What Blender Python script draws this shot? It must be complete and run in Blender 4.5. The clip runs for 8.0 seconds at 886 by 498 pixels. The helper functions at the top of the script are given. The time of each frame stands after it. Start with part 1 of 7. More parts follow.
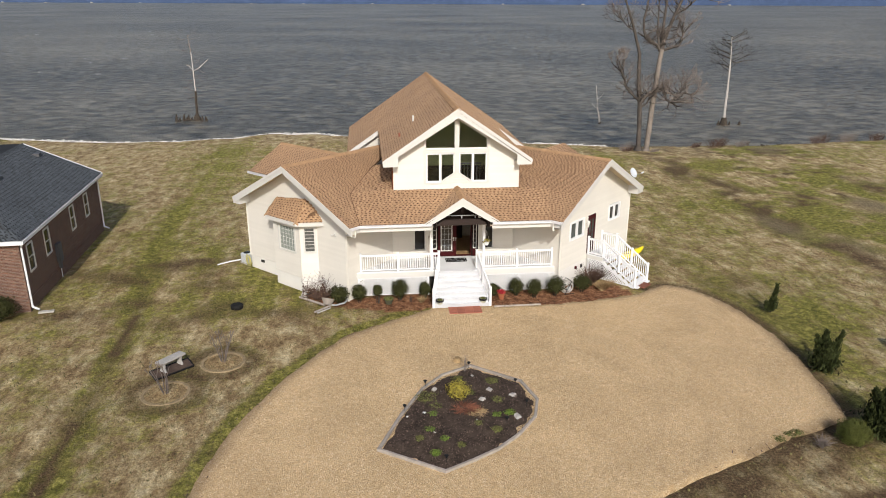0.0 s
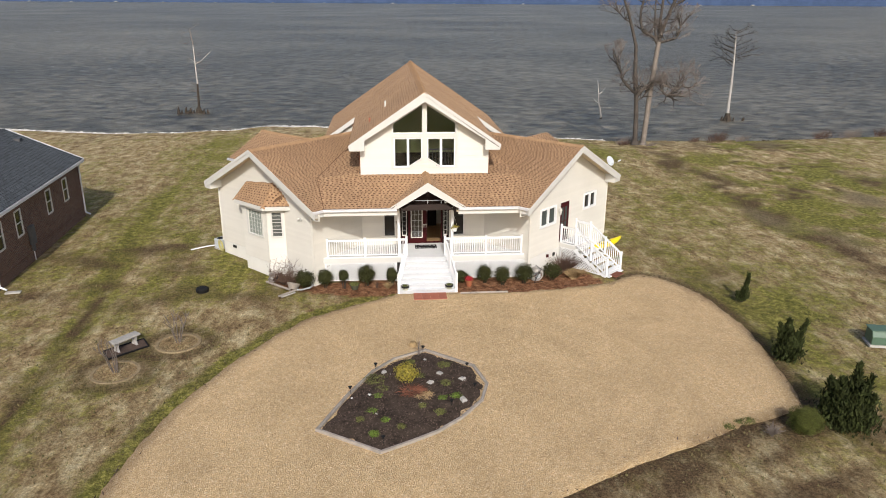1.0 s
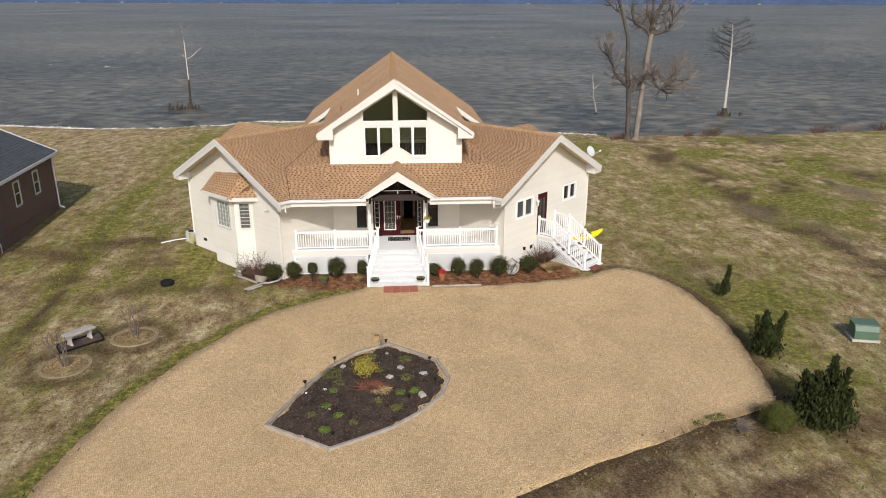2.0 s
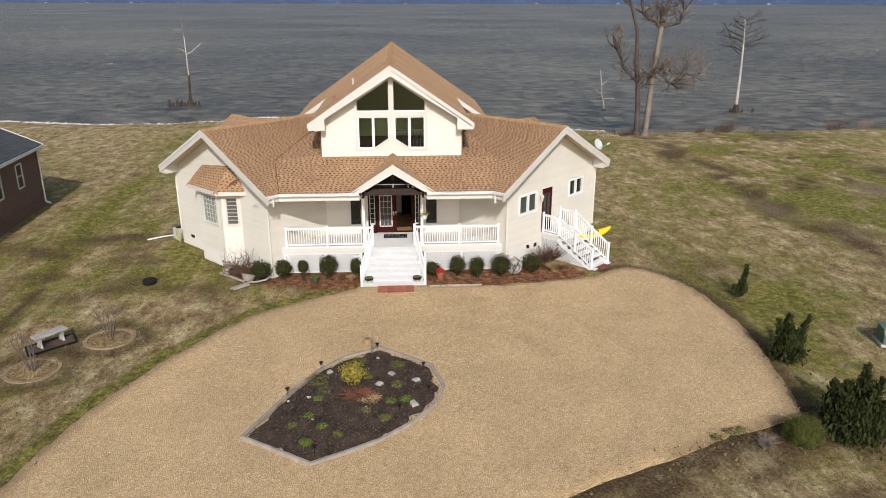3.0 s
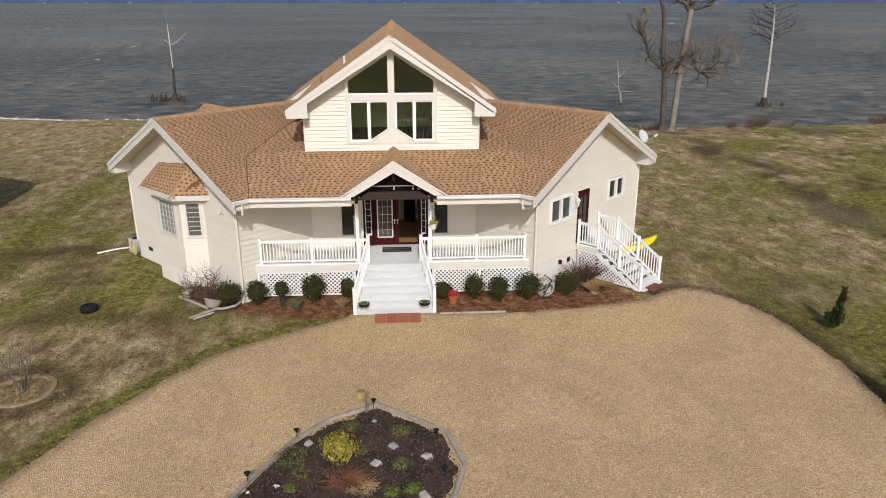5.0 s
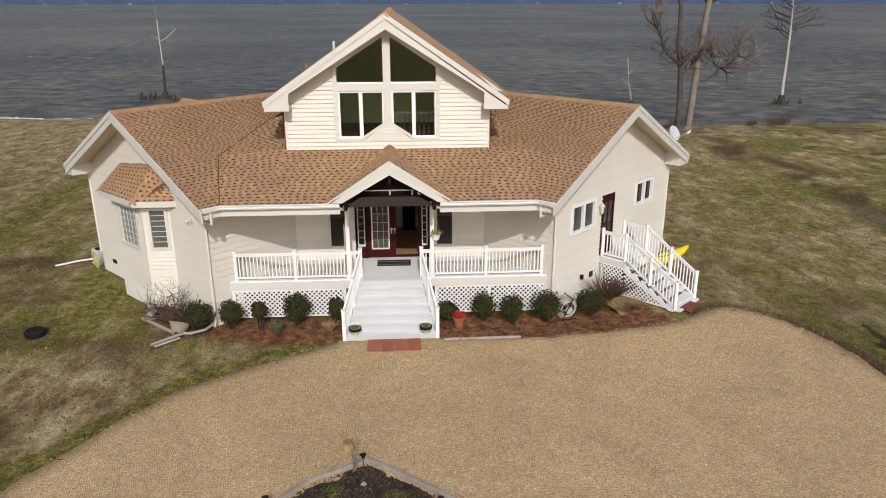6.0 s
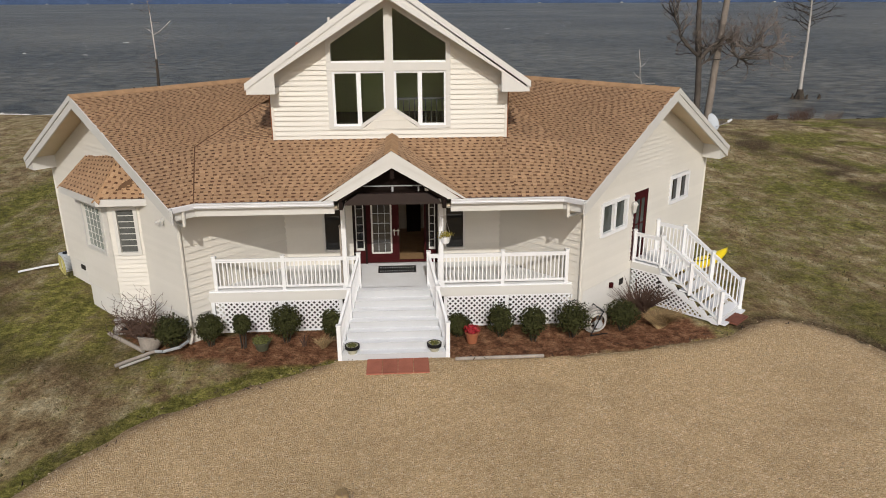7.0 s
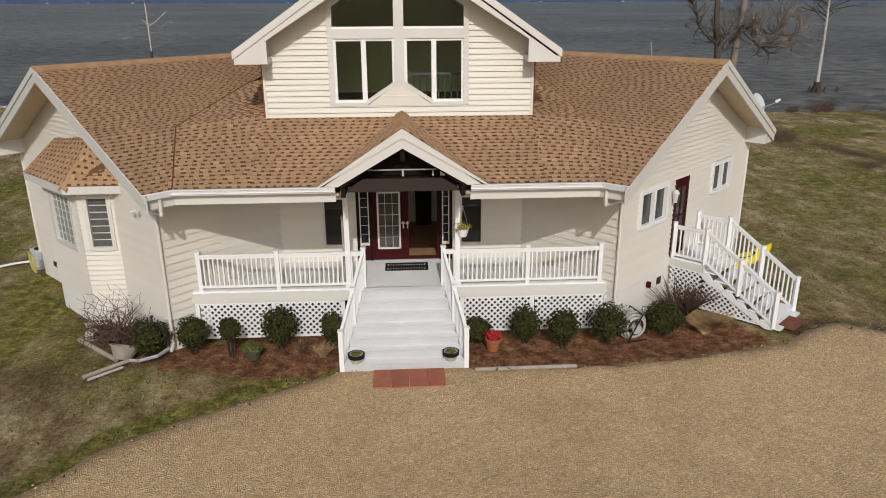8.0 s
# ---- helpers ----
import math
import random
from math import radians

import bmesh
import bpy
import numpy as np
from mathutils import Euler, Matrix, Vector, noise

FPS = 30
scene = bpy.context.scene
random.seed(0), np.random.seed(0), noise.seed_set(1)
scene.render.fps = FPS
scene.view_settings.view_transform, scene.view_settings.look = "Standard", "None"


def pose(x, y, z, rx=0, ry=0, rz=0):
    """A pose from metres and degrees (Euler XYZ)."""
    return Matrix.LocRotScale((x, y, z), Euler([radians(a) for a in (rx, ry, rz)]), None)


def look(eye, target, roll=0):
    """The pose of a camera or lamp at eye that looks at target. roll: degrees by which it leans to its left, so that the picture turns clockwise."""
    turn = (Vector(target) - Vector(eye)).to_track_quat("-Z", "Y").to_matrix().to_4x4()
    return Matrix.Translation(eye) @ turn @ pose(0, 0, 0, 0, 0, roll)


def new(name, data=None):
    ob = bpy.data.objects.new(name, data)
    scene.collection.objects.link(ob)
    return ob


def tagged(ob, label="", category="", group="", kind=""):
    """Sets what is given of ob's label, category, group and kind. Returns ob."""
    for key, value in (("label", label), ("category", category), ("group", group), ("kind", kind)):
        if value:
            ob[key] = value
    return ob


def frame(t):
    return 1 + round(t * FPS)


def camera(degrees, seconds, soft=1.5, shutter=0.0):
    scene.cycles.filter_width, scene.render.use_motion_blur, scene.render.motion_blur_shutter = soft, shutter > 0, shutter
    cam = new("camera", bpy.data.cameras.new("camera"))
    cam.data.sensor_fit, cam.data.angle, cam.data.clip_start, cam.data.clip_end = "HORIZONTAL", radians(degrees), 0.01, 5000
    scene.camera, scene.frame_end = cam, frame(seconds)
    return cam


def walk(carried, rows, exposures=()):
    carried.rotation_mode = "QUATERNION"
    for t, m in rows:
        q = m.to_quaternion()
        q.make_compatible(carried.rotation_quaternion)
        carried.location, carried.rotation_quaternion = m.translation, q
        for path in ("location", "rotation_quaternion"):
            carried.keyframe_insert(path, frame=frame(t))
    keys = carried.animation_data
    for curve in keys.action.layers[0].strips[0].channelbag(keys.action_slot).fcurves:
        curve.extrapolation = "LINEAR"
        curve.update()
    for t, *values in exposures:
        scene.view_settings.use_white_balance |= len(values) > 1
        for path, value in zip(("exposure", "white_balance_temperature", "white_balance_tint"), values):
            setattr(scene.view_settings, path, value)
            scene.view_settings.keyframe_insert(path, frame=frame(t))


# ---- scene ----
cam = camera(62.9, 8.0, soft=1.0)
PATH = [
    (0, (-4.512, -33.347, 14.784), (-4.312, -31.468, 14.129), 0.1),
    (0.5, (-3.089, -33.526, 14.376), (-2.931, -31.643, 13.72), 0.2),
    (1, (-1.874, -33.47, 13.981), (-1.725, -31.586, 13.326), 0.2),
    (1.5, (-0.853, -33.199, 13.621), (-0.709, -31.315, 12.966), 0.1),
    (3, (0.429, -30.85, 12.462), (0.542, -28.963, 11.808), 0.0),
    (3.5, (0.367, -29.46, 12.071), (0.479, -27.573, 11.417), -0.0),
    (4, (0.294, -27.913, 11.657), (0.407, -26.026, 11.003), -0.0),
    (4.5, (0.285, -26.114, 11.257), (0.399, -24.228, 10.603), -0.1),
    (6, (0.444, -20.452, 10.023), (0.554, -18.565, 9.372), -0.2),
    (6.5, (0.433, -18.877, 9.592), (0.54, -16.988, 8.942), -0.2),
    (7, (0.368, -17.448, 9.142), (0.473, -15.56, 8.49), -0.3),
    (7.5, (0.256, -16.191, 8.658), (0.361, -14.302, 8.007), -0.3),
    (8, (0.101, -15.045, 8.184), (0.204, -13.158, 7.531), -0.3),
]
walk(cam, [(t, look(eye, target, roll)) for t, eye, target, roll in PATH],
     exposures=[(0, -0.05), (1.5, -0.07), (3.5, -0.18), (4.5, -0.28), (6.5, -0.50), (8, -0.68)])

# ---- world, sun, exposure ----
SUN_DIR = Vector((-0.04, 1.0, -0.68)).normalized()
world = bpy.data.worlds.new("sky")
scene.world = world
world.use_nodes = True
wn = world.node_tree.nodes
sky = wn.new("ShaderNodeTexSky")
sky.sky_type, sky.sun_disc = "NISHITA", False
sky.sun_elevation = math.asin(-SUN_DIR.z)
sky.sun_rotation = math.atan2(-SUN_DIR.x, -SUN_DIR.y)
sky.air_density, sky.dust_density = 0.8, 3.0
world.node_tree.links.new(sky.outputs["Color"], wn["Background"].inputs["Color"])
wn["Background"].inputs["Strength"].default_value = 0.15
lamp = bpy.data.lights.new("sun", "SUN")
lamp.energy, lamp.angle, lamp.color = 3.75, radians(0.6), (1.0, 0.955, 0.885)
sun = new("sun", lamp)
sun.matrix_world = Matrix.Translation((0, -30, 40)) @ SUN_DIR.to_track_quat("-Z", "Y").to_matrix().to_4x4()

# ---- materials ----


def nodes_of(name):
    m = bpy.data.materials.new(name)
    m.use_nodes = True
    t = m.node_tree
    return m, t, t.nodes, t.links, t.nodes["Principled BSDF"]


def ramp(t, fac, stops):
    r = t.nodes.new("ShaderNodeValToRGB")
    e = r.color_ramp.elements
    while len(e) < len(stops):
        e.new(0.5)
    for k, (p, c) in enumerate(stops):
        e[k].position, e[k].color = p, (*c, 1)
    t.links.new(fac, r.inputs[0])
    return r.outputs[0]


def noise_of(t, scale, detail=4, rough=0.6, vec=None, dist=0.0):
    n = t.nodes.new("ShaderNodeTexNoise")
    n.inputs["Scale"].default_value, n.inputs["Detail"].default_value = scale, detail
    n.inputs["Roughness"].default_value, n.inputs["Distortion"].default_value = rough, dist
    t.links.new(vec if vec else place_of(t), n.inputs["Vector"])
    return n.outputs["Fac"]


def place_of(t):
    return t.nodes.new("ShaderNodeNewGeometry").outputs["Position"]


def mix(t, fac, a, b, mode="MIX"):
    m = t.nodes.new("ShaderNodeMix")
    m.data_type, m.blend_type = "RGBA", mode
    for sock, v in ((m.inputs[0], fac), (m.inputs[6], a), (m.inputs[7], b)):
        if isinstance(v, (int, float)):
            sock.default_value = v
        elif isinstance(v, tuple):
            sock.default_value = (*v, 1)
        else:
            t.links.new(v, sock)
    return m.outputs[2]


def calc(t, op, a, b=0.0, clamp=False):
    m = t.nodes.new("ShaderNodeMath")
    m.operation, m.use_clamp = op, clamp
    for sock, v in zip(m.inputs, (a, b)):
        if isinstance(v, (int, float)):
            sock.default_value = v
        else:
            t.links.new(v, sock)
    return m.outputs[0]


def bump(t, bsdf, height, strength=0.4, distance=0.02):
    b = t.nodes.new("ShaderNodeBump")
    b.inputs["Strength"].default_value, b.inputs["Distance"].default_value = strength, distance
    t.links.new(height, b.inputs["Height"])
    t.links.new(b.outputs[0], bsdf.inputs["Normal"])


def plain(name, c, rough=0.7, vary=0.25, scale=3.0, fine=40.0, metal=0.0, relief=0.2, island=0.0, each=0.0):
    """A surface of one base colour with stains, grain and fine relief."""
    m, t, n, l, b = nodes_of(name)
    lo = tuple(max(0, x * (1 - vary)) for x in c)
    hi = tuple(min(0.95, x * (1 + 0.6 * vary)) for x in c)
    col = ramp(t, noise_of(t, scale), [(0.3, lo), (0.7, hi)])
    f = noise_of(t, fine, 3)
    col = mix(t, 0.35, col, ramp(t, f, [(0.3, lo), (0.7, hi)]))
    if island:
        g = n.new("ShaderNodeNewGeometry").outputs["Random Per Island"]
        col = mix(t, 1.0, col, ramp(t, g, [(0, (1 - island,) * 3), (1, (1 + 0.5 * island,) * 3)]), "MULTIPLY")
    if each:
        g = n.new("ShaderNodeObjectInfo").outputs["Random"]
        col = mix(t, 1.0, col, ramp(t, g, [(0, (1 - each,) * 3), (1, (1 + 0.5 * each,) * 3)]), "MULTIPLY")
    l.new(col, b.inputs["Base Color"])
    b.inputs["Roughness"].default_value, b.inputs["Metallic"].default_value = rough, metal
    if rough >= 0.7:
        b.inputs["Specular IOR Level"].default_value = 0.15
    if relief:
        bump(t, b, f, relief, 0.01)
    return m


M_SIDING = plain("cream_vinyl_siding", (0.615, 0.590, 0.535), 0.55, 0.06, 0.6, 25, relief=0.05, each=0.03)
M_TRIM = plain("white_trim_paint", (0.575, 0.565, 0.537), 0.45, 0.05, 1.2, 30, relief=0.04)
M_RAIL = plain("white_vinyl", (0.73, 0.74, 0.755), 0.35, 0.04, 1.5, 30, relief=0.03)
M_SOFFIT = plain("beige_soffit", (0.62, 0.52, 0.38), 0.7, 0.10, 1.0, 30, relief=0.05)
M_FOUND = plain("white_painted_block", (0.68, 0.665, 0.63), 0.8, 0.08, 1.0, 18, relief=0.3)
# deck paint darkened on the risers to cancel the stronger sun on upright faces
M_RISER = plain("sun_evened_riser_paint", (0.45, 0.462, 0.478), 0.6, 0.08, 1.1, 25, relief=0.1)
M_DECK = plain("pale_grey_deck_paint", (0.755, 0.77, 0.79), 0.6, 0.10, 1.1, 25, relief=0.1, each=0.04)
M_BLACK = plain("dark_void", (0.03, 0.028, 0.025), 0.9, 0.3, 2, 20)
# near-black for dark wood and for the portico's shade panel
M_BROWN = plain("dark_wood_and_shade", (0.012, 0.007, 0.0055), 0.9, 0.4, 2, 30)
M_HEADER = plain("red_brown_header_wood", (0.020, 0.010, 0.008), 0.5, 0.4, 3, 30, relief=0.1)
M_DOOR = plain("oxblood_door_paint", (0.040, 0.003, 0.004), 0.75, 0.2, 3, 30, relief=0.05)
M_GUTTER = plain("pale_aluminium_gutter", (0.66, 0.66, 0.68), 0.35, 0.1, 1.5, 20, metal=0.2, relief=0.05)
M_FLASH = plain("rust_brown_flashing_shingle", (0.20, 0.075, 0.035), 0.85, 0.3, 3, 30, relief=0.3)
M_BROWN_ROOM = plain("warm_interior_floor", (0.32, 0.20, 0.10), 0.6, 0.3, 3, 30)
M_GREENROOM = plain("sage_interior_wall", (0.34, 0.37, 0.18), 0.9, 0.1, 1, 20)
M_CAPROOF = plain("tan_ridge_shingle", (0.36, 0.225, 0.125), 0.95, 0.25, 4, 60, relief=0.5, each=0.12)
M_DARKCAP = plain("charcoal_ridge_shingle", (0.065, 0.072, 0.08), 0.95, 0.25, 4, 60, relief=0.5, each=0.12)
M_METER = plain("dark_grey_paint", (0.075, 0.075, 0.08), 0.6, 0.2, 3, 30)
M_METAL = plain("brushed_metal", (0.6, 0.6, 0.6), 0.3, 0.1, 3, 30, metal=0.9, relief=0.05)


def shingle_mat(name, a, b_, c):
    m, t, n, l, b = nodes_of(name)
    g = n.new("ShaderNodeNewGeometry").outputs["Random Per Island"]
    o = n.new("ShaderNodeObjectInfo").outputs["Random"]
    r = calc(t, "FRACT", calc(t, "ADD", calc(t, "MULTIPLY", g, 7.3), o))
    col = ramp(t, r, [(0.0, c), (0.35, b_), (0.8, a), (1.0, tuple(x * 1.15 for x in a))])
    big = noise_of(t, 0.45, 3)
    col = mix(t, 0.5, col, ramp(t, big, [(0.3, (0.72, 0.70, 0.70)), (0.7, (1.1, 1.08, 1.05))]), "MULTIPLY")
    fine = noise_of(t, 90, 2)
    col = mix(t, 0.6, col, ramp(t, fine, [(0.3, (0.7, 0.7, 0.7)), (0.7, (1.2, 1.2, 1.2))]), "MULTIPLY")
    l.new(col, b.inputs["Base Color"])
    b.inputs["Roughness"].default_value = 0.95
    bump(t, b, fine, 0.5, 0.01)
    return m


M_SHINGLE = shingle_mat("tan_asphalt_shingle", (0.385, 0.247, 0.142), (0.365, 0.232, 0.132), (0.335, 0.208, 0.117))
# granule colours of the notch bands imitate shadow lines between the tabs
M_BAND = plain("shadow_line_granules", (0.118, 0.060, 0.034), 0.95, 0.3, 1.5, 60, relief=0.4, island=0.3)
M_DARKBAND = plain("black_shadow_line_granules", (0.022, 0.025, 0.028), 0.95, 0.3, 1.5, 60, relief=0.4, island=0.3)
M_UNDER = plain("dark_shingle_gap", (0.13, 0.075, 0.042), 0.95, 0.3, 2, 60, relief=0.3)
M_DARKSHINGLE = shingle_mat("charcoal_asphalt_shingle", (0.075, 0.088, 0.10), (0.06, 0.07, 0.08), (0.042, 0.048, 0.055))
M_DARKUNDER = plain("charcoal_gap", (0.025, 0.027, 0.03), 0.95, 0.3, 2, 60)


def glass_mat(name, tint, rough=0.03, alpha=0.0):
    m, t, n, l, b = nodes_of(name)
    b.inputs["Base Color"].default_value = (*tint, 1)
    b.inputs["Roughness"].default_value = rough
    b.inputs["Transmission Weight"].default_value = 1.0 if alpha else 0.0
    b.inputs["IOR"].default_value = 1.45
    return m


M_GLASS = glass_mat("clear_pane", (0.9, 0.95, 0.92), 0.0, 1.0)
M_DARKGLASS = glass_mat("dark_pane", (0.012, 0.012, 0.012), 0.04)
# base colour lifted to carry the sky's reflection in these panes
M_SKYGLASS = glass_mat("sky_tint_pane", (0.05, 0.06, 0.058), 0.05)
M_LOUVRE = plain("smoky_louvre_glass", (0.10, 0.105, 0.10), 0.15, 0.3, 6, 30, relief=0.1)
M_BLOCKGLASS = plain("frosted_glass_block", (0.25, 0.28, 0.255), 0.2, 0.2, 6, 30, relief=0.3)


def ground_mat():
    m, t, n, l, b = nodes_of("winter_lawn")
    big, mid = noise_of(t, 0.09, 6, 0.62), noise_of(t, 0.6, 9, 0.76)
    mp = n.new("ShaderNodeMapping")
    mp.inputs["Rotation"].default_value, mp.inputs["Scale"].default_value = (0, 0, -0.05), (1.5, 0.8, 1.0)
    l.new(place_of(t), mp.inputs["Vector"])
    streak = noise_of(t, 0.9, 9, 0.78, mp.outputs[0])
    rows = n.new("ShaderNodeMapping")
    rows.inputs["Rotation"].default_value, rows.inputs["Scale"].default_value = (0, 0, -0.05), (1.0, 0.10, 1.0)
    l.new(place_of(t), rows.inputs["Vector"])
    lane = noise_of(t, 0.75, 6, 0.7, rows.outputs[0], 0.25)
    clump, fine, blades = noise_of(t, 3.2, 7, 0.8), noise_of(t, 11.0, 5, 0.78), noise_of(t, 48.0, 3, 0.8)
    straw = ramp(t, streak, [(0.35, (0.145, 0.092, 0.047)), (0.44, (0.30, 0.207, 0.110)), (0.53, (0.46, 0.355, 0.205)), (0.62, (0.66, 0.56, 0.37))])
    green = ramp(t, clump, [(0.36, (0.10, 0.098, 0.022)), (0.5, (0.205, 0.195, 0.045)), (0.62, (0.36, 0.325, 0.095))])

    def attr(key):
        a = n.new("ShaderNodeAttribute")
        a.attribute_name = key
        return a.outputs["Fac"]

    def wide(f, k):
        return calc(t, "MULTIPLY", calc(t, "SUBTRACT", f, 0.5), k)
    g = calc(t, "ADD", calc(t, "ADD", wide(big, 3.6), wide(lane, 2.4)), calc(t, "ADD", wide(mid, 4.2), wide(clump, 2.4)))
    g = calc(t, "ADD", calc(t, "ADD", g, 0.36), attr("green"), True)
    col = mix(t, g, straw, green)
    dirt = calc(t, "MULTIPLY", calc(t, "SUBTRACT", calc(t, "SUBTRACT", calc(t, "MULTIPLY", mid, 0.6), calc(t, "MULTIPLY", lane, 0.7)), -0.005), 8.0, True)
    col = mix(t, calc(t, "MULTIPLY", dirt, 0.5), col, (0.135, 0.088, 0.05))
    mud = calc(t, "ADD", attr("mud"), calc(t, "MULTIPLY", wide(clump, 4.0), attr("mud")), True)
    soil = ramp(t, fine, [(0.3, (0.062, 0.040, 0.022)), (0.7, (0.165, 0.108, 0.062))])
    col = mix(t, mud, col, soil)
    bark = ramp(t, clump, [(0.35, (0.11, 0.046, 0.024)), (0.5, (0.24, 0.110, 0.058)), (0.65, (0.38, 0.21, 0.125))])
    col = mix(t, calc(t, "MULTIPLY", attr("mulch"), calc(t, "ADD", calc(t, "MULTIPLY", mid, 2.2), 0.0), True), col, bark)
    sand = ramp(t, fine, [(0.3, (0.15, 0.115, 0.07)), (0.7, (0.30, 0.24, 0.15))])
    col = mix(t, attr("sand"), col, sand)
    col = mix(t, 0.55, col, ramp(t, clump, [(0.34, (0.55, 0.53, 0.50)), (0.5, (1.0, 1.0, 1.0)), (0.66, (1.35, 1.34, 1.3))]), "MULTIPLY")
    col = mix(t, 0.8, col, ramp(t, fine, [(0.34, (0.48, 0.48, 0.45)), (0.66, (1.5, 1.5, 1.44))]), "MULTIPLY")
    col = mix(t, 0.6, col, ramp(t, blades, [(0.3, (0.6, 0.6, 0.57)), (0.7, (1.35, 1.35, 1.3))]), "MULTIPLY")
    l.new(col, b.inputs["Base Color"])
    b.inputs["Roughness"].default_value = 0.95
    b.inputs["Specular IOR Level"].default_value = 0.15
    h = calc(t, "ADD", calc(t, "MULTIPLY", clump, 1.4), calc(t, "ADD", fine, calc(t, "MULTIPLY", blades, 0.4)))
    bump(t, b, h, 0.9, 0.13)
    return m


def gravel_mat():
    m, t, n, l, b = nodes_of("tan_pea_gravel")
    v = n.new("ShaderNodeTexVoronoi")
    v.inputs["Scale"].default_value = 34.0
    l.new(place_of(t), v.inputs["Vector"])
    tone = n.new("ShaderNodeSeparateColor")
    l.new(v.outputs["Color"], tone.inputs[0])
    col = ramp(t, tone.outputs[0], [(0.0, (0.43, 0.295, 0.155)), (0.3, (0.560, 0.402, 0.225)), (0.8, (0.650, 0.484, 0.288)), (1.0, (0.75, 0.62, 0.44))])
    big = noise_of(t, 0.35, 5, 0.6, dist=0.7)
    col = mix(t, 0.8, col, ramp(t, big, [(0.3, (0.80, 0.78, 0.74)), (0.7, (1.08, 1.06, 1.03))]), "MULTIPLY")
    mid = noise_of(t, 4.0, 5, 0.7)
    col = mix(t, 0.35, col, ramp(t, mid, [(0.34, (0.74, 0.71, 0.66)), (0.66, (1.2, 1.19, 1.16))]), "MULTIPLY")
    speck = noise_of(t, 13.0, 4, 0.8)
    col = mix(t, 0.45, col, ramp(t, speck, [(0.34, (0.66, 0.63, 0.58)), (0.5, (1.0, 1.0, 1.0)), (0.66, (1.34, 1.33, 1.3))]), "MULTIPLY")
    a = n.new("ShaderNodeAttribute")
    a.attribute_name = "litter"
    f = calc(t, "MULTIPLY", a.outputs["Fac"], calc(t, "MULTIPLY", mid, 1.5), True)
    col = mix(t, f, col, (0.15, 0.10, 0.055))
    l.new(col, b.inputs["Base Color"])
    b.inputs["Roughness"].default_value = 0.9
    b.inputs["Specular IOR Level"].default_value = 0.2
    bump(t, b, calc(t, "ADD", v.outputs["Distance"], mid), 0.8, 0.05)
    return m


def water_mat():
    m, t, n, l, b = nodes_of("choppy_river_water")
    mp = n.new("ShaderNodeMapping")
    mp.inputs["Rotation"].default_value, mp.inputs["Scale"].default_value = (0, 0, 0.12), (0.50, 0.62, 1)
    l.new(place_of(t), mp.inputs["Vector"])
    w1, w2 = noise_of(t, 0.8, 7, 0.7, mp.outputs[0], 0.3), noise_of(t, 2.6, 4, 0.6, mp.outputs[0])
    w3 = noise_of(t, 0.02, 3, 0.5, mp.outputs[0])
    col = ramp(t, calc(t, "ADD", calc(t, "MULTIPLY", w1, 0.7), calc(t, "MULTIPLY", w3, 0.3)), [(0.40, (0.034, 0.030, 0.023)), (0.50, (0.118, 0.106, 0.080)), (0.60, (0.245, 0.220, 0.170))])
    l.new(col, b.inputs["Base Color"])
    b.inputs["Roughness"].default_value = 0.38
    b.inputs["IOR"].default_value = 1.25
    bump(t, b, calc(t, "ADD", w1, calc(t, "MULTIPLY", w2, 0.4)), 1.0, 0.8)
    return m


M_GROUND, M_GRAVEL, M_WATER = ground_mat(), gravel_mat(), water_mat()
# distance haze is put into the blue base colour of the woods
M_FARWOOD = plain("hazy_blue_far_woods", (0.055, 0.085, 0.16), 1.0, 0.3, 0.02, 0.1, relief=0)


def brick_mat():
    m, t, n, l, b = nodes_of("red_brown_brick")
    geo = n.new("ShaderNodeNewGeometry")
    sp, cb = n.new("ShaderNodeSeparateXYZ"), n.new("ShaderNodeCombineXYZ")
    l.new(geo.outputs["Position"], sp.inputs[0])
    l.new(calc(t, "ADD", sp.outputs[0], sp.outputs[1]), cb.inputs[0])
    l.new(sp.outputs[2], cb.inputs[1])
    br = n.new("ShaderNodeTexBrick")
    for k, v in (("Scale", 1.0), ("Brick Width", 0.215), ("Row Height", 0.075), ("Mortar Size", 0.008), ("Bias", 0.0), ("Mortar Smooth", 0.1)):
        br.inputs[k].default_value = v
    br.inputs["Color1"].default_value, br.inputs["Color2"].default_value = (0.090, 0.037, 0.025, 1), (0.175, 0.085, 0.055, 1)
    br.inputs["Mortar"].default_value = (0.22, 0.19, 0.155, 1)
    l.new(cb.outputs[0], br.inputs["Vector"])
    col = mix(t, 0.6, br.outputs["Color"], ramp(t, noise_of(t, 3.0, 5), [(0.3, (0.65, 0.65, 0.65)), (0.7, (1.2, 1.2, 1.2))]), "MULTIPLY")
    l.new(col, b.inputs["Base Color"])
    b.inputs["Roughness"].default_value = 0.9
    bump(t, b, calc(t, "SUBTRACT", 1.0, br.outputs["Fac"]), 0.8, 0.01)
    return m


M_BRICK = brick_mat()
M_BARK = plain("grey_bark", (0.085, 0.073, 0.064), 0.95, 0.45, 1.5, 18, relief=0.8)
M_DARKBARK = plain("dark_wet_bark", (0.055, 0.045, 0.036), 0.95, 0.4, 1.5, 18, relief=0.8)
M_TWIG = plain("fine_grey_twigs", (0.19, 0.158, 0.138), 0.95, 0.3, 1.5, 18, relief=0.2)
M_LEAF = plain("dark_evergreen_leaf", (0.044, 0.047, 0.015), 0.75, 0.5, 4, 20, relief=0, island=0.45)
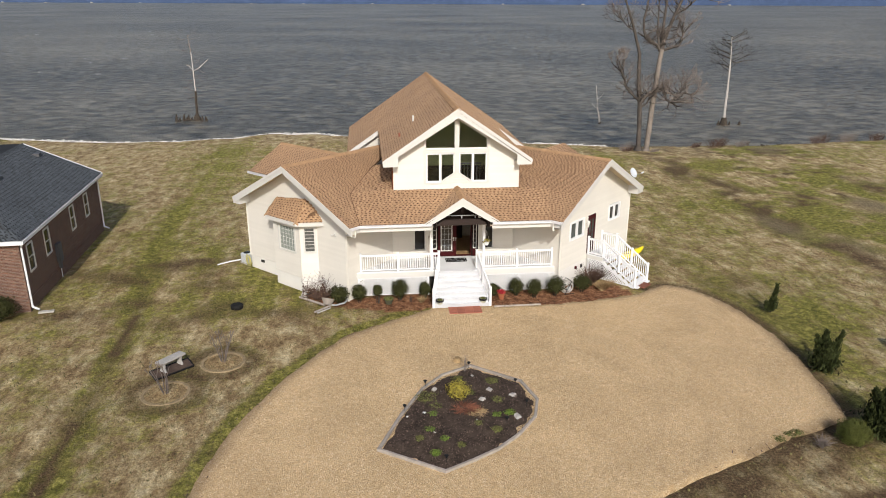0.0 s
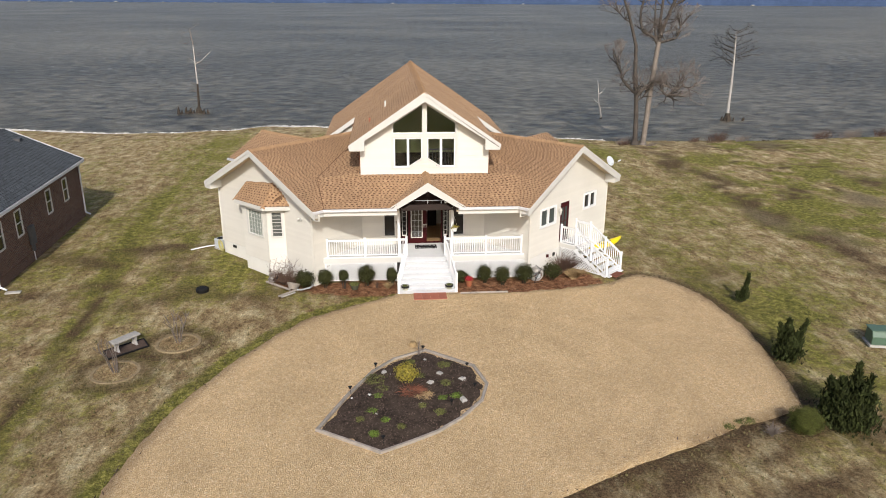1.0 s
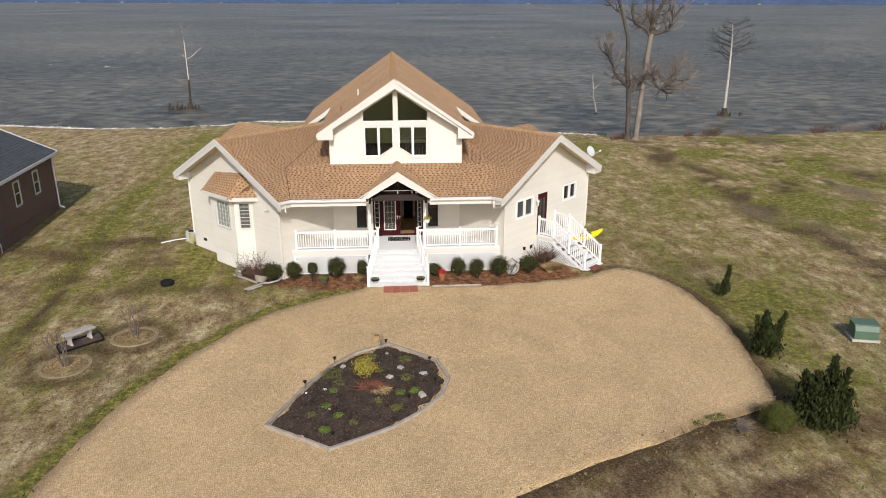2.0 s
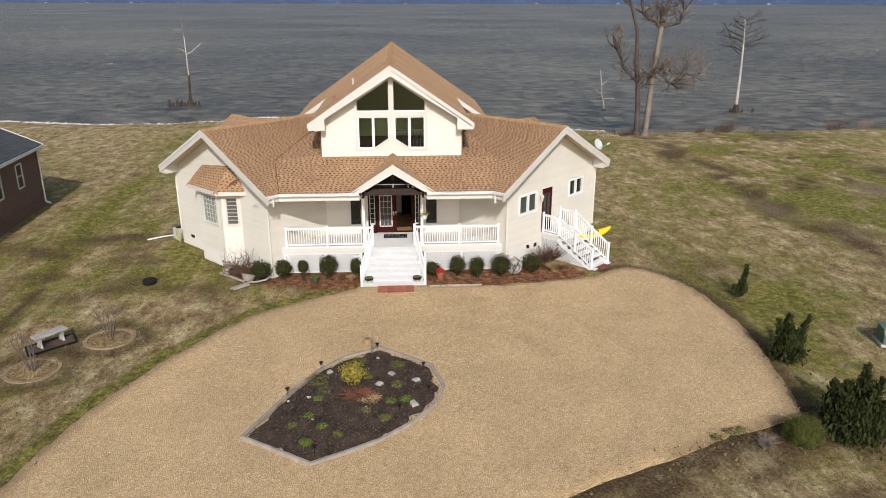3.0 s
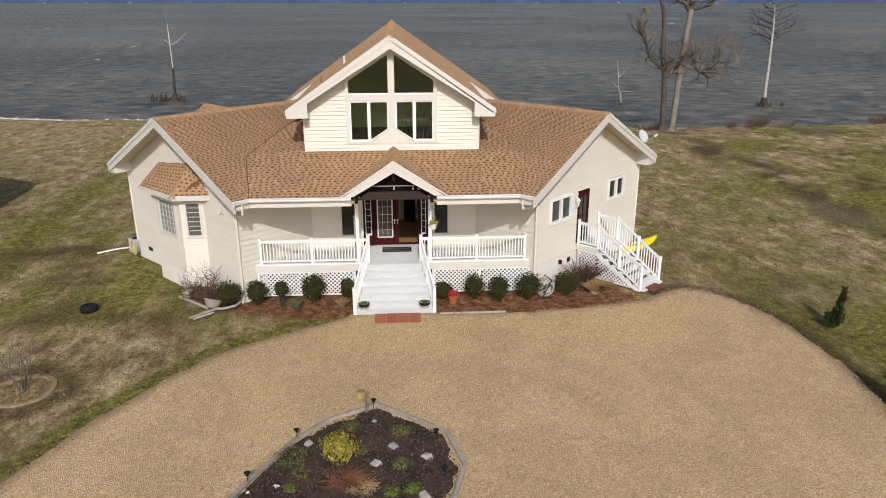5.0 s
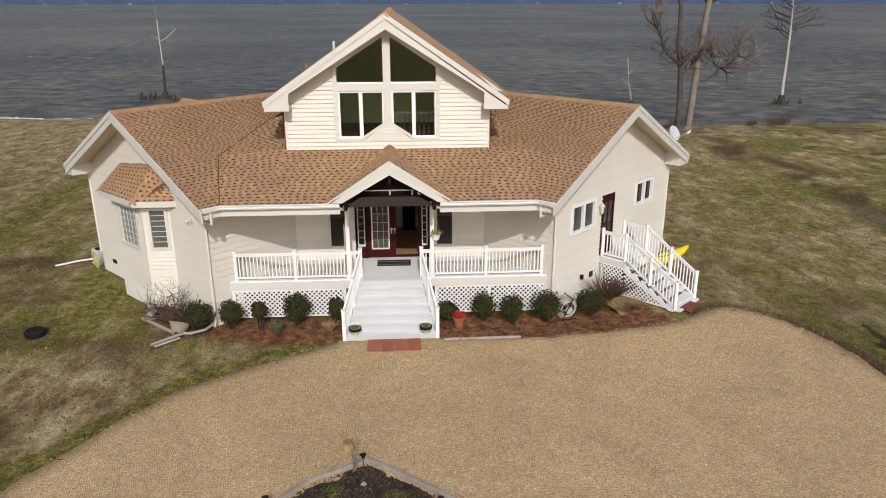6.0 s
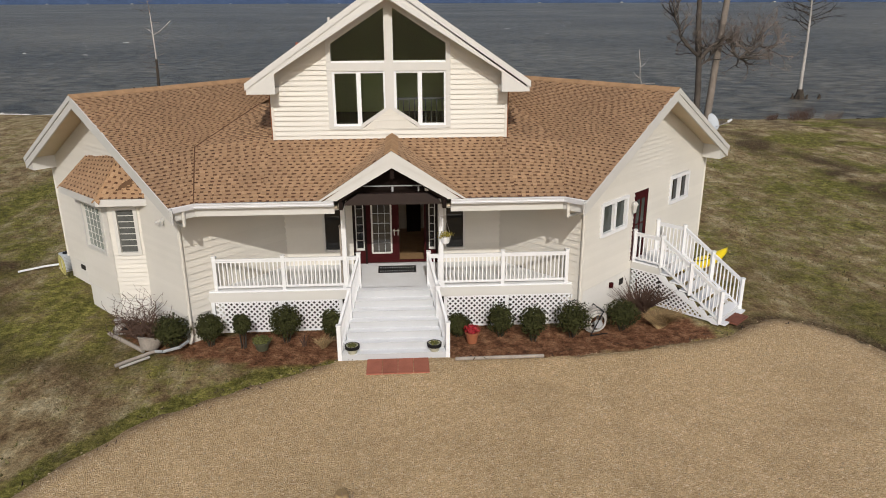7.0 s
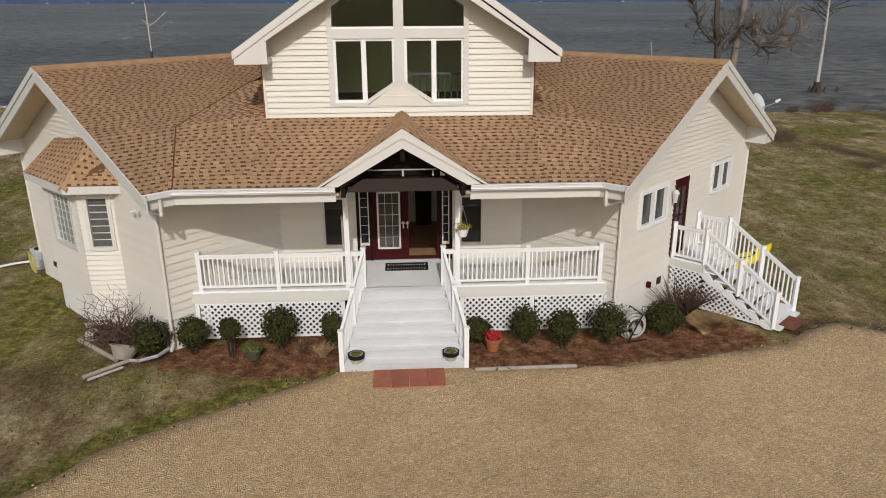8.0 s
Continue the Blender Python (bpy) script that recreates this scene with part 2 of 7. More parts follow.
M_JUNIPER = plain("juniper_needles", (0.042, 0.052, 0.016), 0.8, 0.5, 4, 20, relief=0, island=0.5)
M_BOX = plain("clipped_box_leaf", (0.095, 0.105, 0.026), 0.8, 0.4, 4, 20, relief=0, island=0.5)
M_YELLOWLEAF = plain("yellow_green_leaf", (0.30, 0.25, 0.03), 0.6, 0.5, 6, 20, relief=0, island=0.5)
M_MOSS = plain("bright_groundcover_leaf", (0.115, 0.17, 0.03), 0.7, 0.4, 6, 20, relief=0, island=0.5)
M_OLIVEMOSS = plain("olive_groundcover_leaf", (0.13, 0.135, 0.045), 0.8, 0.4, 6, 20, relief=0, island=0.5)
M_DRYGRASS = plain("dry_straw", (0.33, 0.23, 0.12), 0.9, 0.4, 4, 20, relief=0, island=0.4)
M_REDTWIG = plain("reddish_bare_twigs", (0.105, 0.066, 0.05), 0.9, 0.4, 4, 20, relief=0)
M_STONE = plain("pale_weathered_stone", (0.42, 0.40, 0.375), 0.9, 0.25, 4, 25, relief=0.5, island=0.3)
M_RIPRAP = plain("pale_riprap_stone", (0.60, 0.58, 0.55), 0.9, 0.3, 0.6, 6, relief=0.5, island=0.35)
M_CONC = plain("weathered_concrete", (0.42, 0.40, 0.37), 0.9, 0.25, 3, 30, relief=0.4)
M_TIMBER = plain("silvered_landscape_timber", (0.34, 0.30, 0.26), 0.9, 0.35, 3, 30, relief=0.5, each=0.15)
M_SOIL = plain("dark_bed_soil", (0.058, 0.042, 0.032), 0.95, 0.8, 2.5, 14, relief=1.0)
M_TERRA = plain("terracotta_paver", (0.36, 0.13, 0.085), 0.85, 0.25, 3, 30, relief=0.2, each=0.15)
M_POT = plain("olive_glazed_pot", (0.07, 0.072, 0.045), 0.5, 0.3, 5, 30)
M_PALEPOT = plain("pale_sage_pot", (0.40, 0.40, 0.31), 0.5, 0.2, 5, 30)
M_TERRAPOT = plain("terracotta_pot", (0.30, 0.11, 0.055), 0.8, 0.2, 5, 30)
M_REDFLOWER = plain("red_flower_petal", (0.38, 0.010, 0.02), 0.6, 0.3, 8, 30, island=0.4, relief=0)
M_YELLOW = plain("yellow_kayak_plastic", (0.80, 0.62, 0.01), 0.35, 0.08, 2, 20, relief=0.03)
M_GREENBOX = plain("utility_green_paint", (0.07, 0.125, 0.085), 0.5, 0.15, 3, 30, relief=0.05)
M_RUBBER = plain("black_rubber", (0.012, 0.012, 0.012), 0.7, 0.3, 4, 30)
M_GREY = plain("grey_plastic", (0.33, 0.34, 0.35), 0.5, 0.2, 4, 30)
M_HOSE = plain("yellow_hose", (0.42, 0.38, 0.14), 0.5, 0.1, 4, 30)
M_DISH = plain("pale_grey_dish", (0.50, 0.53, 0.56), 0.5, 0.1, 3, 20)
M_FOAM = plain("white_foam", (0.60, 0.60, 0.59), 0.9, 0.1, 3, 20, relief=0.2)
M_BRICKRED = plain("dark_red_brick_paver", (0.19, 0.075, 0.05), 0.9, 0.3, 4, 30, relief=0.4)
M_CURTAIN = plain("pale_curtain", (0.50, 0.47, 0.42), 0.9, 0.15, 6, 30)
M_GRASS = plain("tuft_grass_blades", (0.20, 0.175, 0.075), 0.9, 0.5, 0.6, 6, relief=0, island=0.55)

# ---- building helpers ----


class Geo:
    """Collects boxes, beams, prisms and tubes for one mesh."""

    def __init__(self):
        self.v, self.f = [], []

    def add(self, pts, faces):
        n = len(self.v)
        self.v += [tuple(p) for p in pts]
        self.f += [tuple(i + n for i in q) for q in faces]

    def hexa(self, p):
        self.add(p, [(3, 2, 1, 0), (4, 5, 6, 7), (0, 1, 5, 4), (1, 2, 6, 5), (2, 3, 7, 6), (3, 0, 4, 7)])

    def box(self, x0, x1, y0, y1, z0, z1, m=None):
        p = [Vector(c) for c in ((x0, y0, z0), (x1, y0, z0), (x1, y1, z0), (x0, y1, z0), (x0, y0, z1), (x1, y0, z1), (x1, y1, z1), (x0, y1, z1))]
        self.hexa([m @ q for q in p] if m else p)

    def beam(self, a, b, w, h, up=(0, 0, 1)):
        a, b = Vector(a), Vector(b)
        d = (b - a).normalized()
        s = d.cross(Vector(up))
        s = (s if s.length > 1e-4 else d.cross(Vector((0, 1, 0)))).normalized()
        u = s.cross(d).normalized()
        s, u = s * w / 2, u * h / 2
        self.hexa([a - s - u, a + s - u, b + s - u, b - s - u, a - s + u, a + s + u, b + s + u, b - s + u])

    def slab(self, pts, off):
        """A flat polygon drawn out by the vector off."""
        n, off = len(pts), Vector(off)
        p = [Vector(q) for q in pts]
        self.add(p + [q + off for q in p], [tuple(range(n))[::-1], tuple(range(n, 2 * n))] + [(i, (i + 1) % n, n + (i + 1) % n, n + i) for i in range(n)])

    def tube(self, a, b, r0, r1, n=6, caps=True):
        a, b = Vector(a), Vector(b)
        d = (b - a).normalized()
        s = d.cross(Vector((0.3, 0.9, 0.2))).normalized()
        u = d.cross(s)
        ring = [(math.cos(2 * math.pi * k / n), math.sin(2 * math.pi * k / n)) for k in range(n)]
        pts = [a + (s * c + u * q) * r0 for c, q in ring] + [b + (s * c + u * q) * r1 for c, q in ring]
        fs = [(i, (i + 1) % n, n + (i + 1) % n, n + i) for i in range(n)]
        if caps:
            fs += [tuple(range(n))[::-1], tuple(range(n, 2 * n))]
        self.add(pts, fs)

    def lathe(self, prof, n=16, c=(0, 0, 0)):
        k = len(prof)
        pts = [(c[0] + r * math.cos(2 * math.pi * i / n), c[1] + r * math.sin(2 * math.pi * i / n), c[2] + z) for r, z in prof for i in range(n)]
        fs = [(j * n + i, j * n + (i + 1) % n, (j + 1) * n + (i + 1) % n, (j + 1) * n + i) for j in range(k - 1) for i in range(n)]
        self.add(pts, fs)

    def mesh(self, name):
        me = bpy.data.meshes.new(name)
        me.from_pydata(self.v, [], self.f)
        me.update()
        return me


def part(name, geo, material, parent=None, label="", smooth=False):
    """Links a Geo (or a finished mesh) as one mesh object under its thing."""
    me = geo.mesh(name) if isinstance(geo, Geo) else geo
    if material and not me.materials:
        me.materials.append(material)
    if smooth:
        me.shade_smooth()
    ob = new(name, me)
    if parent:
        ob.parent = parent
    return tagged(ob, label)


def thing(name, label, category, group="", kind="", at=None):
    return tagged(put(new(name), at), label, category, group, kind)


def put(ob, at):
    if at is not None:
        ob.matrix_basis = at if isinstance(at, Matrix) else Matrix.Translation(at)
    return ob


def soften(ob, width=0.01, seg=2):
    b = ob.modifiers.new("bevel", "BEVEL")
    b.width, b.segments, b.limit_method = width, seg, "ANGLE"
    return ob


# ---- the ground, the river and the far shore ----
SHORE = [(-6000, 70), (-90, 68), (-60, 60), (-46, 55), (-33, 51.5), (-25, 51.5), (-20, 53), (-16, 55.5), (-10, 55), (-7, 53), (0, 50), (8, 48), (15, 46), (25, 43.5), (37, 43), (55, 45), (80, 48), (6000, 60)]
WATER_Z = -1.0
SWALE = [(-15.2, -30), (-15.3, -13), (-15.5, -10.8), (-15.6, -7), (-15.9, -3), (-16.2, 1.6), (-17.4, 8), (-18.1, 16), (-19.4, 29), (-19.8, 44)]
DRIVE_L = [(-1.4, 0.15), (-3.3, -0.95), (-5.6, -2.5), (-6.8, -4.0), (-8.2, -6.4), (-9.1, -8.4), (-9.85, -10.4), (-10.3, -12.4), (-10.6, -14.6), (-10.6, -17), (-10.2, -20), (-9.3, -24)]
DRIVE_R = [(-4.0, -24), (-2.0, -19.6), (0.4, -17.3), (2.9, -16.0), (5.8, -14.5), (8.3, -13.5), (10.4, -12.5), (12.0, -12.0), (13.0, -11.6), (13.35, -10.4), (13.8, -7.5), (14.05, -5.6), (14.1, -3.6), (13.7, -1.2), (13.2, 0.3), (12.4, 1.5), (11.4, 1.95), (10.4, 1.5), (9.6, 0.9), (7.5, 0.35), (5.2, 0.0), (1.55, 0.0), (1.4, 0.15)]
MULCH_R = [(1.3, 0.1), (5.2, 0.05), (7.5, 0.4), (9.4, 1.0), (8.8, 2.4), (7.0, 3.2), (5.6, 2.0), (1.3, 2.3)]
MULCH_L = [(-1.3, 0.2), (-3.2, -0.1), (-5.5, 0.6), (-6.6, 1.0), (-8.2, 2.4), (-8.0, 3.0), (-5.6, 2.0), (-1.3, 2.3)]


def lerp_list(pts, x):
    for (a, p), (b, q) in zip(pts, pts[1:]):
        if x <= b:
            return p + (q - p) * (x - a) / (b - a)
    return pts[-1][1]


def near_line(pts, x, y):
    best = 1e9
    for (ax, ay), (bx, by) in zip(pts, pts[1:]):
        dx, dy = bx - ax, by - ay
        k = max(0, min(1, ((x - ax) * dx + (y - ay) * dy) / (dx * dx + dy * dy)))
        best = min(best, (x - ax - k * dx) ** 2 + (y - ay - k * dy) ** 2)
    return math.sqrt(best)


def snap(pts, x, y):
    best = (1e9, x, y)
    for (ax, ay), (bx, by) in zip(pts, pts[1:]):
        dx, dy = bx - ax, by - ay
        k = max(0, min(1, ((x - ax) * dx + (y - ay) * dy) / (dx * dx + dy * dy)))
        px, py = ax + k * dx, ay + k * dy
        best = min(best, ((x - px) ** 2 + (y - py) ** 2, px, py))
    return best[1:]


def inside(poly, x, y):
    c = False
    for (ax, ay), (bx, by) in zip(poly, poly[1:] + poly[:1]):
        if (ay > y) != (by > y) and x < (bx - ax) * (y - ay) / (by - ay) + ax:
            c = not c
    return c


def falloff(d, r, soft):
    return max(0.0, min(1.0, (r + soft - d) / soft))


DRIVE = DRIVE_L + DRIVE_R
RINGS = [(-10.95, -4.65, 0.95), (-12.75, -7.1, 1.0)]


def wob(x, y, s):
    return noise.noise(Vector((x * s, y * s, 0.3)))


def ground_z(x, y):
    s = lerp_list(SHORE, x) + 0.8 * wob(x, y, 0.35)
    z = 0.06 * wob(x, y, 0.08) - 0.06
    if y > 2200:
        return -3.0 + min(1.0, (y - 3200) / 150) * 6.0 if y > 3200 else -3.0
    d = y - s
    if d > -9:
        z -= 0.5 * max(0, min(1, (d + 9) / 8)) + 0.7 * max(0, min(1, (d + 1.2) / 1.6))
    if d > 0.4:
        z = min(z, -1.3 - min(2.0, 0.1 * d))
    if -30 < x < -10:
        z -= 0.13 * falloff(near_line(SWALE, x, y), 0.25, 0.9)
    if -12 < x < 16 and -26 < y < 9:
        z = max(z, -0.09) if not inside(DRIVE, x, y) else -0.10
    return z


def build_ground():
    def axis(lo, hi, step, far):
        core = [lo + step * k for k in range(int((hi - lo) / step) + 1)]
        out = [step * 1.6 ** k for k in range(3, 19)]
        return [lo - o for o in out[::-1] if lo - o > -far] + core + [hi + o for o in out if hi + o < far]
    xs, ys = axis(-34, 36, 0.28, 5200), axis(-22, 58, 0.28, 3600)
    xs[0], xs[-1], ys[0] = -5200, 5200, -3600
    ys += [3150, 3220, 3300, 3400, 4200]
    ys = sorted(ys)
    nx = len(xs)
    v, at = [], {"green": [], "mud": [], "mulch": [], "sand": []}
    for y in ys:
        for x in xs:
            v.append((x, y, ground_z(x, y)))
            g = m = mu = sa = 0.0
            if abs(x) < 40 and -27 < y < 60:
                sw = near_line(SWALE, x, y)
                g += 0.9 * falloff(sw, 0.42, 0.5) if y < 24 else 0.3 * falloff(sw, 0.6, 1.5)
                if y < 6:
                    m += (1.0 if y < 3 and wob(x, y, 0.25) > -0.2 else 0.35) * falloff(sw + 0.15 * wob(x, y, 0.9), 0.13, 0.2)
                if -13 < x < 16 and y < 4:
                    dl, dr = near_line(DRIVE_L, x, y), near_line(DRIVE_R[:18], x, y)
                    g += 1.6 * falloff(abs(dl - 0.30), 0.24, 0.3)
                    m += 0.12 * falloff(dl, 0.0, 0.2) + 0.8 * falloff(dr, 0.25, 0.5)
                for rx, ry, rr in RINGS:
                    d = math.hypot(x - rx, y - ry)
                    m += 0.62 * falloff(abs(d - rr - 0.32), 0.16, 0.4)
                    g += 0.6 * falloff(abs(d - rr - 0.4), 0.3, 0.5)
                    sa += 0.6 * falloff(abs(d - rr + 0.15), 0.05, 0.25)
                    g -= 0.5 * falloff(d, rr, 0.3)
                if inside(MULCH_L, x, y) or inside(MULCH_R, x, y):
                    mu = 1.0
                g += 0.45 * falloff(math.hypot((x + 10.6) / 1.7, y - 1.2), 0.5, 1.6) + 0.5 * falloff(math.hypot((x + 9.8) / 2, (y - 4.4) / 1.6), 0.2, 1.2)
                if -24 < x < -12 and y > 10:
                    g += 0.35 * falloff(abs(x + 15.8 + 0.05 * y), 1.2, 2.0)
                if x > 10 and y > -9:
                    # rough field beyond the mown strip: vivid weeds, churned earth along its edge
                    e = x - 22.0 + (y - 18.0) * 0.04 + 1.2 * wob(x, y, 0.18)
                    k = max(0.0, min(1.0, e / 1.5))
                    g += k * (0.40 + 2.2 * wob(x, y, 0.16) + 1.6 * wob(x, y, 0.7))
                    m += k * (1.05 * max(0, 2.2 * wob(x * 1.0 + 7, y * 0.5, 0.42) + 1.2 * wob(x, y, 1.3) - 0.42) + 0.95 * falloff(abs(e - 2.2), 0.3, 2.2) * max(0, 0.5 + 1.6 * wob(x, y, 0.5)))
                    sa += k * 0.9 * max(0, 2.0 * wob(x + 3, y * 0.5, 0.3) - 0.35)
                    g += (1 - k) * (0.10 + 0.5 * wob(x + 11, y, 0.14)) - 0.25 * falloff(abs(e + 0.8), 0.5, 1.0)
                    m += 0.30 * falloff(math.hypot(x - 13.5, (y - 1.5) * 0.7), 2.0, 4.0) * max(0, 0.55 + 1.4 * wob(x, y, 0.35))
                if -12.5 < x < -3 and y < -1.5:
                    g -= 0.38
                if x < -3 and y < 9:
                    m += (0.55 if y > -1 else 0.22) * max(0, (0.34 if y > -1 else 0.0) + 1.7 * wob(x + 5, y * 1.3, 0.42) + 0.5 * wob(x, y, 1.4))
                if x > 3 and y < -11:
                    g -= 0.35
                    m += 0.8 * max(0, 1.7 * wob(x * 0.5 + y * 0.5, (y - x * 0.45) * 2.2, 0.45) + 0.38)
                if x < -8 and y < 0:
                    g += 0.9 * max(0.0, wob(x + 30, y * 1.0, 0.22)) - 0.12
                if x < -5 and y > 15:
                    g -= 0.18
                if y > 36:
                    g -= 0.15
                    sa += 0.4 * falloff(abs(y - lerp_list(SHORE, x) + 1.0), 0.2, 0.8)
            for k, q in zip(("green", "mud", "mulch", "sand"), (g, m, mu, sa)):
                at[k].append(max(-1.0, min(1.0, q)))
    f = [(j * nx + i, j * nx + i + 1, (j + 1) * nx + i + 1, (j + 1) * nx + i) for j in range(len(ys) - 1) for i in range(nx - 1)]
    me = bpy.data.meshes.new("ground")
    me.from_pydata(v, [], f)
    for k, vals in at.items():
        me.attributes.new(k, "FLOAT", "POINT").data.foreach_set("value", vals)
    ob = part("ground", me, M_GROUND, smooth=True)
    return tagged(ob, "patchy winter lawn, straw brown and green, running to the river", "lawn", kind="structure")


ground = build_ground()


def build_drive():
    """The gravel court as a fine grid cut to its outline, with a soft, crumbling edge."""
    step, v, f, lit, idx = 0.3, [], [], [], {}
    edge = DRIVE + DRIVE[:1]

    def vert(i, j):
        if (i, j) not in idx:
            x, y = -11.4 + i * step, -24 + j * step
            d = near_line(edge, x, y)
            x += 0.05 * wob(x, y, 2.0)
            z = 0.025 + 0.02 * wob(x, y, 0.3) + 0.006 * wob(x, y, 3)
            if not inside(DRIVE, x, y):
                x, y = snap(edge, x, y)
                k = 0.10 * wob(x, y, 1.1) + 0.07 * wob(x, y, 3.7)
                x, y, z = x + k, y + k, -0.05
            idx[(i, j)] = len(v)
            v.append((x, y, z))
            rut = 0.0
            for r in (4.9, 6.6, 7.9):
                rut = max(rut, 0.16 * falloff(abs(math.hypot(x - 1.5, y + 9.2) - r - 0.2 * wob(x, y, 0.3)), 0.02, 0.2)) if x > 3 else rut
            lit.append(max(0.9 * falloff(d, 0.0, 0.55) if x > 8 or x < -1.5 else 0.3 * falloff(d, 0, 0.3), rut))
        return idx[(i, j)]
    for j in range(int(27 / step)):
        for i in range(int(26 / step)):
            cs = [(i, j), (i + 1, j), (i + 1, j + 1), (i, j + 1)]
            if any(inside(DRIVE, -11.4 + a * step, -24 + b * step) for a, b in cs):
                f.append([vert(*c) for c in cs])
    me = bpy.data.meshes.new("gravel_drive")
    me.from_pydata(v, [], f)
    me.attributes.new("litter", "FLOAT", "POINT").data.foreach_set("value", lit)
    ob = part("gravel_drive", me, M_GRAVEL, smooth=True)
    return tagged(ob, "tan pea gravel turning circle with faint tyre tracks", "driveway", kind="structure")


drive = build_drive()


def build_water():
    g = Geo()
    g.add([(-5200, 38, WATER_Z), (5200, 38, WATER_Z), (5200, 3290, WATER_Z), (-5200, 3290, WATER_Z)], [(0, 1, 2, 3)])
    tagged(part("water", g, M_WATER), "wide grey-brown river with choppy water", "river", kind="structure")


build_water()


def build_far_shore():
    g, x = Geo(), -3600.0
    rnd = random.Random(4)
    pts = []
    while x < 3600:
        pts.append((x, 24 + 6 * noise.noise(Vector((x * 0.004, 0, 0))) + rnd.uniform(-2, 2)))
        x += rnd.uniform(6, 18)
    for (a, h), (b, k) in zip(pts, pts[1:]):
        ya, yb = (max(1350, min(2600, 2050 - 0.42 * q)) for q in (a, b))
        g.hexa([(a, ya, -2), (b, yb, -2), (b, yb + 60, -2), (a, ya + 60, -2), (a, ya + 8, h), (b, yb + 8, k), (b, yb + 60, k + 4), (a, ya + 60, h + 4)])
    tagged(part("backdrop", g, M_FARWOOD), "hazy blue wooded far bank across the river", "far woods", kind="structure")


build_far_shore()


def far_house(x, s):
    """A small white house at the foot of the far woods."""
    y = max(1350, min(2600, 2050 - 0.42 * x)) - 9
    t = thing("far_house", "tiny white house on the far wooded bank", "house", "houses on the far bank", at=(x, y, -1.4))
    g = Geo()
    g.box(-6 * s, 6 * s, -4, 4, 0, 4.2 * s)
    part("wall", g, M_CURTAIN, t)
    g = Geo()
    g.slab([(-6.6 * s, -4.6, 4.2 * s), (-6.6 * s, 4.6, 4.2 * s), (-6.6 * s, 0, 6.8 * s)], (13.2 * s, 0, 0))
    part("roof", g, M_GREY, t)


FAR_RND = random.Random(19)
for k in range(13):
    far_house(-1150 + 170 * k + FAR_RND.uniform(-45, 45), FAR_RND.uniform(0.25, 0.5))

# ---- the cream house ----
house = thing("house", "cream clapboard house with angled wings and tan shingle roof", "house")
FLOOR = 1.30
RND = random.Random(11)


def shingle_courses(quads, exposure, seed=3):
    """Single shingle tabs and the dark granule bands that draw shadow lines in their notches, over quads given as
    bottom-left, bottom-right, top-right, top-left.
    """
    rnd = random.Random(seed)
    tabs, bands = [], []
    for a, b, c, d in quads:
        a, b, c, d = (Vector(p) for p in (a, b, c, d))
        n = (b - a).cross(d - a) if (d - a).length > 0.01 else (b - a).cross(c - b)
        n = n.normalized()
        if n.z < 0:
            n = -n
        rows = max(1, round(max((d - a).length * 0.5 + (c - b).length * 0.5, 0.1) / exposure))
        for r in range(rows):
            v0, v1 = r / rows, min(1.0, (r + 1.12) / rows)
            vb = (r + 0.36 + rnd.uniform(-0.03, 0.05)) / rows
            l0, r0, l1, r1 = a.lerp(d, v0), b.lerp(c, v0), a.lerp(d, v1), b.lerp(c, v1)
            lb, rb = a.lerp(d, vb), b.lerp(c, vb)
            width = max((r0 - l0).length, (r1 - l1).length)
            if width < 0.05:
                continue
            s = -rnd.uniform(0, 0.4)
            high = True
            while s < width:
                w = rnd.uniform(0.06, 0.13) if high else rnd.uniform(0.10, 0.15)
                k0, k1 = max(0, s / width), min(1, (s + w - 0.006) / width)
                s += w
                high = not high
                if k1 - k0 < 0.004:
                    continue
                t = 0.026 if high else 0.012
                lo0, lo1, up0, up1 = l0.lerp(r0, k0), l0.lerp(r0, k1), l1.lerp(r1, k0), l1.lerp(r1, k1)
                tabs.append([lo0, lo1, up1, up0, lo0 + n * t, lo1 + n * t, up1 + n * 0.006, up0 + n * 0.006])
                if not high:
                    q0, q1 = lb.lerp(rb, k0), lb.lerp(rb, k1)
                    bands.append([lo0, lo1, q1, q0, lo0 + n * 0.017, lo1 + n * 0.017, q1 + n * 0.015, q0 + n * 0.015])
    return tabs, bands


def roof_piece(name, quads, parent, mat_s, mat_u, thick=0.10, exposure=0.146, singles=0, seed=3, label="", band=None):
    """A roof deck with its shingles; the first `singles` tabs are objects of their own."""
    g = Geo()
    for a, b, c, d in quads:
        pts = [Vector(p) - Vector((0, 0, 0.075)) for k, p in enumerate((a, b, c, d)) if k == 0 or (Vector(p) - Vector((a, b, c, d)[k - 1])).length > 1e-3]
        g.slab(pts, (0, 0, -max(0.03, thick - 0.075)))
    roof = part(name, g, mat_u, parent, label)
    tabs, bands = shingle_courses(quads, exposure, seed)
    rest, dark = Geo(), Geo()
    for k, h in enumerate(tabs):
        if k < singles:
            one = Geo()
            c = sum(h, Vector()) / 8
            one.hexa([p - c for p in h])
            put(part("shingle", one, mat_s, roof), c)
        else:
            rest.hexa(h)
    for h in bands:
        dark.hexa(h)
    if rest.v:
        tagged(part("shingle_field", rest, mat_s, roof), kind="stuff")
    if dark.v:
        tagged(part("shingle_shadow_band", dark, band or M_BAND, roof), kind="stuff")
    return roof


# wing roofs: ridge ends, rake lines and valleys
def on_left(x, y):
    return (x, y, 6.63 - 0.348 * (x - y + 12.5))


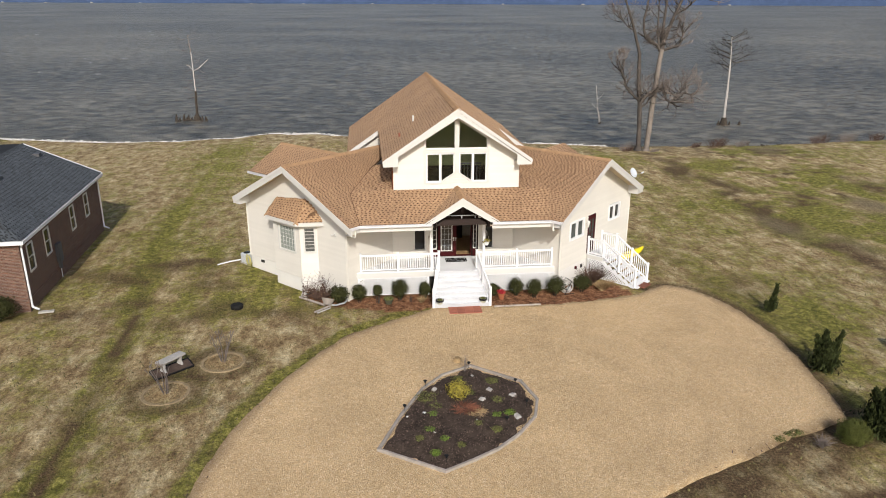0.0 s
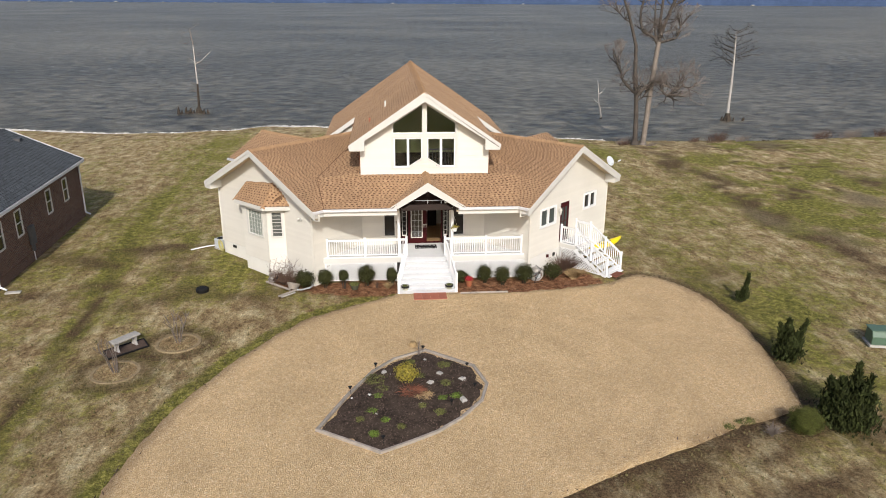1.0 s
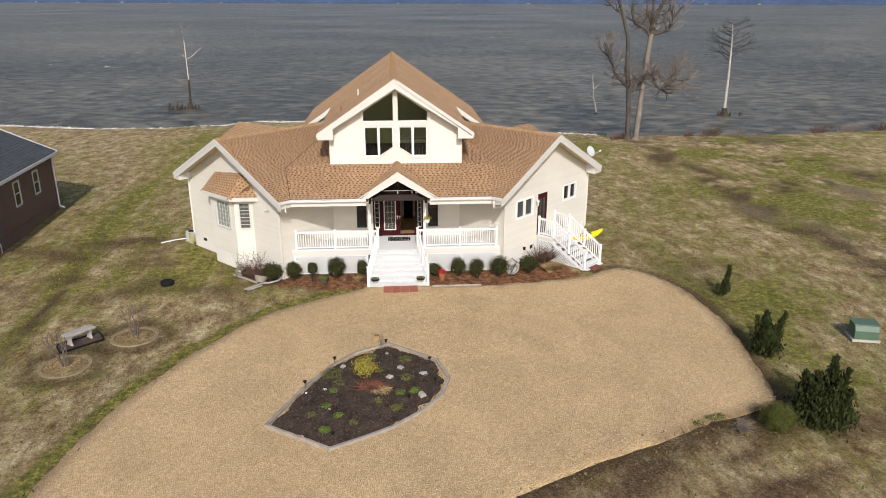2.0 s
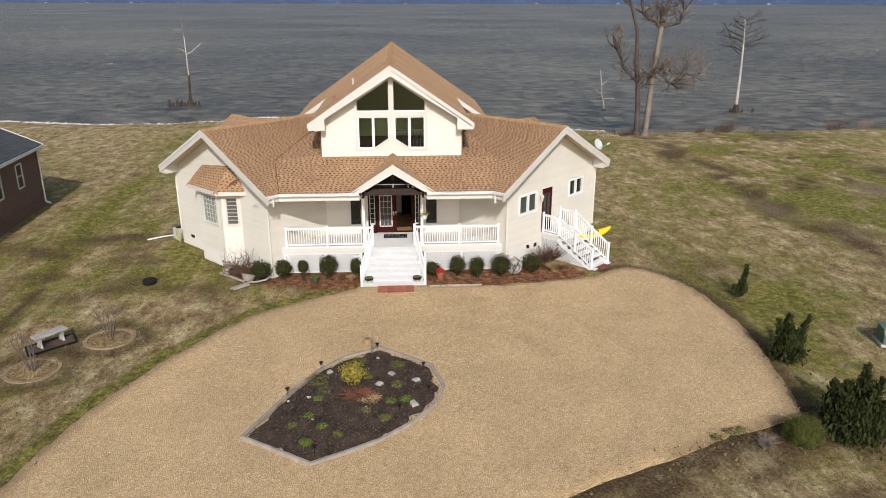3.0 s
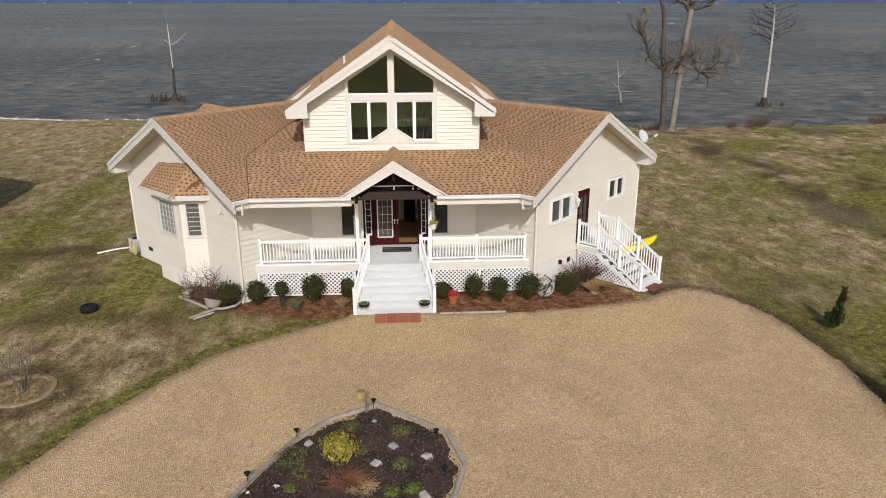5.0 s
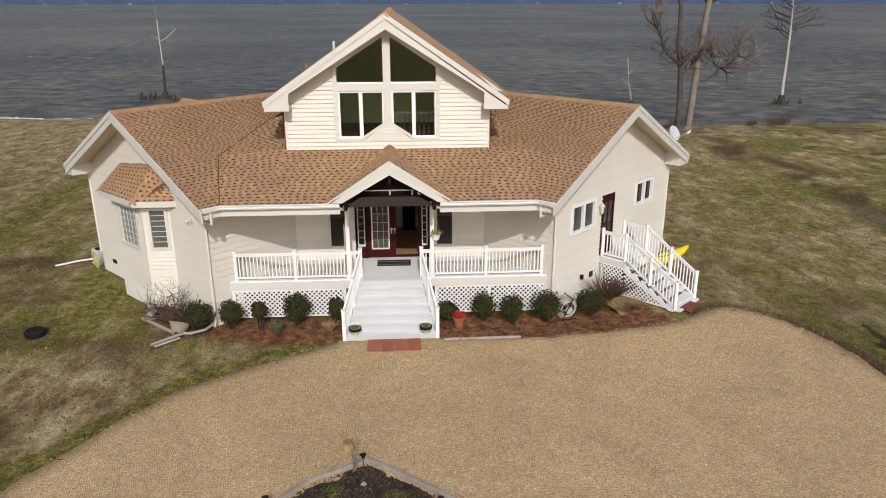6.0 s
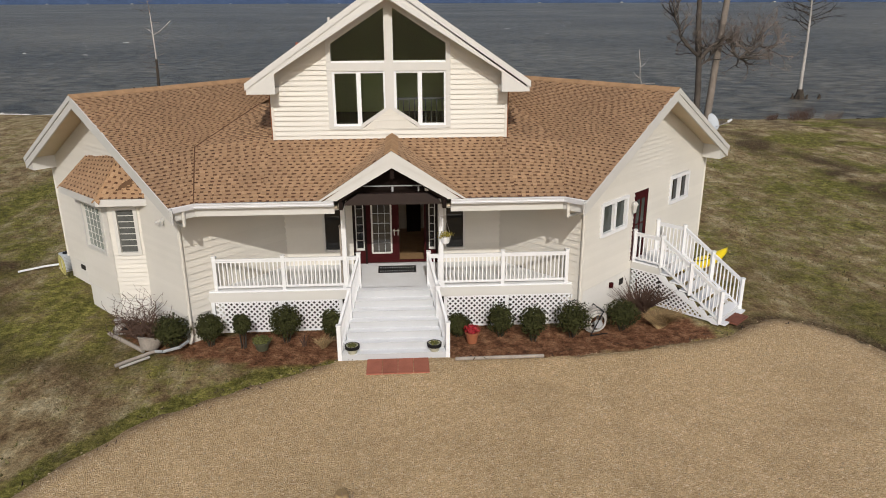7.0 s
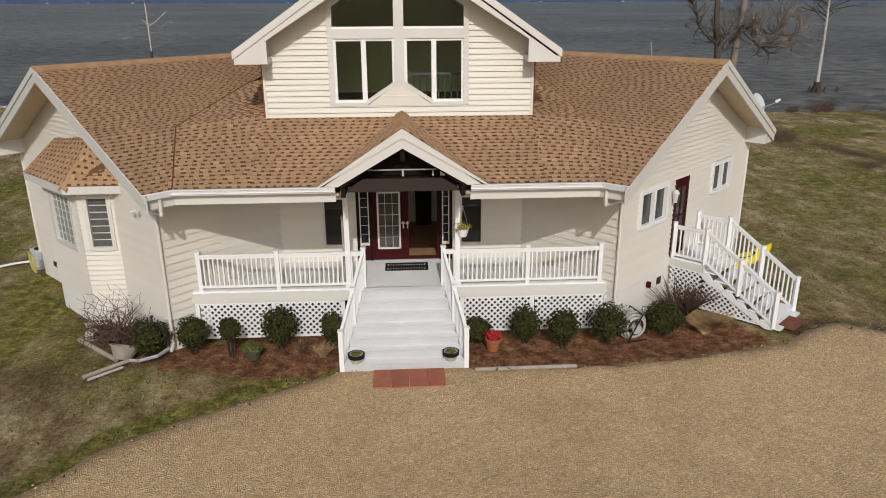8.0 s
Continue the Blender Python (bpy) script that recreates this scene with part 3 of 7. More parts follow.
def on_right(x, y):
    return (x, y, 6.63 - 0.348 * (12.08 - x - y))


def rake_left(z):
    k = (6.63 - z) / 0.348
    d = 12.5 - k
    return ((-5.25 - d) / 2, (-5.25 + d) / 2, z)


def rake_right(z):
    s = 12.08 - (6.63 - z) / 0.348
    return ((4.83 + s) / 2, (s - 4.83) / 2, z)


EL, KL, UL, RL = on_left(-4.98, 0.70), on_left(-5.45, 3.05), on_left(-4.2, 6.4), (-2.6, 9.9, 6.63)
ER, KR, UR, RR = on_right(4.56, 0.70), on_right(5.0, 3.05), on_right(3.95, 6.2), (2.3, 9.78, 6.63)
QL = [(rake_left(EL[2]), EL, KL, rake_left(KL[2])), (rake_left(KL[2]), KL, UL, rake_left(UL[2])), (rake_left(UL[2]), UL, RL, rake_left(6.63))]
QR = [(ER, rake_right(ER[2]), rake_right(KR[2]), KR), (KR, rake_right(KR[2]), rake_right(UR[2]), UR), (UR, rake_right(UR[2]), rake_right(6.63), RR)]
roof_piece("left_wing_roof", QL, house, M_SHINGLE, M_UNDER, seed=5, label="tan asphalt shingle wing roof")
roof_piece("right_wing_roof", QR, house, M_SHINGLE, M_UNDER, seed=6)
DB = 5.47
FA, FB = (-3.3, 0.70, EL[2] + 0.01), (3.3, 0.70, ER[2] + 0.01)
DLb, DRb = (-3.3, 2.98, DB), (3.3, 2.98, DB)
VA, VB, VT = (-1.72, 0.70, EL[2] + 0.01), (1.88, 0.70, ER[2] + 0.01), (0.08, 2.98, DB)
roof_piece("front_roof", [(FA, VA, VT, DLb)], house, M_SHINGLE, M_UNDER, singles=150, seed=7)
roof_piece("front_roof", [(VB, FB, DRb, VT)], house, M_SHINGLE, M_UNDER, singles=150, seed=17)
for k, q in enumerate(((EL, FA, DLb, KL), (FB, ER, KR, DRb), (KL, DLb, (-3.2, 6.4, 6.12), UL), (DRb, KR, UR, (3.2, 6.2, 6.10)))):
    roof_piece("front_roof", [q], house, M_SHINGLE, M_UNDER, seed=80 + k)
# closed valley between the left wing and the front slope: a dark strip draws its shading line
g = Geo()
for p, q in ((EL, KL), (KL, UL)):
    g.beam(Vector(p) + Vector((0, 0, 0.020)), Vector(q) + Vector((0, 0, 0.020)), 0.03, 0.02)
part("valley_flashing", g, M_BAND, house)
# far slopes of the front wings and the lower rear wings
g = Geo()
for R0, R1, low0, low1 in ((rake_left(6.63), RL, (-12.05, 6.8, 4.3), (-6.0, 12.85, 4.3)), (rake_right(6.63), RR, (11.65, 6.82, 4.3), (6.0, 12.47, 4.3))):
    g.slab([R0, R1, low1, low0], (0, 0, -0.1))
part("rear_slope", g, M_UNDER, house)
REAR_L = [((-12.3, 14.7, 3.95), (-7.0, 9.4, 3.95), (-5.0, 11.4, 5.4), (-10.3, 16.7, 5.4))]
REAR_R = [((7.0, 9.0, 3.95), (11.0, 13.0, 3.95), (9.0, 15.0, 5.38), (5.0, 11.0, 5.38))]
roof_piece("rear_left_roof", REAR_L, house, M_SHINGLE, M_UNDER, seed=9)
roof_piece("rear_right_roof", REAR_R, house, M_SHINGLE, M_UNDER, seed=10)
g = Geo()
g.slab([(-10.3, 16.7, 5.4), (-5.0, 11.4, 5.4), (-3.0, 13.4, 3.95), (-8.3, 18.7, 3.95)], (0, 0, -0.1))
g.slab([(9.0, 15.0, 5.38), (5.0, 11.0, 5.38), (3.0, 13.0, 3.95), (7.0, 17.0, 3.95)], (0, 0, -0.1))
part("rear_slope", g, M_UNDER, house)
g = Geo()
g.beam((-12.4, 14.8, 3.86), (-7.0, 9.4, 3.86), 0.12, 0.14)
part("gutter", g, M_GUTTER, house)

# upper storey roof: narrow in front, wide behind, on one ridge
RZ, SL = 9.61, 0.69
FY, MY, BY, HW, HW2 = 2.28, 11.6, 21.3, 3.76, 5.75


def up(x, y):
    return (x, y, RZ - SL * abs(x))


for sgn, nm in ((-1, "upper_left_roof"), (1, "upper_right_roof")):
    q = [(up(sgn * HW, FY), up(sgn * HW, MY), up(0, MY), up(0, FY)), (up(sgn * HW2, MY), up(sgn * HW2, BY), up(0, BY), up(0, MY))]
    if sgn < 0:
        q = [(b, a, d, c) for a, b, c, d in q]
    roof_piece(nm, q, house, M_SHINGLE, M_UNDER, thick=0.12, seed=12 + sgn)

# ridge caps
def ridge_caps(a, b, w=0.30, parent=None, mat_c=None):
    a, b = Vector(a), Vector(b)
    n = int((b - a).length / 0.22)
    d = (b - a).normalized()
    s = d.cross(Vector((0, 0, 1))).normalized() * w / 2
    g = Geo()
    drop = Vector((0, 0, 0.10 * w / 0.3))
    t = d * 0.15
    pts = [-t - s - drop, -t, -t + s - drop, t - s - drop, t, t + s - drop]
    lift = Vector((0, 0, 0.018))
    top = [p + lift * (1.6 if k < 3 else 1.0) for k, p in enumerate(pts)]
    g.add(top + [p - lift * 0.6 for p in pts], [(0, 1, 4, 3), (1, 2, 5, 4), (6, 9, 10, 7), (7, 10, 11, 8), (0, 6, 7, 1), (1, 7, 8, 2), (3, 4, 10, 9), (4, 5, 11, 10), (0, 3, 9, 6), (2, 8, 11, 5)])
    me = g.mesh("ridge_cap")
    for k in range(n):
        put(part("ridge_cap", me, mat_c or M_CAPROOF, parent), a + d * (k + 0.5) * (b - a).length / n + Vector((0, 0, 0.03)))


main_ridge = part("ridge_board", (lambda q: (q.beam((0, FY, RZ - 0.05), (0, BY, RZ - 0.05), 0.1, 0.1), q)[1])(Geo()), M_UNDER, house)
ridge_caps((0, FY, RZ), (0, BY, RZ), 0.34, main_ridge)
ridge_caps(rake_left(6.63), RL, 0.32, main_ridge)
ridge_caps(rake_right(6.63), RR, 0.32, main_ridge)
ridge_caps((-10.3, 16.7, 5.4), (-5.6, 12.0, 5.4), 0.3, main_ridge)

# ---- walls with clapboards ----


def spans(poly, z):
    xs = []
    for (a, p), (b, q) in zip(poly, poly[1:] + poly[:1]):
        if (p > z) != (q > z):
            xs.append(a + (b - a) * (z - p) / (q - p))
    return (min(xs), max(xs)) if len(xs) > 1 else None


def cut_spans(poly, z0, z1, holes):
    lo, hi = spans(poly, z0 + 1e-4), spans(poly, z1 - 1e-4)
    if not lo or not hi:
        return []
    segs = [(lo[0], lo[1], hi[0], hi[1])]
    for u0, u1, h0, h1 in sorted(holes):
        if h0 < z1 - 1e-3 and h1 > z0 + 1e-3:
            nxt = []
            for a, b, c, d in segs:
                if u1 <= min(a, c) or u0 >= max(b, d):
                    nxt.append((a, b, c, d))
                    continue
                if u0 > a + 0.01:
                    nxt.append((a, u0, c, u0))
                if u1 < b - 0.01:
                    nxt.append((u1, b, u1, d))
            segs = nxt
    return segs


def wall(name, p0, p1, poly, holes=(), boards=True, bottom=0.0, thick=0.16, exposure=0.205, mat_back=None, parent=None):
    """A wall from p0 to p1 (its outer face to the right of that way): poly in metres along it and up, holes as (u0, u1, z0, z1)."""
    p0, p1 = Vector((*p0, 0)), Vector((*p1, 0))
    d = (p1 - p0).normalized()
    n = Vector((d.y, -d.x, 0))

    def at(u, z, o):
        return p0 + d * u + n * o + Vector((0, 0, z))
    levels = sorted({round(z, 4) for _, z in poly} | {round(z, 4) for h in holes for z in h[2:]})
    g = Geo()
    for z0, z1 in zip(levels, levels[1:]):
        for a, b, c, e in cut_spans(poly, z0, z1, holes):
            g.hexa([at(a, z0, 0), at(b, z0, 0), at(b, z0, -thick), at(a, z0, -thick), at(c, z1, 0), at(e, z1, 0), at(e, z1, -thick), at(c, z1, -thick)])
    body = part(name, g, mat_back or M_SIDING, parent or house)
    if boards:
        zmax = max(z for _, z in poly)
        z = bottom
        while z < zmax - 0.02:
            z1 = min(z + exposure, zmax - 0.001)
            hs = [h for h in holes if min(z1, h[3]) - max(z, h[2]) > 0.5 * (z1 - z)]
            for a, b, c, e in cut_spans(poly, z, z1, hs):
                if b - a < 0.05:
                    continue
                one = Geo()
                one.hexa([at(a, z, 0.002), at(a, z, 0.050), at(b, z, 0.050), at(b, z, 0.002), at(c, z1, 0.002), at(c, z1, 0.010), at(e, z1, 0.010), at(e, z1, 0.002)])
                part("clapboard", one, M_SIDING, body)
            z += exposure
    return body, at


def frame_window(at, u0, u1, z0, z1, name="window", mull=(), bars=0, grid=None, fw=0.075, pane=None, out=0.068, parent=None, fmat=None, label=""):
    """A framed window with its panes, set in a wall by that wall's at()."""
    g = Geo()

    def bar(a, b, c, d, o0=-0.06, o1=out):
        g.hexa([at(a, c, o0), at(a, c, o1), at(b, c, o1), at(b, c, o0), at(a, d, o0), at(a, d, o1), at(b, d, o1), at(b, d, o0)])
    bar(u0 - 0.02, u0 + fw, z0, z1)
    bar(u1 - fw, u1 + 0.02, z0, z1)
    bar(u0 + fw, u1 - fw, z1 - fw, z1 + 0.02)
    bar(u0 + fw, u1 - fw, z0 - 0.02, z0 + fw)
    for k in mull:
        u = u0 + (u1 - u0) * k
        bar(u - fw * 0.6, u + fw * 0.6, z0 + fw, z1 - fw)
    bars_of = []
    if grid:
        nu, nz, w = grid
        for k in range(1, nu):
            u = u0 + fw + (u1 - u0 - 2 * fw) * k / nu
            bars_of.append((u - w, u + w, z0 + fw, z1 - fw, -0.035, -0.005))
        for k in range(1, nz):
            z = z0 + fw + (z1 - z0 - 2 * fw) * k / nz
            bars_of.append((u0 + fw, u1 - fw, z - w, z + w, -0.034, -0.004))
    win = part(name, g, fmat or M_TRIM, parent or house, label)
    for q in bars_of:
        g = Geo()
        bar(*q)
        part("muntin", g, fmat or M_TRIM, win)
    edges = [u0 + fw] + [u0 + (u1 - u0) * k for k in mull] + [u1 - fw]
    for a, b in zip(edges, edges[1:]):
        p = Geo()
        p.hexa([at(a, z0 + fw, -0.03), at(a, z0 + fw, -0.02), at(b, z0 + fw, -0.02), at(b, z0 + fw, -0.03), at(a, z1 - fw, -0.03), at(a, z1 - fw, -0.02), at(b, z1 - fw, -0.02), at(b, z1 - fw, -0.03)])
        ob = part("pane", p, pane or M_DARKGLASS, win)
        if pane is M_GLASS:
            ob.visible_shadow = False
    return win


# corners of the wings, and the side door along the right one
SD0, SD1 = 2.76, 3.62
CL, FL = (-5.70, 1.55), (-11.38, 7.23)
CR, FR = (5.42, 1.82), (10.95, 7.05)
LLEN, RLEN = math.dist(CL, FL), math.dist(CR, FR)
# gable outlines follow the underside of the roof
def gable(n, u_ridge, top=6.52, slope=0.492, foot=0.75):
    return [(0, foot), (n, foot), (n, top - slope * abs(n - u_ridge)), (u_ridge, top), (0, top - slope * u_ridge)]


ridge_l = LLEN - (12.5 - 7.25) / math.sqrt(2)
ridge_r = (12.08 - 7.24) / math.sqrt(2)
left_gable, at_l = wall("left_gable_wall", FL, CL, gable(LLEN, ridge_l), [(LLEN - 5.3, LLEN - 2.3, 0.9, 3.6)], bottom=0.75, exposure=0.137)
right_holes = [(0.84, 2.32, 2.52, 3.54), (SD0, SD1, FLOOR, 3.52), (5.05, 6.37, 2.68, 3.60)]
right_gable, at_r = wall("right_gable_wall", CR, FR, gable(RLEN, ridge_r, foot=1.06), right_holes, bottom=1.06, exposure=0.137)
for nm, a, b, n, h in (("left_foundation", FL, CL, LLEN, 0.75), ("right_foundation", CR, FR, RLEN, 1.06)):
    wall(nm, a, b, [(0.02, -0.4), (n - 0.02, -0.4), (n - 0.02, h), (0.02, h)], boards=False, mat_back=M_FOUND)
frame_window(at_r, 0.84, 2.32, 2.52, 3.54, mull=(0.5,), pane=M_SKYGLASS, fw=0.09, out=0.08, fmat=M_RAIL, label="white double sliding window")
frame_window(at_r, 5.05, 6.37, 2.68, 3.60, mull=(0.5,), pane=M_DARKGLASS, fw=0.09, out=0.08, fmat=M_RAIL)


def corner_board(p, z0, z1, w=0.05):
    g = Geo()
    g.box(p[0] - w, p[0] + w, p[1] - w, p[1] + w, z0, z1)
    ob = part("corner_board", g, M_SIDING, house)
    return ob


# porch side walls and back wall
BACK_Y = 4.05
BL, BR = (-3.30, BACK_Y), (3.35, BACK_Y)
TOP_IN = 4.18
pl = math.dist(CL, BL)
pr = math.dist(CR, BR)
wall("porch_left_wall", CL, BL, [(0, 0.75), (pl, 0.75), (pl, TOP_IN), (0, TOP_IN)], bottom=0.75)
wall("porch_right_wall", BR, CR, [(0, 0.75), (pr, 0.75), (pr, TOP_IN), (0, TOP_IN)], bottom=0.75)
for nm, a, b, n in (("porch_left_base", CL, BL, pl), ("porch_right_base", BR, CR, pr)):
    wall(nm, a, b, [(0, -0.4), (n - 0.02, -0.4), (n - 0.02, 0.75), (0, 0.75)], boards=False, mat_back=M_FOUND)
bw = BR[0] - BL[0]
DX0, DX1 = -1.22, 1.40
U = 3.30
back_holes = [(-2.12 + U, -1.50 + U, 1.74, 3.12), (1.62 + U, 2.24 + U, 1.74, 3.12), (DX0 + U, DX1 + U, FLOOR, 3.42)]
back_wall, at_b = wall("porch_back_wall", BL, BR, [(0, 0.75), (bw, 0.75), (bw, TOP_IN), (0, TOP_IN)], back_holes, bottom=FLOOR, mat_back=M_SIDING)
wall("vault_end_wall", (-1.6, BACK_Y - 0.01), (1.75, BACK_Y - 0.01), [(0, 4.18), (3.35, 4.18), (1.675, 5.4)], boards=False, mat_back=M_BROWN)
for a in (-2.12, 1.62):
    frame_window(at_b, a + U, a + 0.62 + U, 1.74, 3.12, fw=0.045, pane=M_DARKGLASS)

# double front door with sidelights
def front_door():
    g = Geo()
    y0, y1 = BACK_Y - 0.06, BACK_Y + 0.10
    for x in (DX0, -0.86, 1.04, DX1 - 0.06):
        g.box(x, x + 0.06, y0, y1, FLOOR, 3.42)
    g.box(DX0, DX1, y0 - 0.004, y1, 3.36, 3.42)
    fr = part("front_door_frame", g, M_BROWN, house, "oxblood double front door with glazed leaves and sidelights")
    for x0, x1 in ((-1.16, -0.86), (1.10, 1.34)):
        s = Geo()
        s.box(x0, x1, BACK_Y - 0.03, BACK_Y + 0.02, FLOOR, 1.78)
        part("sidelight_panel", s, M_DOOR, fr)
        s = Geo()
        for z in np.linspace(1.80, 3.34, 7):
            s.box(x0 + 0.06, x1 - 0.06, BACK_Y - 0.028, BACK_Y - 0.004, z, z + 0.011)
        for x in (x0 + 0.02, x1 - 0.05):
            s.box(x, x + 0.03, BACK_Y - 0.03, BACK_Y, 1.76, 3.36)
        s.box(x0 + 0.02, x1 - 0.02, BACK_Y - 0.032, BACK_Y - 0.002, 1.74, 1.80)
        part("sidelight_muntin", s, M_TRIM, fr)
        s = Geo()
        s.box(x0, x1, BACK_Y + 0.02, BACK_Y + 0.03, 1.78, 3.36)
        part("pane", s, M_DARKGLASS, fr)
    # the closed leaf
    s = Geo()
    x0, x1 = -0.80, 0.10
    s.box(x0, x0 + 0.16, BACK_Y, BACK_Y + 0.05, FLOOR + 0.02, 3.36)
    s.box(x1 - 0.14, x1, BACK_Y, BACK_Y + 0.05, FLOOR + 0.02, 3.36)
    s.box(x0 + 0.16, x1 - 0.14, BACK_Y, BACK_Y + 0.05, FLOOR + 0.02, FLOOR + 0.34)
    s.box(x0 + 0.16, x1 - 0.14, BACK_Y, BACK_Y + 0.05, 3.24, 3.36)
    leaf = part("door_leaf", s, M_DOOR, fr)
    s = Geo()
    lx0, lx1, z0, z1 = x0 + 0.16, x1 - 0.14, FLOOR + 0.34, 3.24
    for a, b, c, d in ((lx0 - 0.02, lx0 + 0.03, z0, z1), (lx1 - 0.03, lx1 + 0.02, z0, z1), (lx0, lx1, z0 - 0.02, z0 + 0.03), (lx0, lx1, z1 - 0.03, z1 + 0.02)):
        s.box(a, b, BACK_Y - 0.02, BACK_Y + 0.0, c, d)
    part("pane_frame", s, M_TRIM, fr)
    s = Geo()
    for k in range(1, 3):
        x = lx0 + (lx1 - lx0) * k / 3
        s.box(x - 0.006, x + 0.006, BACK_Y + 0.005, BACK_Y + 0.02, z0, z1)
    for k in range(1, 5):
        z = z0 + (z1 - z0) * k / 5
        s.box(lx0, lx1, BACK_Y + 0.004, BACK_Y + 0.019, z - 0.006, z + 0.006)
    part("muntin", s, M_DISH, fr)
    s = Geo()
    s.box(lx0, lx1, BACK_Y + 0.022, BACK_Y + 0.03, z0, z1)
    part("pane", s, M_CURTAINGLASS, fr)
    # the open storm leaf, clear glass over the hall
    s = Geo()
    x0, x1 = 0.10, 1.04
    s.box(x0, x0 + 0.10, BACK_Y, BACK_Y + 0.05, FLOOR + 0.02, 3.36)
    s.box(x1 - 0.06, x1, BACK_Y, BACK_Y + 0.05, FLOOR + 0.02, 3.36)
    s.box(x0 + 0.10, x1 - 0.06, BACK_Y, BACK_Y + 0.05, FLOOR + 0.02, FLOOR + 0.09)
    part("storm_door", s, M_DOOR, fr)
    s = Geo()
    for x in (0.05, 0.17):
        s.box(x - 0.015, x + 0.015, BACK_Y - 0.06, BACK_Y - 0.03, 2.22, 2.42)
        s.box(x - 0.05, x + 0.05, BACK_Y - 0.07, BACK_Y - 0.045, 2.36, 2.39)
    part("door_handle", s, M_METAL, fr, "bright metal lever handles")
    # hall behind the open leaf
    s = Geo()
    s.box(-1.3, 1.5, BACK_Y + 0.2, BACK_Y + 3.6, FLOOR - 0.06, FLOOR)
    part("hall_floor", s, M_BROWN_ROOM, fr, "warm wooden hall floor")
    s = Geo()
    s.box(-1.4, 1.6, BACK_Y + 3.6, BACK_Y + 3.7, FLOOR, 3.9)
    s.box(-1.4, -1.3, BACK_Y + 0.17, BACK_Y + 3.6, FLOOR, 3.9)
    s.box(1.5, 1.6, BACK_Y + 0.17, BACK_Y + 3.6, FLOOR, 3.9)
    s.box(-1.3, 1.5, BACK_Y + 0.17, BACK_Y + 3.6, 3.8, 3.9)
    part("hall_wall", s, M_CURTAIN, fr)
    s = Geo()
    s.box(0.45, 0.95, BACK_Y + 3.2, BACK_Y + 3.55, FLOOR, FLOOR + 1.5)
    s.box(0.42, 0.98, BACK_Y + 3.17, BACK_Y + 3.58, FLOOR + 1.5, FLOOR + 1.56)
    part("hall_cabinet", s, M_BROWN, fr, "dark hall cabinet")
    return fr


M_CURTAINGLASS = plain("pane_over_curtain", (0.055, 0.05, 0.043), 0.05, 0.3, 5, 12, relief=0)
front_door()

# dark header beam across the front of the portico, with white tie bars above
g = Geo()
g.slab([(-1.20, 0.92, 4.06), (1.36, 0.92, 4.06), (1.30, 0.92, 4.16), (0.98, 0.92, 4.36), (-0.82, 0.92, 4.36), (-1.14, 0.92, 4.16)], (0, 0.10, 0))
part("header_beam", g, M_HEADER, house, "dark red-brown header beam over the doors")
g = Geo()
g.box(-0.80, 1.00, 0.98, 1.01, 4.535, 4.56)
g.box(0.055, 0.105, 0.97, 1.03, 4.40, 4.56)
g.box(0.74, 0.78, 0.97, 1.03, 4.40, 4.535)
part("tie_bar", g, M_GREY, house)
g = Geo()
g.box(0.92, 1.02, 0.90, 0.98, 4.42, 4.52)
part("porch_lamp", g, M_TRIM, house, "small white square porch lamp")

# ---- portico gable ----
PY = 0.62
PX, PZ, PS = 0.08, 5.52, 0.665
def pz(x, base=PZ):
    return base - PS * abs(x - PX)


PW = 1.86
g = Geo()
outer = [(PX - PW, pz(PX - PW)), (PX, PZ), (PX + PW, pz(PX + PW))]
for sgn in (-1, 1):
    a, b = (PX, PZ), (PX + sgn * PW, pz(PX + PW))
    g.slab([(a[0], PY, a[1]), (b[0], PY, b[1]), (b[0] - sgn * 0.42, PY, b[1] - 0.02), (a[0], PY, a[1] - 0.42)], (0, 0.06, 0))
part("portico_bargeboard", g, M_TRIM, house, "white gable boards of the entrance portico")
g = Geo()
for sgn in (-1, 1):
    a, b = (PX, PZ + 0.02), (PX + sgn * (PW + 0.03), pz(PX + PW) + 0.0)
    g.slab([(a[0], PY - 0.03, a[1]), (b[0], PY - 0.03, b[1]), (b[0], PY - 0.03, b[1] - 0.04), (a[0], PY - 0.03, a[1] - 0.21)], (0, 0.03, 0))
part("portico_fascia", g, M_TRIM, house)
for sgn in (-1, 1):
    a, b = Vector((PX, PY - 0.02, PZ + 0.03)), Vector((PX + sgn * (PW + 0.05), PY - 0.02, pz(PX + PW) + 0.0))
    d = Vector((PX, 3.2, PZ + 0.03))
    q = (b, Vector((PX + sgn * 0.05, 2.95, PZ - 0.02)), d, a) if sgn > 0 else (Vector((PX + sgn * 0.05, 2.95, PZ - 0.02)), b, a, d)
    roof_piece("portico_roof", [q], house, M_SHINGLE, M_UNDER, thick=0.05, exposure=0.16, seed=20 + sgn)
ridge_caps((PX, PY, PZ + 0.03), (PX, 3.0, PZ + 0.03), 0.36, main_ridge)
# dark vault inside
g = Geo()
for sgn in (-1, 1):
    a, b = (PX, PZ - 0.40), (PX + sgn * 1.40, PZ - 0.40 - PS * 1.40)
    g.slab([(a[0], PY + 0.06, a[1]), (b[0], PY + 0.06, b[1]), (b[0], BACK_Y, b[1]), (a[0], BACK_Y, a[1])], (0, 0, 0.06))
    g.box(PX + sgn * 1.34 - 0.05, PX + sgn * 1.34 + 0.05, PY + 0.06, BACK_Y, 4.0, 4.22)
part("vault_lining", g, M_BROWN, house, "near-black vaulted portico lining")
g = Geo()
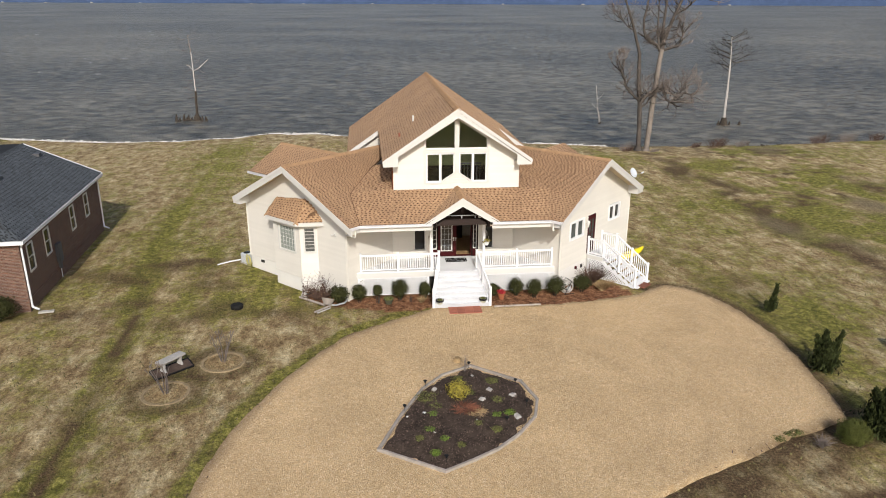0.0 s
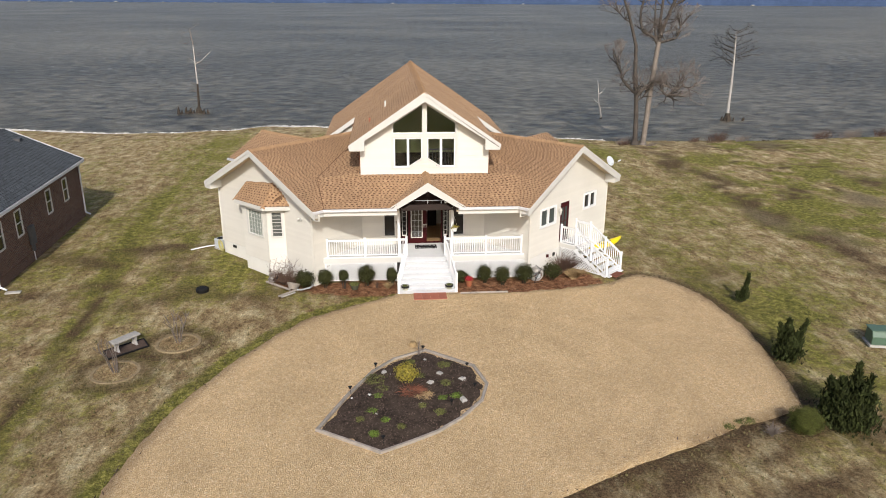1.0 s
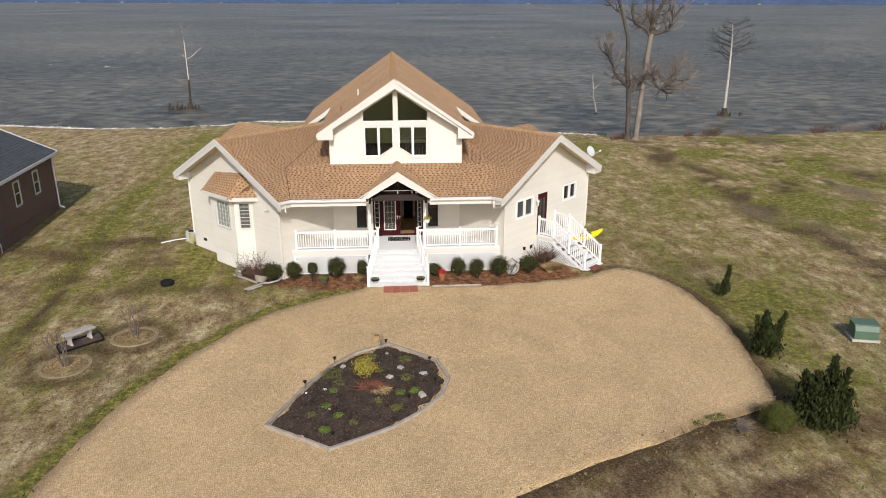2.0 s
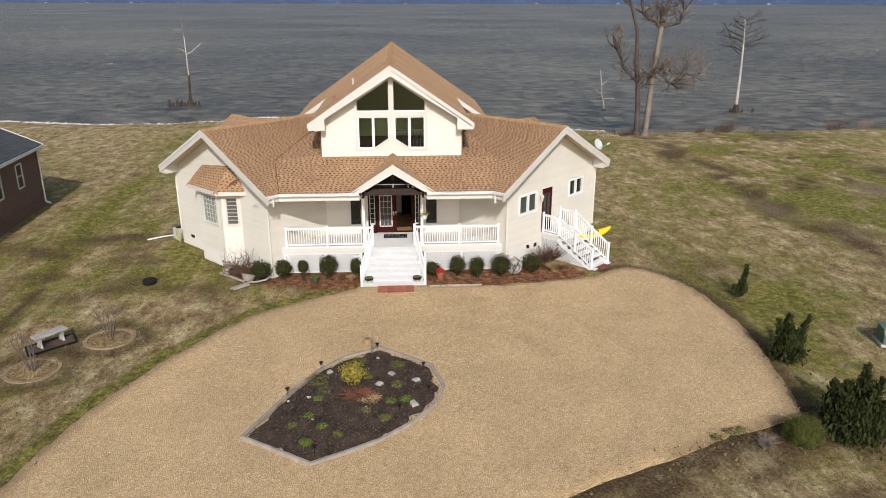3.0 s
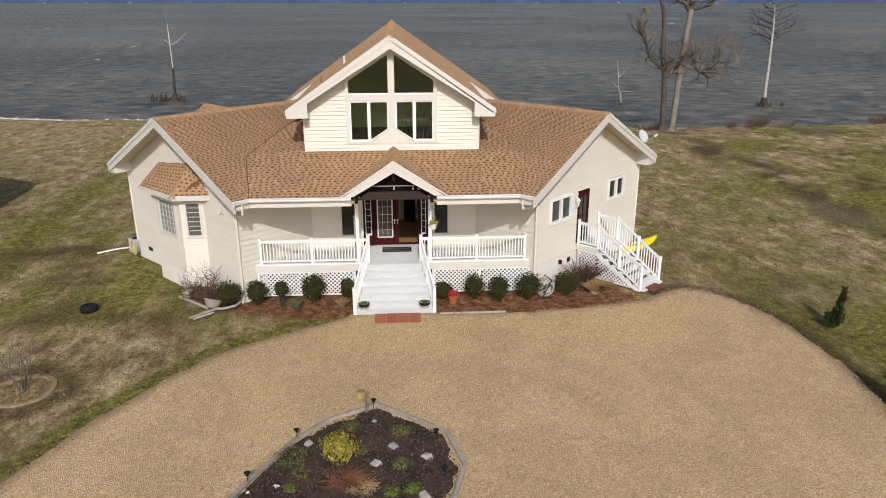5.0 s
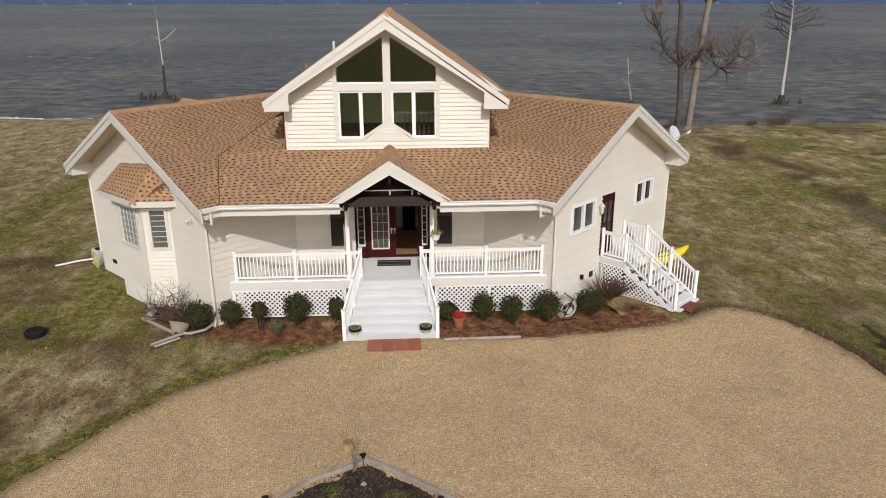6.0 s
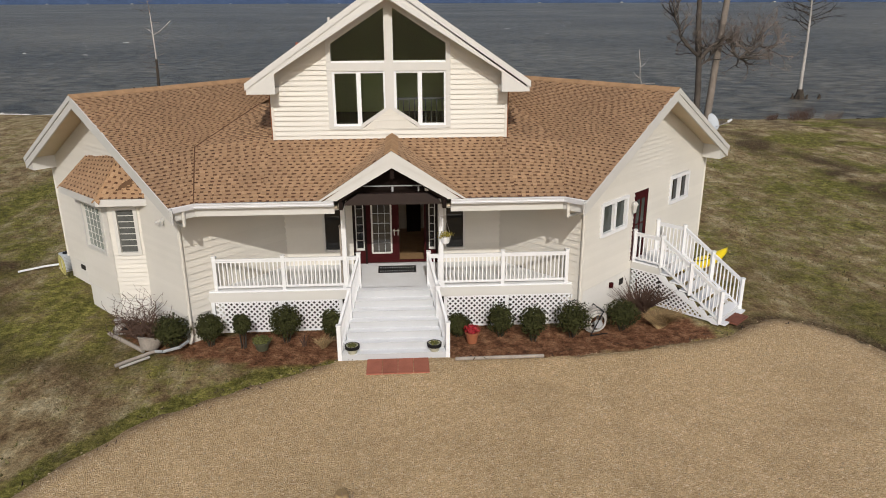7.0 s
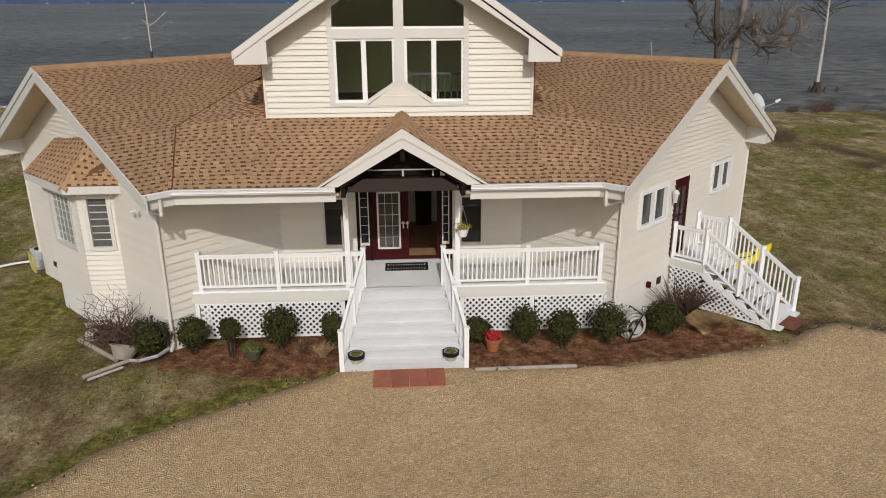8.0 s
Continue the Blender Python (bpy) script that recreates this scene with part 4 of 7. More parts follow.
g.box(PX - 0.05, PX + 0.05, PY + 0.10, PY + 0.18, 4.80, 5.12)
part("king_post", g, M_BROWN, house)
# added panel blackens the opening where the portico lies in deep shade
g = Geo()
g.slab([(PX - 1.30, 1.30, 4.10), (PX + 1.30, 1.30, 4.10), (PX + 1.30, 1.30, 4.28), (PX, 1.30, 5.10), (PX - 1.30, 1.30, 4.28)], (0, 0.05, 0))
part("gable_infill", g, M_BROWN, house, "near-black panel in place of the shade behind the portico truss")

# porch soffit, eave fascia and gutter
g = Geo()
g.slab([(-5.05, 0.80, 4.02), (-1.36, 0.80, 4.02), (-1.36, BACK_Y, 4.14), (-3.30, BACK_Y, 4.14), (-5.60, 1.75, 4.06)], (0, 0, 0.03))
part("porch_soffit", g, M_SOFFIT, house)
g = Geo()
g.slab([(1.50, 0.80, 4.02), (4.62, 0.80, 4.02), (5.63, 1.77, 4.06), (3.35, BACK_Y, 4.14), (1.50, BACK_Y, 4.14)], (0, 0, 0.03))
part("porch_soffit", g, M_SOFFIT, house)
tipl, tipr = rake_left(4.26), rake_right(4.26)
for nm, mt, w, h, drop, o in (("eave_fascia", M_TRIM, 0.04, 0.24, -0.24, 0.14), ("gutter", M_GUTTER, 0.13, 0.12, -0.06, 0.03)):
    zz = EL[2] + drop
    g = Geo()
    g.beam((-4.98, 0.62 + o, zz), (PX - PW + 0.35, 0.62 + o, zz), w, h)
    g.beam((tipl[0] + 0.06, tipl[1] + o, zz), (-4.96, 0.64 + o, zz), w, h)
    part(nm, g, mt, house)
    g = Geo()
    g.beam((PX + PW - 0.35, 0.62 + o, zz), (4.56, 0.62 + o, zz), w, h)
    g.beam((4.54, 0.64 + o, zz), (tipr[0] - 0.06, tipr[1] + o, zz), w, h)
    part(nm, g, mt, house)
for nm, x0, x1, tip in (("gutter_lip", -4.98, PX - PW + 0.35, tipl), ("gutter_lip", 4.56, PX + PW - 0.35, tipr)):
    for zz, h in ((EL[2] + 0.005, 0.022), (EL[2] - 0.075, 0.014)):
        g = Geo()
        g.beam((x0, 0.572, zz), (x1, 0.572, zz), 0.03, h)
        g.beam((tip[0], tip[1] - 0.05, zz), (x0, 0.575, zz), 0.03, h)
        part(nm, g, M_RAIL, house)
# downspouts at both porch corners
for sgn, cx, cy in ((-1, CL[0], CL[1]), (1, CR[0], CR[1])):
    g = Geo()
    s = 0.042
    a = Vector((-5.20, 0.46, 4.14)) if sgn < 0 else Vector((4.66, 0.60, 4.14))
    k1, k2 = a + Vector((0, 0.0, -0.40)), Vector((cx - sgn * 0.02, cy - 0.09, 3.52))
    for p, q in ((a, k1), (k1, k2), (k2, Vector((k2.x, k2.y, 0.15))), (Vector((k2.x, k2.y, 0.17)), Vector((k2.x, k2.y - 0.22, 0.06)))):
        g.tube(p, q, s, s, 8)
    part("downspout", g, M_SIDING, house)

# rakes, soffits and wall tops of the two wing gables
def rake_boards(top, lo_in, lo_out, out_dir, depth):
    """Bargeboards on both slopes of a gable, with the soffit behind them."""
    o = Vector((*out_dir, 0)).normalized()
    for lo in (lo_in, lo_out):
        t, b = Vector(top), Vector(lo)
        g = Geo()
        dn = Vector((0, 0, -0.34))
        g.slab([t + o * 0.02, b + o * 0.02, b + dn + o * 0.02, t + dn + o * 0.02], -o * 0.05)
        part("bargeboard", g, M_TRIM, house)
        g = Geo()
        dn = Vector((0, 0, -0.12))
        g.slab([t + o * 0.05 + Vector((0, 0, 0.03)), b + o * 0.05 + Vector((0, 0, 0.03)), b + dn + o * 0.05, t + dn + o * 0.05], -o * 0.028)
        part("rake_trim", g, M_TRIM, house)
        g = Geo()
        z = Vector((0, 0, -0.20))
        e = t.lerp(b, 0.93)
        g.slab([t + z - o * 0.03, e + z - o * 0.03, e + z - o * depth, t + z - o * depth], (0, 0, 0.04))
        part("rake_soffit", g, M_SOFFIT, house)


rake_boards(rake_left(6.63), rake_left(4.20), (-12.02, 6.77, 4.28), (-1, -1), 1.05)
rake_boards(rake_right(6.63), rake_right(4.20), (11.62, 6.79, 4.28), (1, -1), 0.80)
# boxed ends that close the rakes at the outer eaves
for tip, o, d, w, deep in (((-12.02, 6.77), (-1, -1), (1, -1), 0.50, 0.86), ((11.62, 6.79), (1, -1), (-1, -1), 0.62, 0.80)):
    g = Geo()
    o, d = Vector((*o, 0)).normalized(), Vector((*d, 0)).normalized()
    p = Vector((*tip, 0)) - o * 0.035
    q = p + d * w
    low, rise = Vector((0, 0, 3.93)), Vector((0, 0, 4.20 + 0.492 * w))
    g.slab([p + low, p + Vector((0, 0, 4.20)), q + rise, q + low], -o * deep)
    part("eave_box", g, M_TRIM, house)

for p in (CL, CR, FL, FR):
    corner_board(p, 0.7, 3.95)
# outer and rear walls that close the house
for nm, a, b, h in (("outer_left_wall", (-6.6, 12.2), FL, 4.1), ("outer_right_wall", FR, (6.1, 11.7), 4.1), ("rear_left_wall", (-10.9, 15.2), (-6.6, 12.2), 3.9), ("rear_wing_end", (-8.2, 17.6), (-10.9, 15.2), 3.9), ("rear_right_wall", (6.1, 11.7), (9.8, 13.6), 3.9), ("rear_end_right", (9.8, 13.6), (7.2, 16.2), 3.9), ("rear_wall", (7.2, 16.2), (-8.2, 17.6), 3.9)):
    n = math.dist(a, b)
    wall(nm, a, b, [(0, -0.4), (n, -0.4), (n, h), (0, h)], boards=False)

# ---- dormer front ----
DY = 2.95
DW = 3.27
cx = 0.05
def dz(x, top=9.44):
    return top - SL * abs(x - cx)


W0, W1, WB, WM0, WM1 = -1.52 + 0.0, 1.60, 5.80, 7.30, 7.52
dpoly = [(0, 5.2), (2 * DW, 5.2), (2 * DW, dz(cx + DW)), (DW, 9.28), (0, dz(cx - DW))]
du = DW - cx
for u0, u1 in ((0, W0 + du), (W1 + du, 2 * DW)):
    top = [(u1, dz(u1 + cx - DW)), (u0, dz(u0 + cx - DW))]
    wall("dormer_wall", (cx - DW, DY), (cx + DW, DY), [(u0, 5.2), (u1, 5.2)] + top, bottom=5.42, exposure=0.137)
wall("dormer_apron", (cx - DW, DY), (cx + DW, DY), [(W0 + du, 5.2), (W1 + du, 5.2), (W1 + du, WB - 0.02), (W0 + du, WB - 0.02)], bottom=5.42, exposure=0.137)
# upper wall pieces above the big window are glass, so the wall is opened to its slope
g = Geo()


def dbar(pts, o0=-0.05, o1=0.07):
    g.slab([(x, DY - o1, z) for x, z in pts], (0, o1 - o0, 0))


fw = 0.08
TL = 8.02
AP = 9.02
dbar([(W0 - 0.13, WB - 0.06), (W0, WB - 0.06), (W0, TL), (W0 - 0.13, TL)])
dbar([(W1, WB - 0.06), (W1 + 0.13, WB - 0.06), (W1 + 0.13, TL), (W1, TL)])
dbar([(W0, WM0), (W1, WM0), (W1, WM1), (W0, WM1)], o1=0.066)
dbar([(cx - 0.12, 6.3), (cx + 0.12, 6.3), (cx + 0.12, 9.15), (cx - 0.12, 9.15)], o1=0.075)
dbar([(W0, WB - 0.08), (-0.72, WB - 0.08), (-0.74, WB), (W0, WB)], o1=0.064)
dbar([(0.82, WB - 0.08), (W1, WB - 0.08), (W1, WB), (0.84, WB)], o1=0.064)
big = part("dormer_window", g, M_TRIM, house, "large cathedral window in white frames")
g = Geo()
for a, b in ((W0, cx - 0.12), (cx + 0.12, W1)):
    m = (a + b) / 2
    for x0, x1 in ((a, a + 0.07), (m - 0.06, m + 0.06), (b - 0.05, b)):
        dbar([(x0, WB + 0.0), (x1, WB + 0.0), (x1, WM0), (x0, WM0)], -0.04, 0.03)
    dbar([(a, WM0 - 0.06), (b, WM0 - 0.06), (b, WM0), (a, WM0)], -0.04, 0.028)
    dbar([(a, WM1), (b, WM1), (b, WM1 + 0.05), (a, WM1 + 0.05)], -0.04, 0.028)
    dbar([(a, WB), (m, WB), (m, WB + 0.06), (a, WB + 0.06)] if a < 0 else [(m, WB), (b, WB), (b, WB + 0.06), (m, WB + 0.06)], -0.04, 0.028)
part("sash", g, M_RAIL, big)
# chevron of siding and trim in the middle below the window
g = Geo()
dbar([(-0.74, WB - 0.08), (0.84, WB - 0.08), (cx, 6.30)], -0.02, 0.05)
part("chevron_panel", g, M_SIDING, big)
g = Geo()
for sgn, xe in ((-1, -0.76), (1, 0.86)):
    dbar([(xe, WB - 0.06), (cx, 6.28), (cx, 6.38), (xe - 0.0, WB + 0.05)], -0.02, 0.072)
part("chevron_trim", g, M_TRIM, big)
for z in (5.95, 6.10):
    g = Geo()
    w = (6.28 - z) * 1.45
    g.slab([(cx - w, DY - 0.062, z), (cx + w, DY - 0.062, z), (cx + w, DY - 0.05, z + 0.02), (cx - w, DY - 0.05, z + 0.02)], (0, 0.01, 0.004))
    part("chevron_board", g, M_SIDING, big)
panes = [[(W0, WB), ((W0 + cx - 0.12) / 2, WB), ((W0 + cx - 0.12) / 2, WM0), (W0, WM0)],
         [((W0 + cx - 0.12) / 2, WB), (cx - 0.12, 6.24), (cx - 0.12, WM0), ((W0 + cx - 0.12) / 2, WM0)],
         [(cx + 0.12, 6.24), ((W1 + cx + 0.12) / 2, WB), ((W1 + cx + 0.12) / 2, WM0), (cx + 0.12, WM0)],
         [((W1 + cx + 0.12) / 2, WB), (W1, WB), (W1, WM0), ((W1 + cx + 0.12) / 2, WM0)],
         [(W0, WM1), (cx - 0.12, WM1), (cx - 0.12, 8.98), (W0, TL - 0.02)],
         [(cx + 0.12, WM1), (W1, WM1), (W1, TL - 0.02), (cx + 0.12, 8.98)]]
for p in panes:
    g = Geo()
    g.slab([(x, DY - 0.012, z) for x, z in p], (0, 0.012, 0))
    ob = part("pane", g, M_GLASS, big)
    ob.visible_shadow = False
# sloping head trim of the window
g = Geo()
for sgn, xe in ((-1, W0 - 0.13), (1, W1 + 0.13)):
    dbar([(cx, AP + 0.30), (xe, TL + 0.24), (xe, TL - 0.08), (cx, AP + 0.0)], -0.04, 0.06)
part("head_trim", g, M_TRIM, big)
# loft room behind the glass
g = Geo()
g.slab([(-3.1, 9.0, 5.3), (3.2, 9.0, 5.3), (3.2, 9.0, 7.1), (0.05, 9.0, 9.25), (-3.1, 9.0, 7.1)], (0, 0.1, 0))
part("loft_back_wall", g, M_GREENROOM, house)
g = Geo()
for x in (-3.2, 3.24):
    g.box(x - 0.04, x + 0.04, DY + 0.16, 9.0, 5.3, 7.0)
for sgn in (-1, 1):
    g.slab([(cx, DY + 0.16, 9.22), (cx + sgn * 3.3, DY + 0.16, 9.22 - SL * 3.3), (cx + sgn * 3.3, 9.0, 9.22 - SL * 3.3), (cx, 9.0, 9.22)], (0, 0, 0.05))
part("loft_lining", g, M_GREENROOM, house)
g = Geo()
g.box(-3.2, 3.25, DY + 0.16, 9.0, 5.25, 5.32)
part("loft_floor", g, M_BROWN, house)
g = Geo()
g.box(0.2, 1.7, 5.2, 5.26, 6.22, 6.28)
for k in range(9):
    g.box(0.25 + 0.17 * k, 0.28 + 0.17 * k, 5.2, 5.25, 5.32, 6.22)
part("loft_rail", g, M_METER, house)
# dormer cheeks, bargeboards and boxed ends
g = Geo()
for x in (cx - DW, cx + DW):
    g = Geo()
    g.box(x - 0.04, x + 0.04, DY - 0.02, 11.4, 4.9, 7.15)
    part("dormer_cheek", g, M_FLASH, house, "rust brown shingled dormer cheek")
for sgn in (-1, 1):
    g = Geo()
    t, b = Vector((cx, FY, RZ + 0.03)), Vector((cx + sgn * (HW + 0.02), FY, RZ + 0.03 - SL * HW))
    dn = Vector((0, 0, -0.46))
    lowx = cx + sgn * 3.02
    g.slab([t, b, (b.x, FY, b.z - 0.27), (lowx, FY, b.z - 0.27), (lowx, FY, 7.30), t + dn], (0, 0.06, 0))
    part("dormer_bargeboard", g, M_TRIM, house, "broad cream-white bargeboards with boxed ends")
    g = Geo()
    g.slab([t + Vector((0, -0.03, 0.02)), b + Vector((sgn * 0.03, -0.03, 0.02)), b + Vector((sgn * 0.03, -0.03, -0.16)), t + Vector((0, -0.03, -0.16))], (0, 0.028, 0))
    part("dormer_rake_trim", g, M_TRIM, house)
    g = Geo()
    g.slab([t + Vector((0, 0.06, -0.30)), b + Vector((0, 0.06, -0.22)), b + Vector((0, DY - FY, -0.22)), t + Vector((0, DY - FY, -0.30))], (0, 0, 0.05))
    part("dormer_soffit", g, M_SOFFIT, house)
    g = Geo()
    g.box(min(lowx, b.x), max(lowx, b.x), FY + 0.06, DY + 8.4, b.z - 0.27, b.z - 0.12)
    part("dormer_eave_box", g, M_TRIM, house)
    g = Geo()
    x = cx + sgn * (DW - 0.03)
    g.box(x - 0.035, x + 0.035, DY - 0.05, DY, 5.38, 6.85)
    part("corner_board", g, M_SIDING, house)
    g = Geo()
    a, b = Vector(up(sgn * (HW + 0.05), MY)), Vector(up(sgn * HW2, MY))
    dn = Vector((0, -0.03, -0.26))
    g.slab([a + Vector((0, -0.03, 0.03)), b + Vector((0, -0.03, 0.03)), b + dn, a + dn], (0, 0.06, 0))
    part("rear_bargeboard", g, M_TRIM, house)
g = Geo()
g.slab([up(-HW2, MY + 0.3), up(0, MY + 0.3), up(HW2, MY + 0.3), (HW2, MY + 0.3, 4.5), (-HW2, MY + 0.3, 4.5)], (0, 0.12, -0.3))
g.slab([up(-HW2, BY - 0.3), up(0, BY - 0.3), up(HW2, BY - 0.3), (HW2, BY - 0.3, 0), (-HW2, BY - 0.3, 0)], (0, 0.12, -0.3))
part("upper_wall", g, M_SIDING, house)

# ---- bay window on the left gable ----
def bay():
    pts = [(-9.62, 5.55), (-9.62, 4.56), (-8.12, 3.06), (-7.15, 3.06)]
    holes = {1: [(0.42, 1.78, 2.02, 3.50)], 2: [(0.16, 0.80, 2.12, 3.56)]}
    for k, (a, b) in enumerate(zip(pts, pts[1:])):
        n = math.dist(a, b)
        w, at = wall("bay_wall", a, b, [(0, 0.75), (n, 0.75), (n, 3.75), (0, 3.75)], holes.get(k, []), bottom=0.75, exposure=0.137)
        wall("bay_foundation", a, b, [(0, -0.4), (n, -0.4), (n, 0.75), (0, 0.75)], boards=False, mat_back=M_FOUND)
        for h in holes.get(k, []):
            frame_window(at, *h, fw=0.08, pane=M_BLOCKGLASS if k == 1 else M_LOUVRE, grid=(5, 6, 0.003) if k == 1 else (1, 7, 0.010), label="white framed glass block window")
    # fascia and hipped roof
    c = Vector((-8.3, 4.5, 0))
    rim = [(-9.98, 6.0), (-9.98, 4.42), (-8.26, 2.70), (-6.75, 2.70)]
    g = Geo()
    for a, b in zip(rim, rim[1:]):
        g.beam((*a, 3.78), (*b, 3.78), 0.05, 0.20)
    part("bay_fascia", g, M_TRIM, house)
    g = Geo()
    g.slab([(*p, 3.70) for p in rim], (0, 0, 0.03))
    part("bay_soffit", g, M_SOFFIT, house)
    top0, top1 = (-9.35, 5.25, 4.68), (-7.75, 3.65, 4.98)
    roof_piece("bay_roof", [((*rim[0], 3.88), (*rim[1], 3.88), top0, top0), ((*rim[1], 3.88), (*rim[2], 3.88), top1, top0), ((*rim[2], 3.88), (*rim[3], 3.90), (-7.1, 3.0, 4.55), top1)], house, M_SHINGLE, M_UNDER, exposure=0.146, seed=31)
    ridge_caps((*rim[2], 3.86), (top1[0], top1[1], top1[2] - 0.02), 0.28, main_ridge)
    ridge_caps((*rim[1], 3.86), (top0[0], top0[1], top0[2] - 0.02), 0.28, main_ridge)


bay()

# ---- porch deck, lattice, steps and railings ----
DECK_Y = 2.0


def porch_deck():
    g = Geo()
    g.slab([(-5.3, DECK_Y, FLOOR - 0.05), (5.28, DECK_Y, FLOOR - 0.05), (3.3, BACK_Y + 0.1, FLOOR - 0.05), (-3.25, BACK_Y + 0.1, FLOOR - 0.05)], (0, 0, 0.05))
    deck = part("porch_deck", g, M_DECK, house, "pale grey painted porch floor")
    for a, b in ((-5.3, -1.05), (1.05, 5.35)):
        g = Geo()
        g.box(a, b, DECK_Y - 0.03, DECK_Y + 0.02, FLOOR - 0.32, FLOOR - 0.052)
        part("deck_fascia", g, M_TRIM, deck)
    return deck


def lattice(a, b, z0, z1, parent, tilt=None):
    """A crossed lattice panel from a to b; tilt lowers its upper edge towards b."""
    a, b = Vector((*a, 0)), Vector((*b, 0))
    d = (b - a).normalized()
    n = Vector((d.y, -d.x, 0))
    w, h, step, sw = (b - a).length, z1 - z0, 0.158, 0.046
    top = (lambda u: h) if tilt is None else (lambda u: max(0.0, h - tilt * u))
    g = Geo()
    for sgn, o in ((1, 0.0), (-1, 0.012)):
        k = -h
        while k < w + h:
            # strip u = k + sgn * z
            ends = []
            for i in range(25):
                z = h * i / 24
                u = k + z if sgn > 0 else k + h - z
                if 0 <= u <= w and z <= top(u):
                    ends.append((u, z))
            if len(ends) > 1:
                (u0, q0), (u1, q1) = ends[0], ends[-1]
                g.beam(a + d * u0 + n * o + Vector((0, 0, z0 + q0)), a + d * u1 + n * o + Vector((0, 0, z0 + q1)), 0.008, sw, up=n.cross(Vector((u1 - u0) * d + Vector((0, 0, q1 - q0)))))
            k += step
    lat = part("lattice_panel", g, M_RAIL, parent, "white diagonal lattice")
    g = Geo()
    g.beam(a + Vector((0, 0, z0 + 0.02)), b + Vector((0, 0, z0 + 0.02)), 0.03, 0.05)
    part("lattice_sill", g, M_RAIL, lat)
    if tilt is None:
        g = Geo()
        g.beam(a + Vector((0, 0, z1)), b + Vector((0, 0, z1)), 0.03, 0.06)
        part("lattice_rail", g, M_RAIL, lat)
    return lat


deck = porch_deck()
for a, b in ((-5.1, -3.3), (-3.22, -1.5), (1.5, 3.28), (3.36, 5.2)):
    lattice((a, DECK_Y - 0.01), (b, DECK_Y - 0.01), 0.02, FLOOR - 0.32, house)
for x in (-5.15, -3.26, -1.52, 1.52, 3.32, 5.25):
    g = Geo()
    g.box(x - 0.05, x + 0.05, DECK_Y - 0.025, DECK_Y + 0.06, -0.1, FLOOR - 0.3)
    part("lattice_post", g, M_RAIL, house)
# added black sheet stands in for the crawlspace shade seen through the lattice
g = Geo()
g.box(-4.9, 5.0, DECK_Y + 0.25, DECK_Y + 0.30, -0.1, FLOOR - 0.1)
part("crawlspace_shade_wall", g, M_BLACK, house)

BAL = Geo()
BAL.box(-0.017, 0.017, -0.017, 0.017, 0, 1)
BAL_MESH = BAL.mesh("baluster")


def railing(a, b, name="railing", posts=(0.0, 1.0), height=0.92, post_h=1.0, gap=0.115, parent=None, low=0.10, pw=0.05, post_drop=0.0, label=""):
    """A white rail between a and b (feet), level or sloping: rails, posts and single balusters."""
    a, b = Vector(a), Vector(b)
    upv = Vector((0, 0, 1))
    g = Geo()
    g.beam(a + upv * height, b + upv * height, 0.07, 0.055)
    g.beam(a + upv * (height - 0.06), b + upv * (height - 0.06), 0.04, 0.05)
    rail = part(name, g, M_RAIL, parent or house, label)
    g = Geo()
    g.beam(a + upv * low, b + upv * low, 0.05, 0.065)
    part("bottom_rail", g, M_RAIL, rail)
    for k in posts:
        p = a.lerp(b, k)
        g = Geo()
        g.box(-pw, pw, -pw, pw, -post_drop, post_h)
        g.box(-pw - 0.012, pw + 0.012, -pw - 0.012, pw + 0.012, post_h, post_h + 0.03)
        put(part("post", g, M_RAIL, rail), p)
    flat = (b - a) * Vector((1, 1, 0))
    n = int(flat.length / gap)
    for k in range(1, n):
        p = a.lerp(b, k / n)
        if any(abs((k / n - q) * flat.length) < 0.05 for q in posts):
            continue
        ob = part("baluster", BAL_MESH, M_RAIL, rail)
        ob.matrix_basis = Matrix.Translation(p + upv * low) @ Matrix.Diagonal((1, 1, height - low - 0.03, 1))
    return rail


RY = DECK_Y + 0.08
railing((-5.02, RY, FLOOR), (-1.02, RY, FLOOR), posts=(0.0, 0.48), label="white vinyl porch railing with square balusters")
railing((1.08, RY, FLOOR), (5.05, RY, FLOOR), posts=(0.53, 1.0))


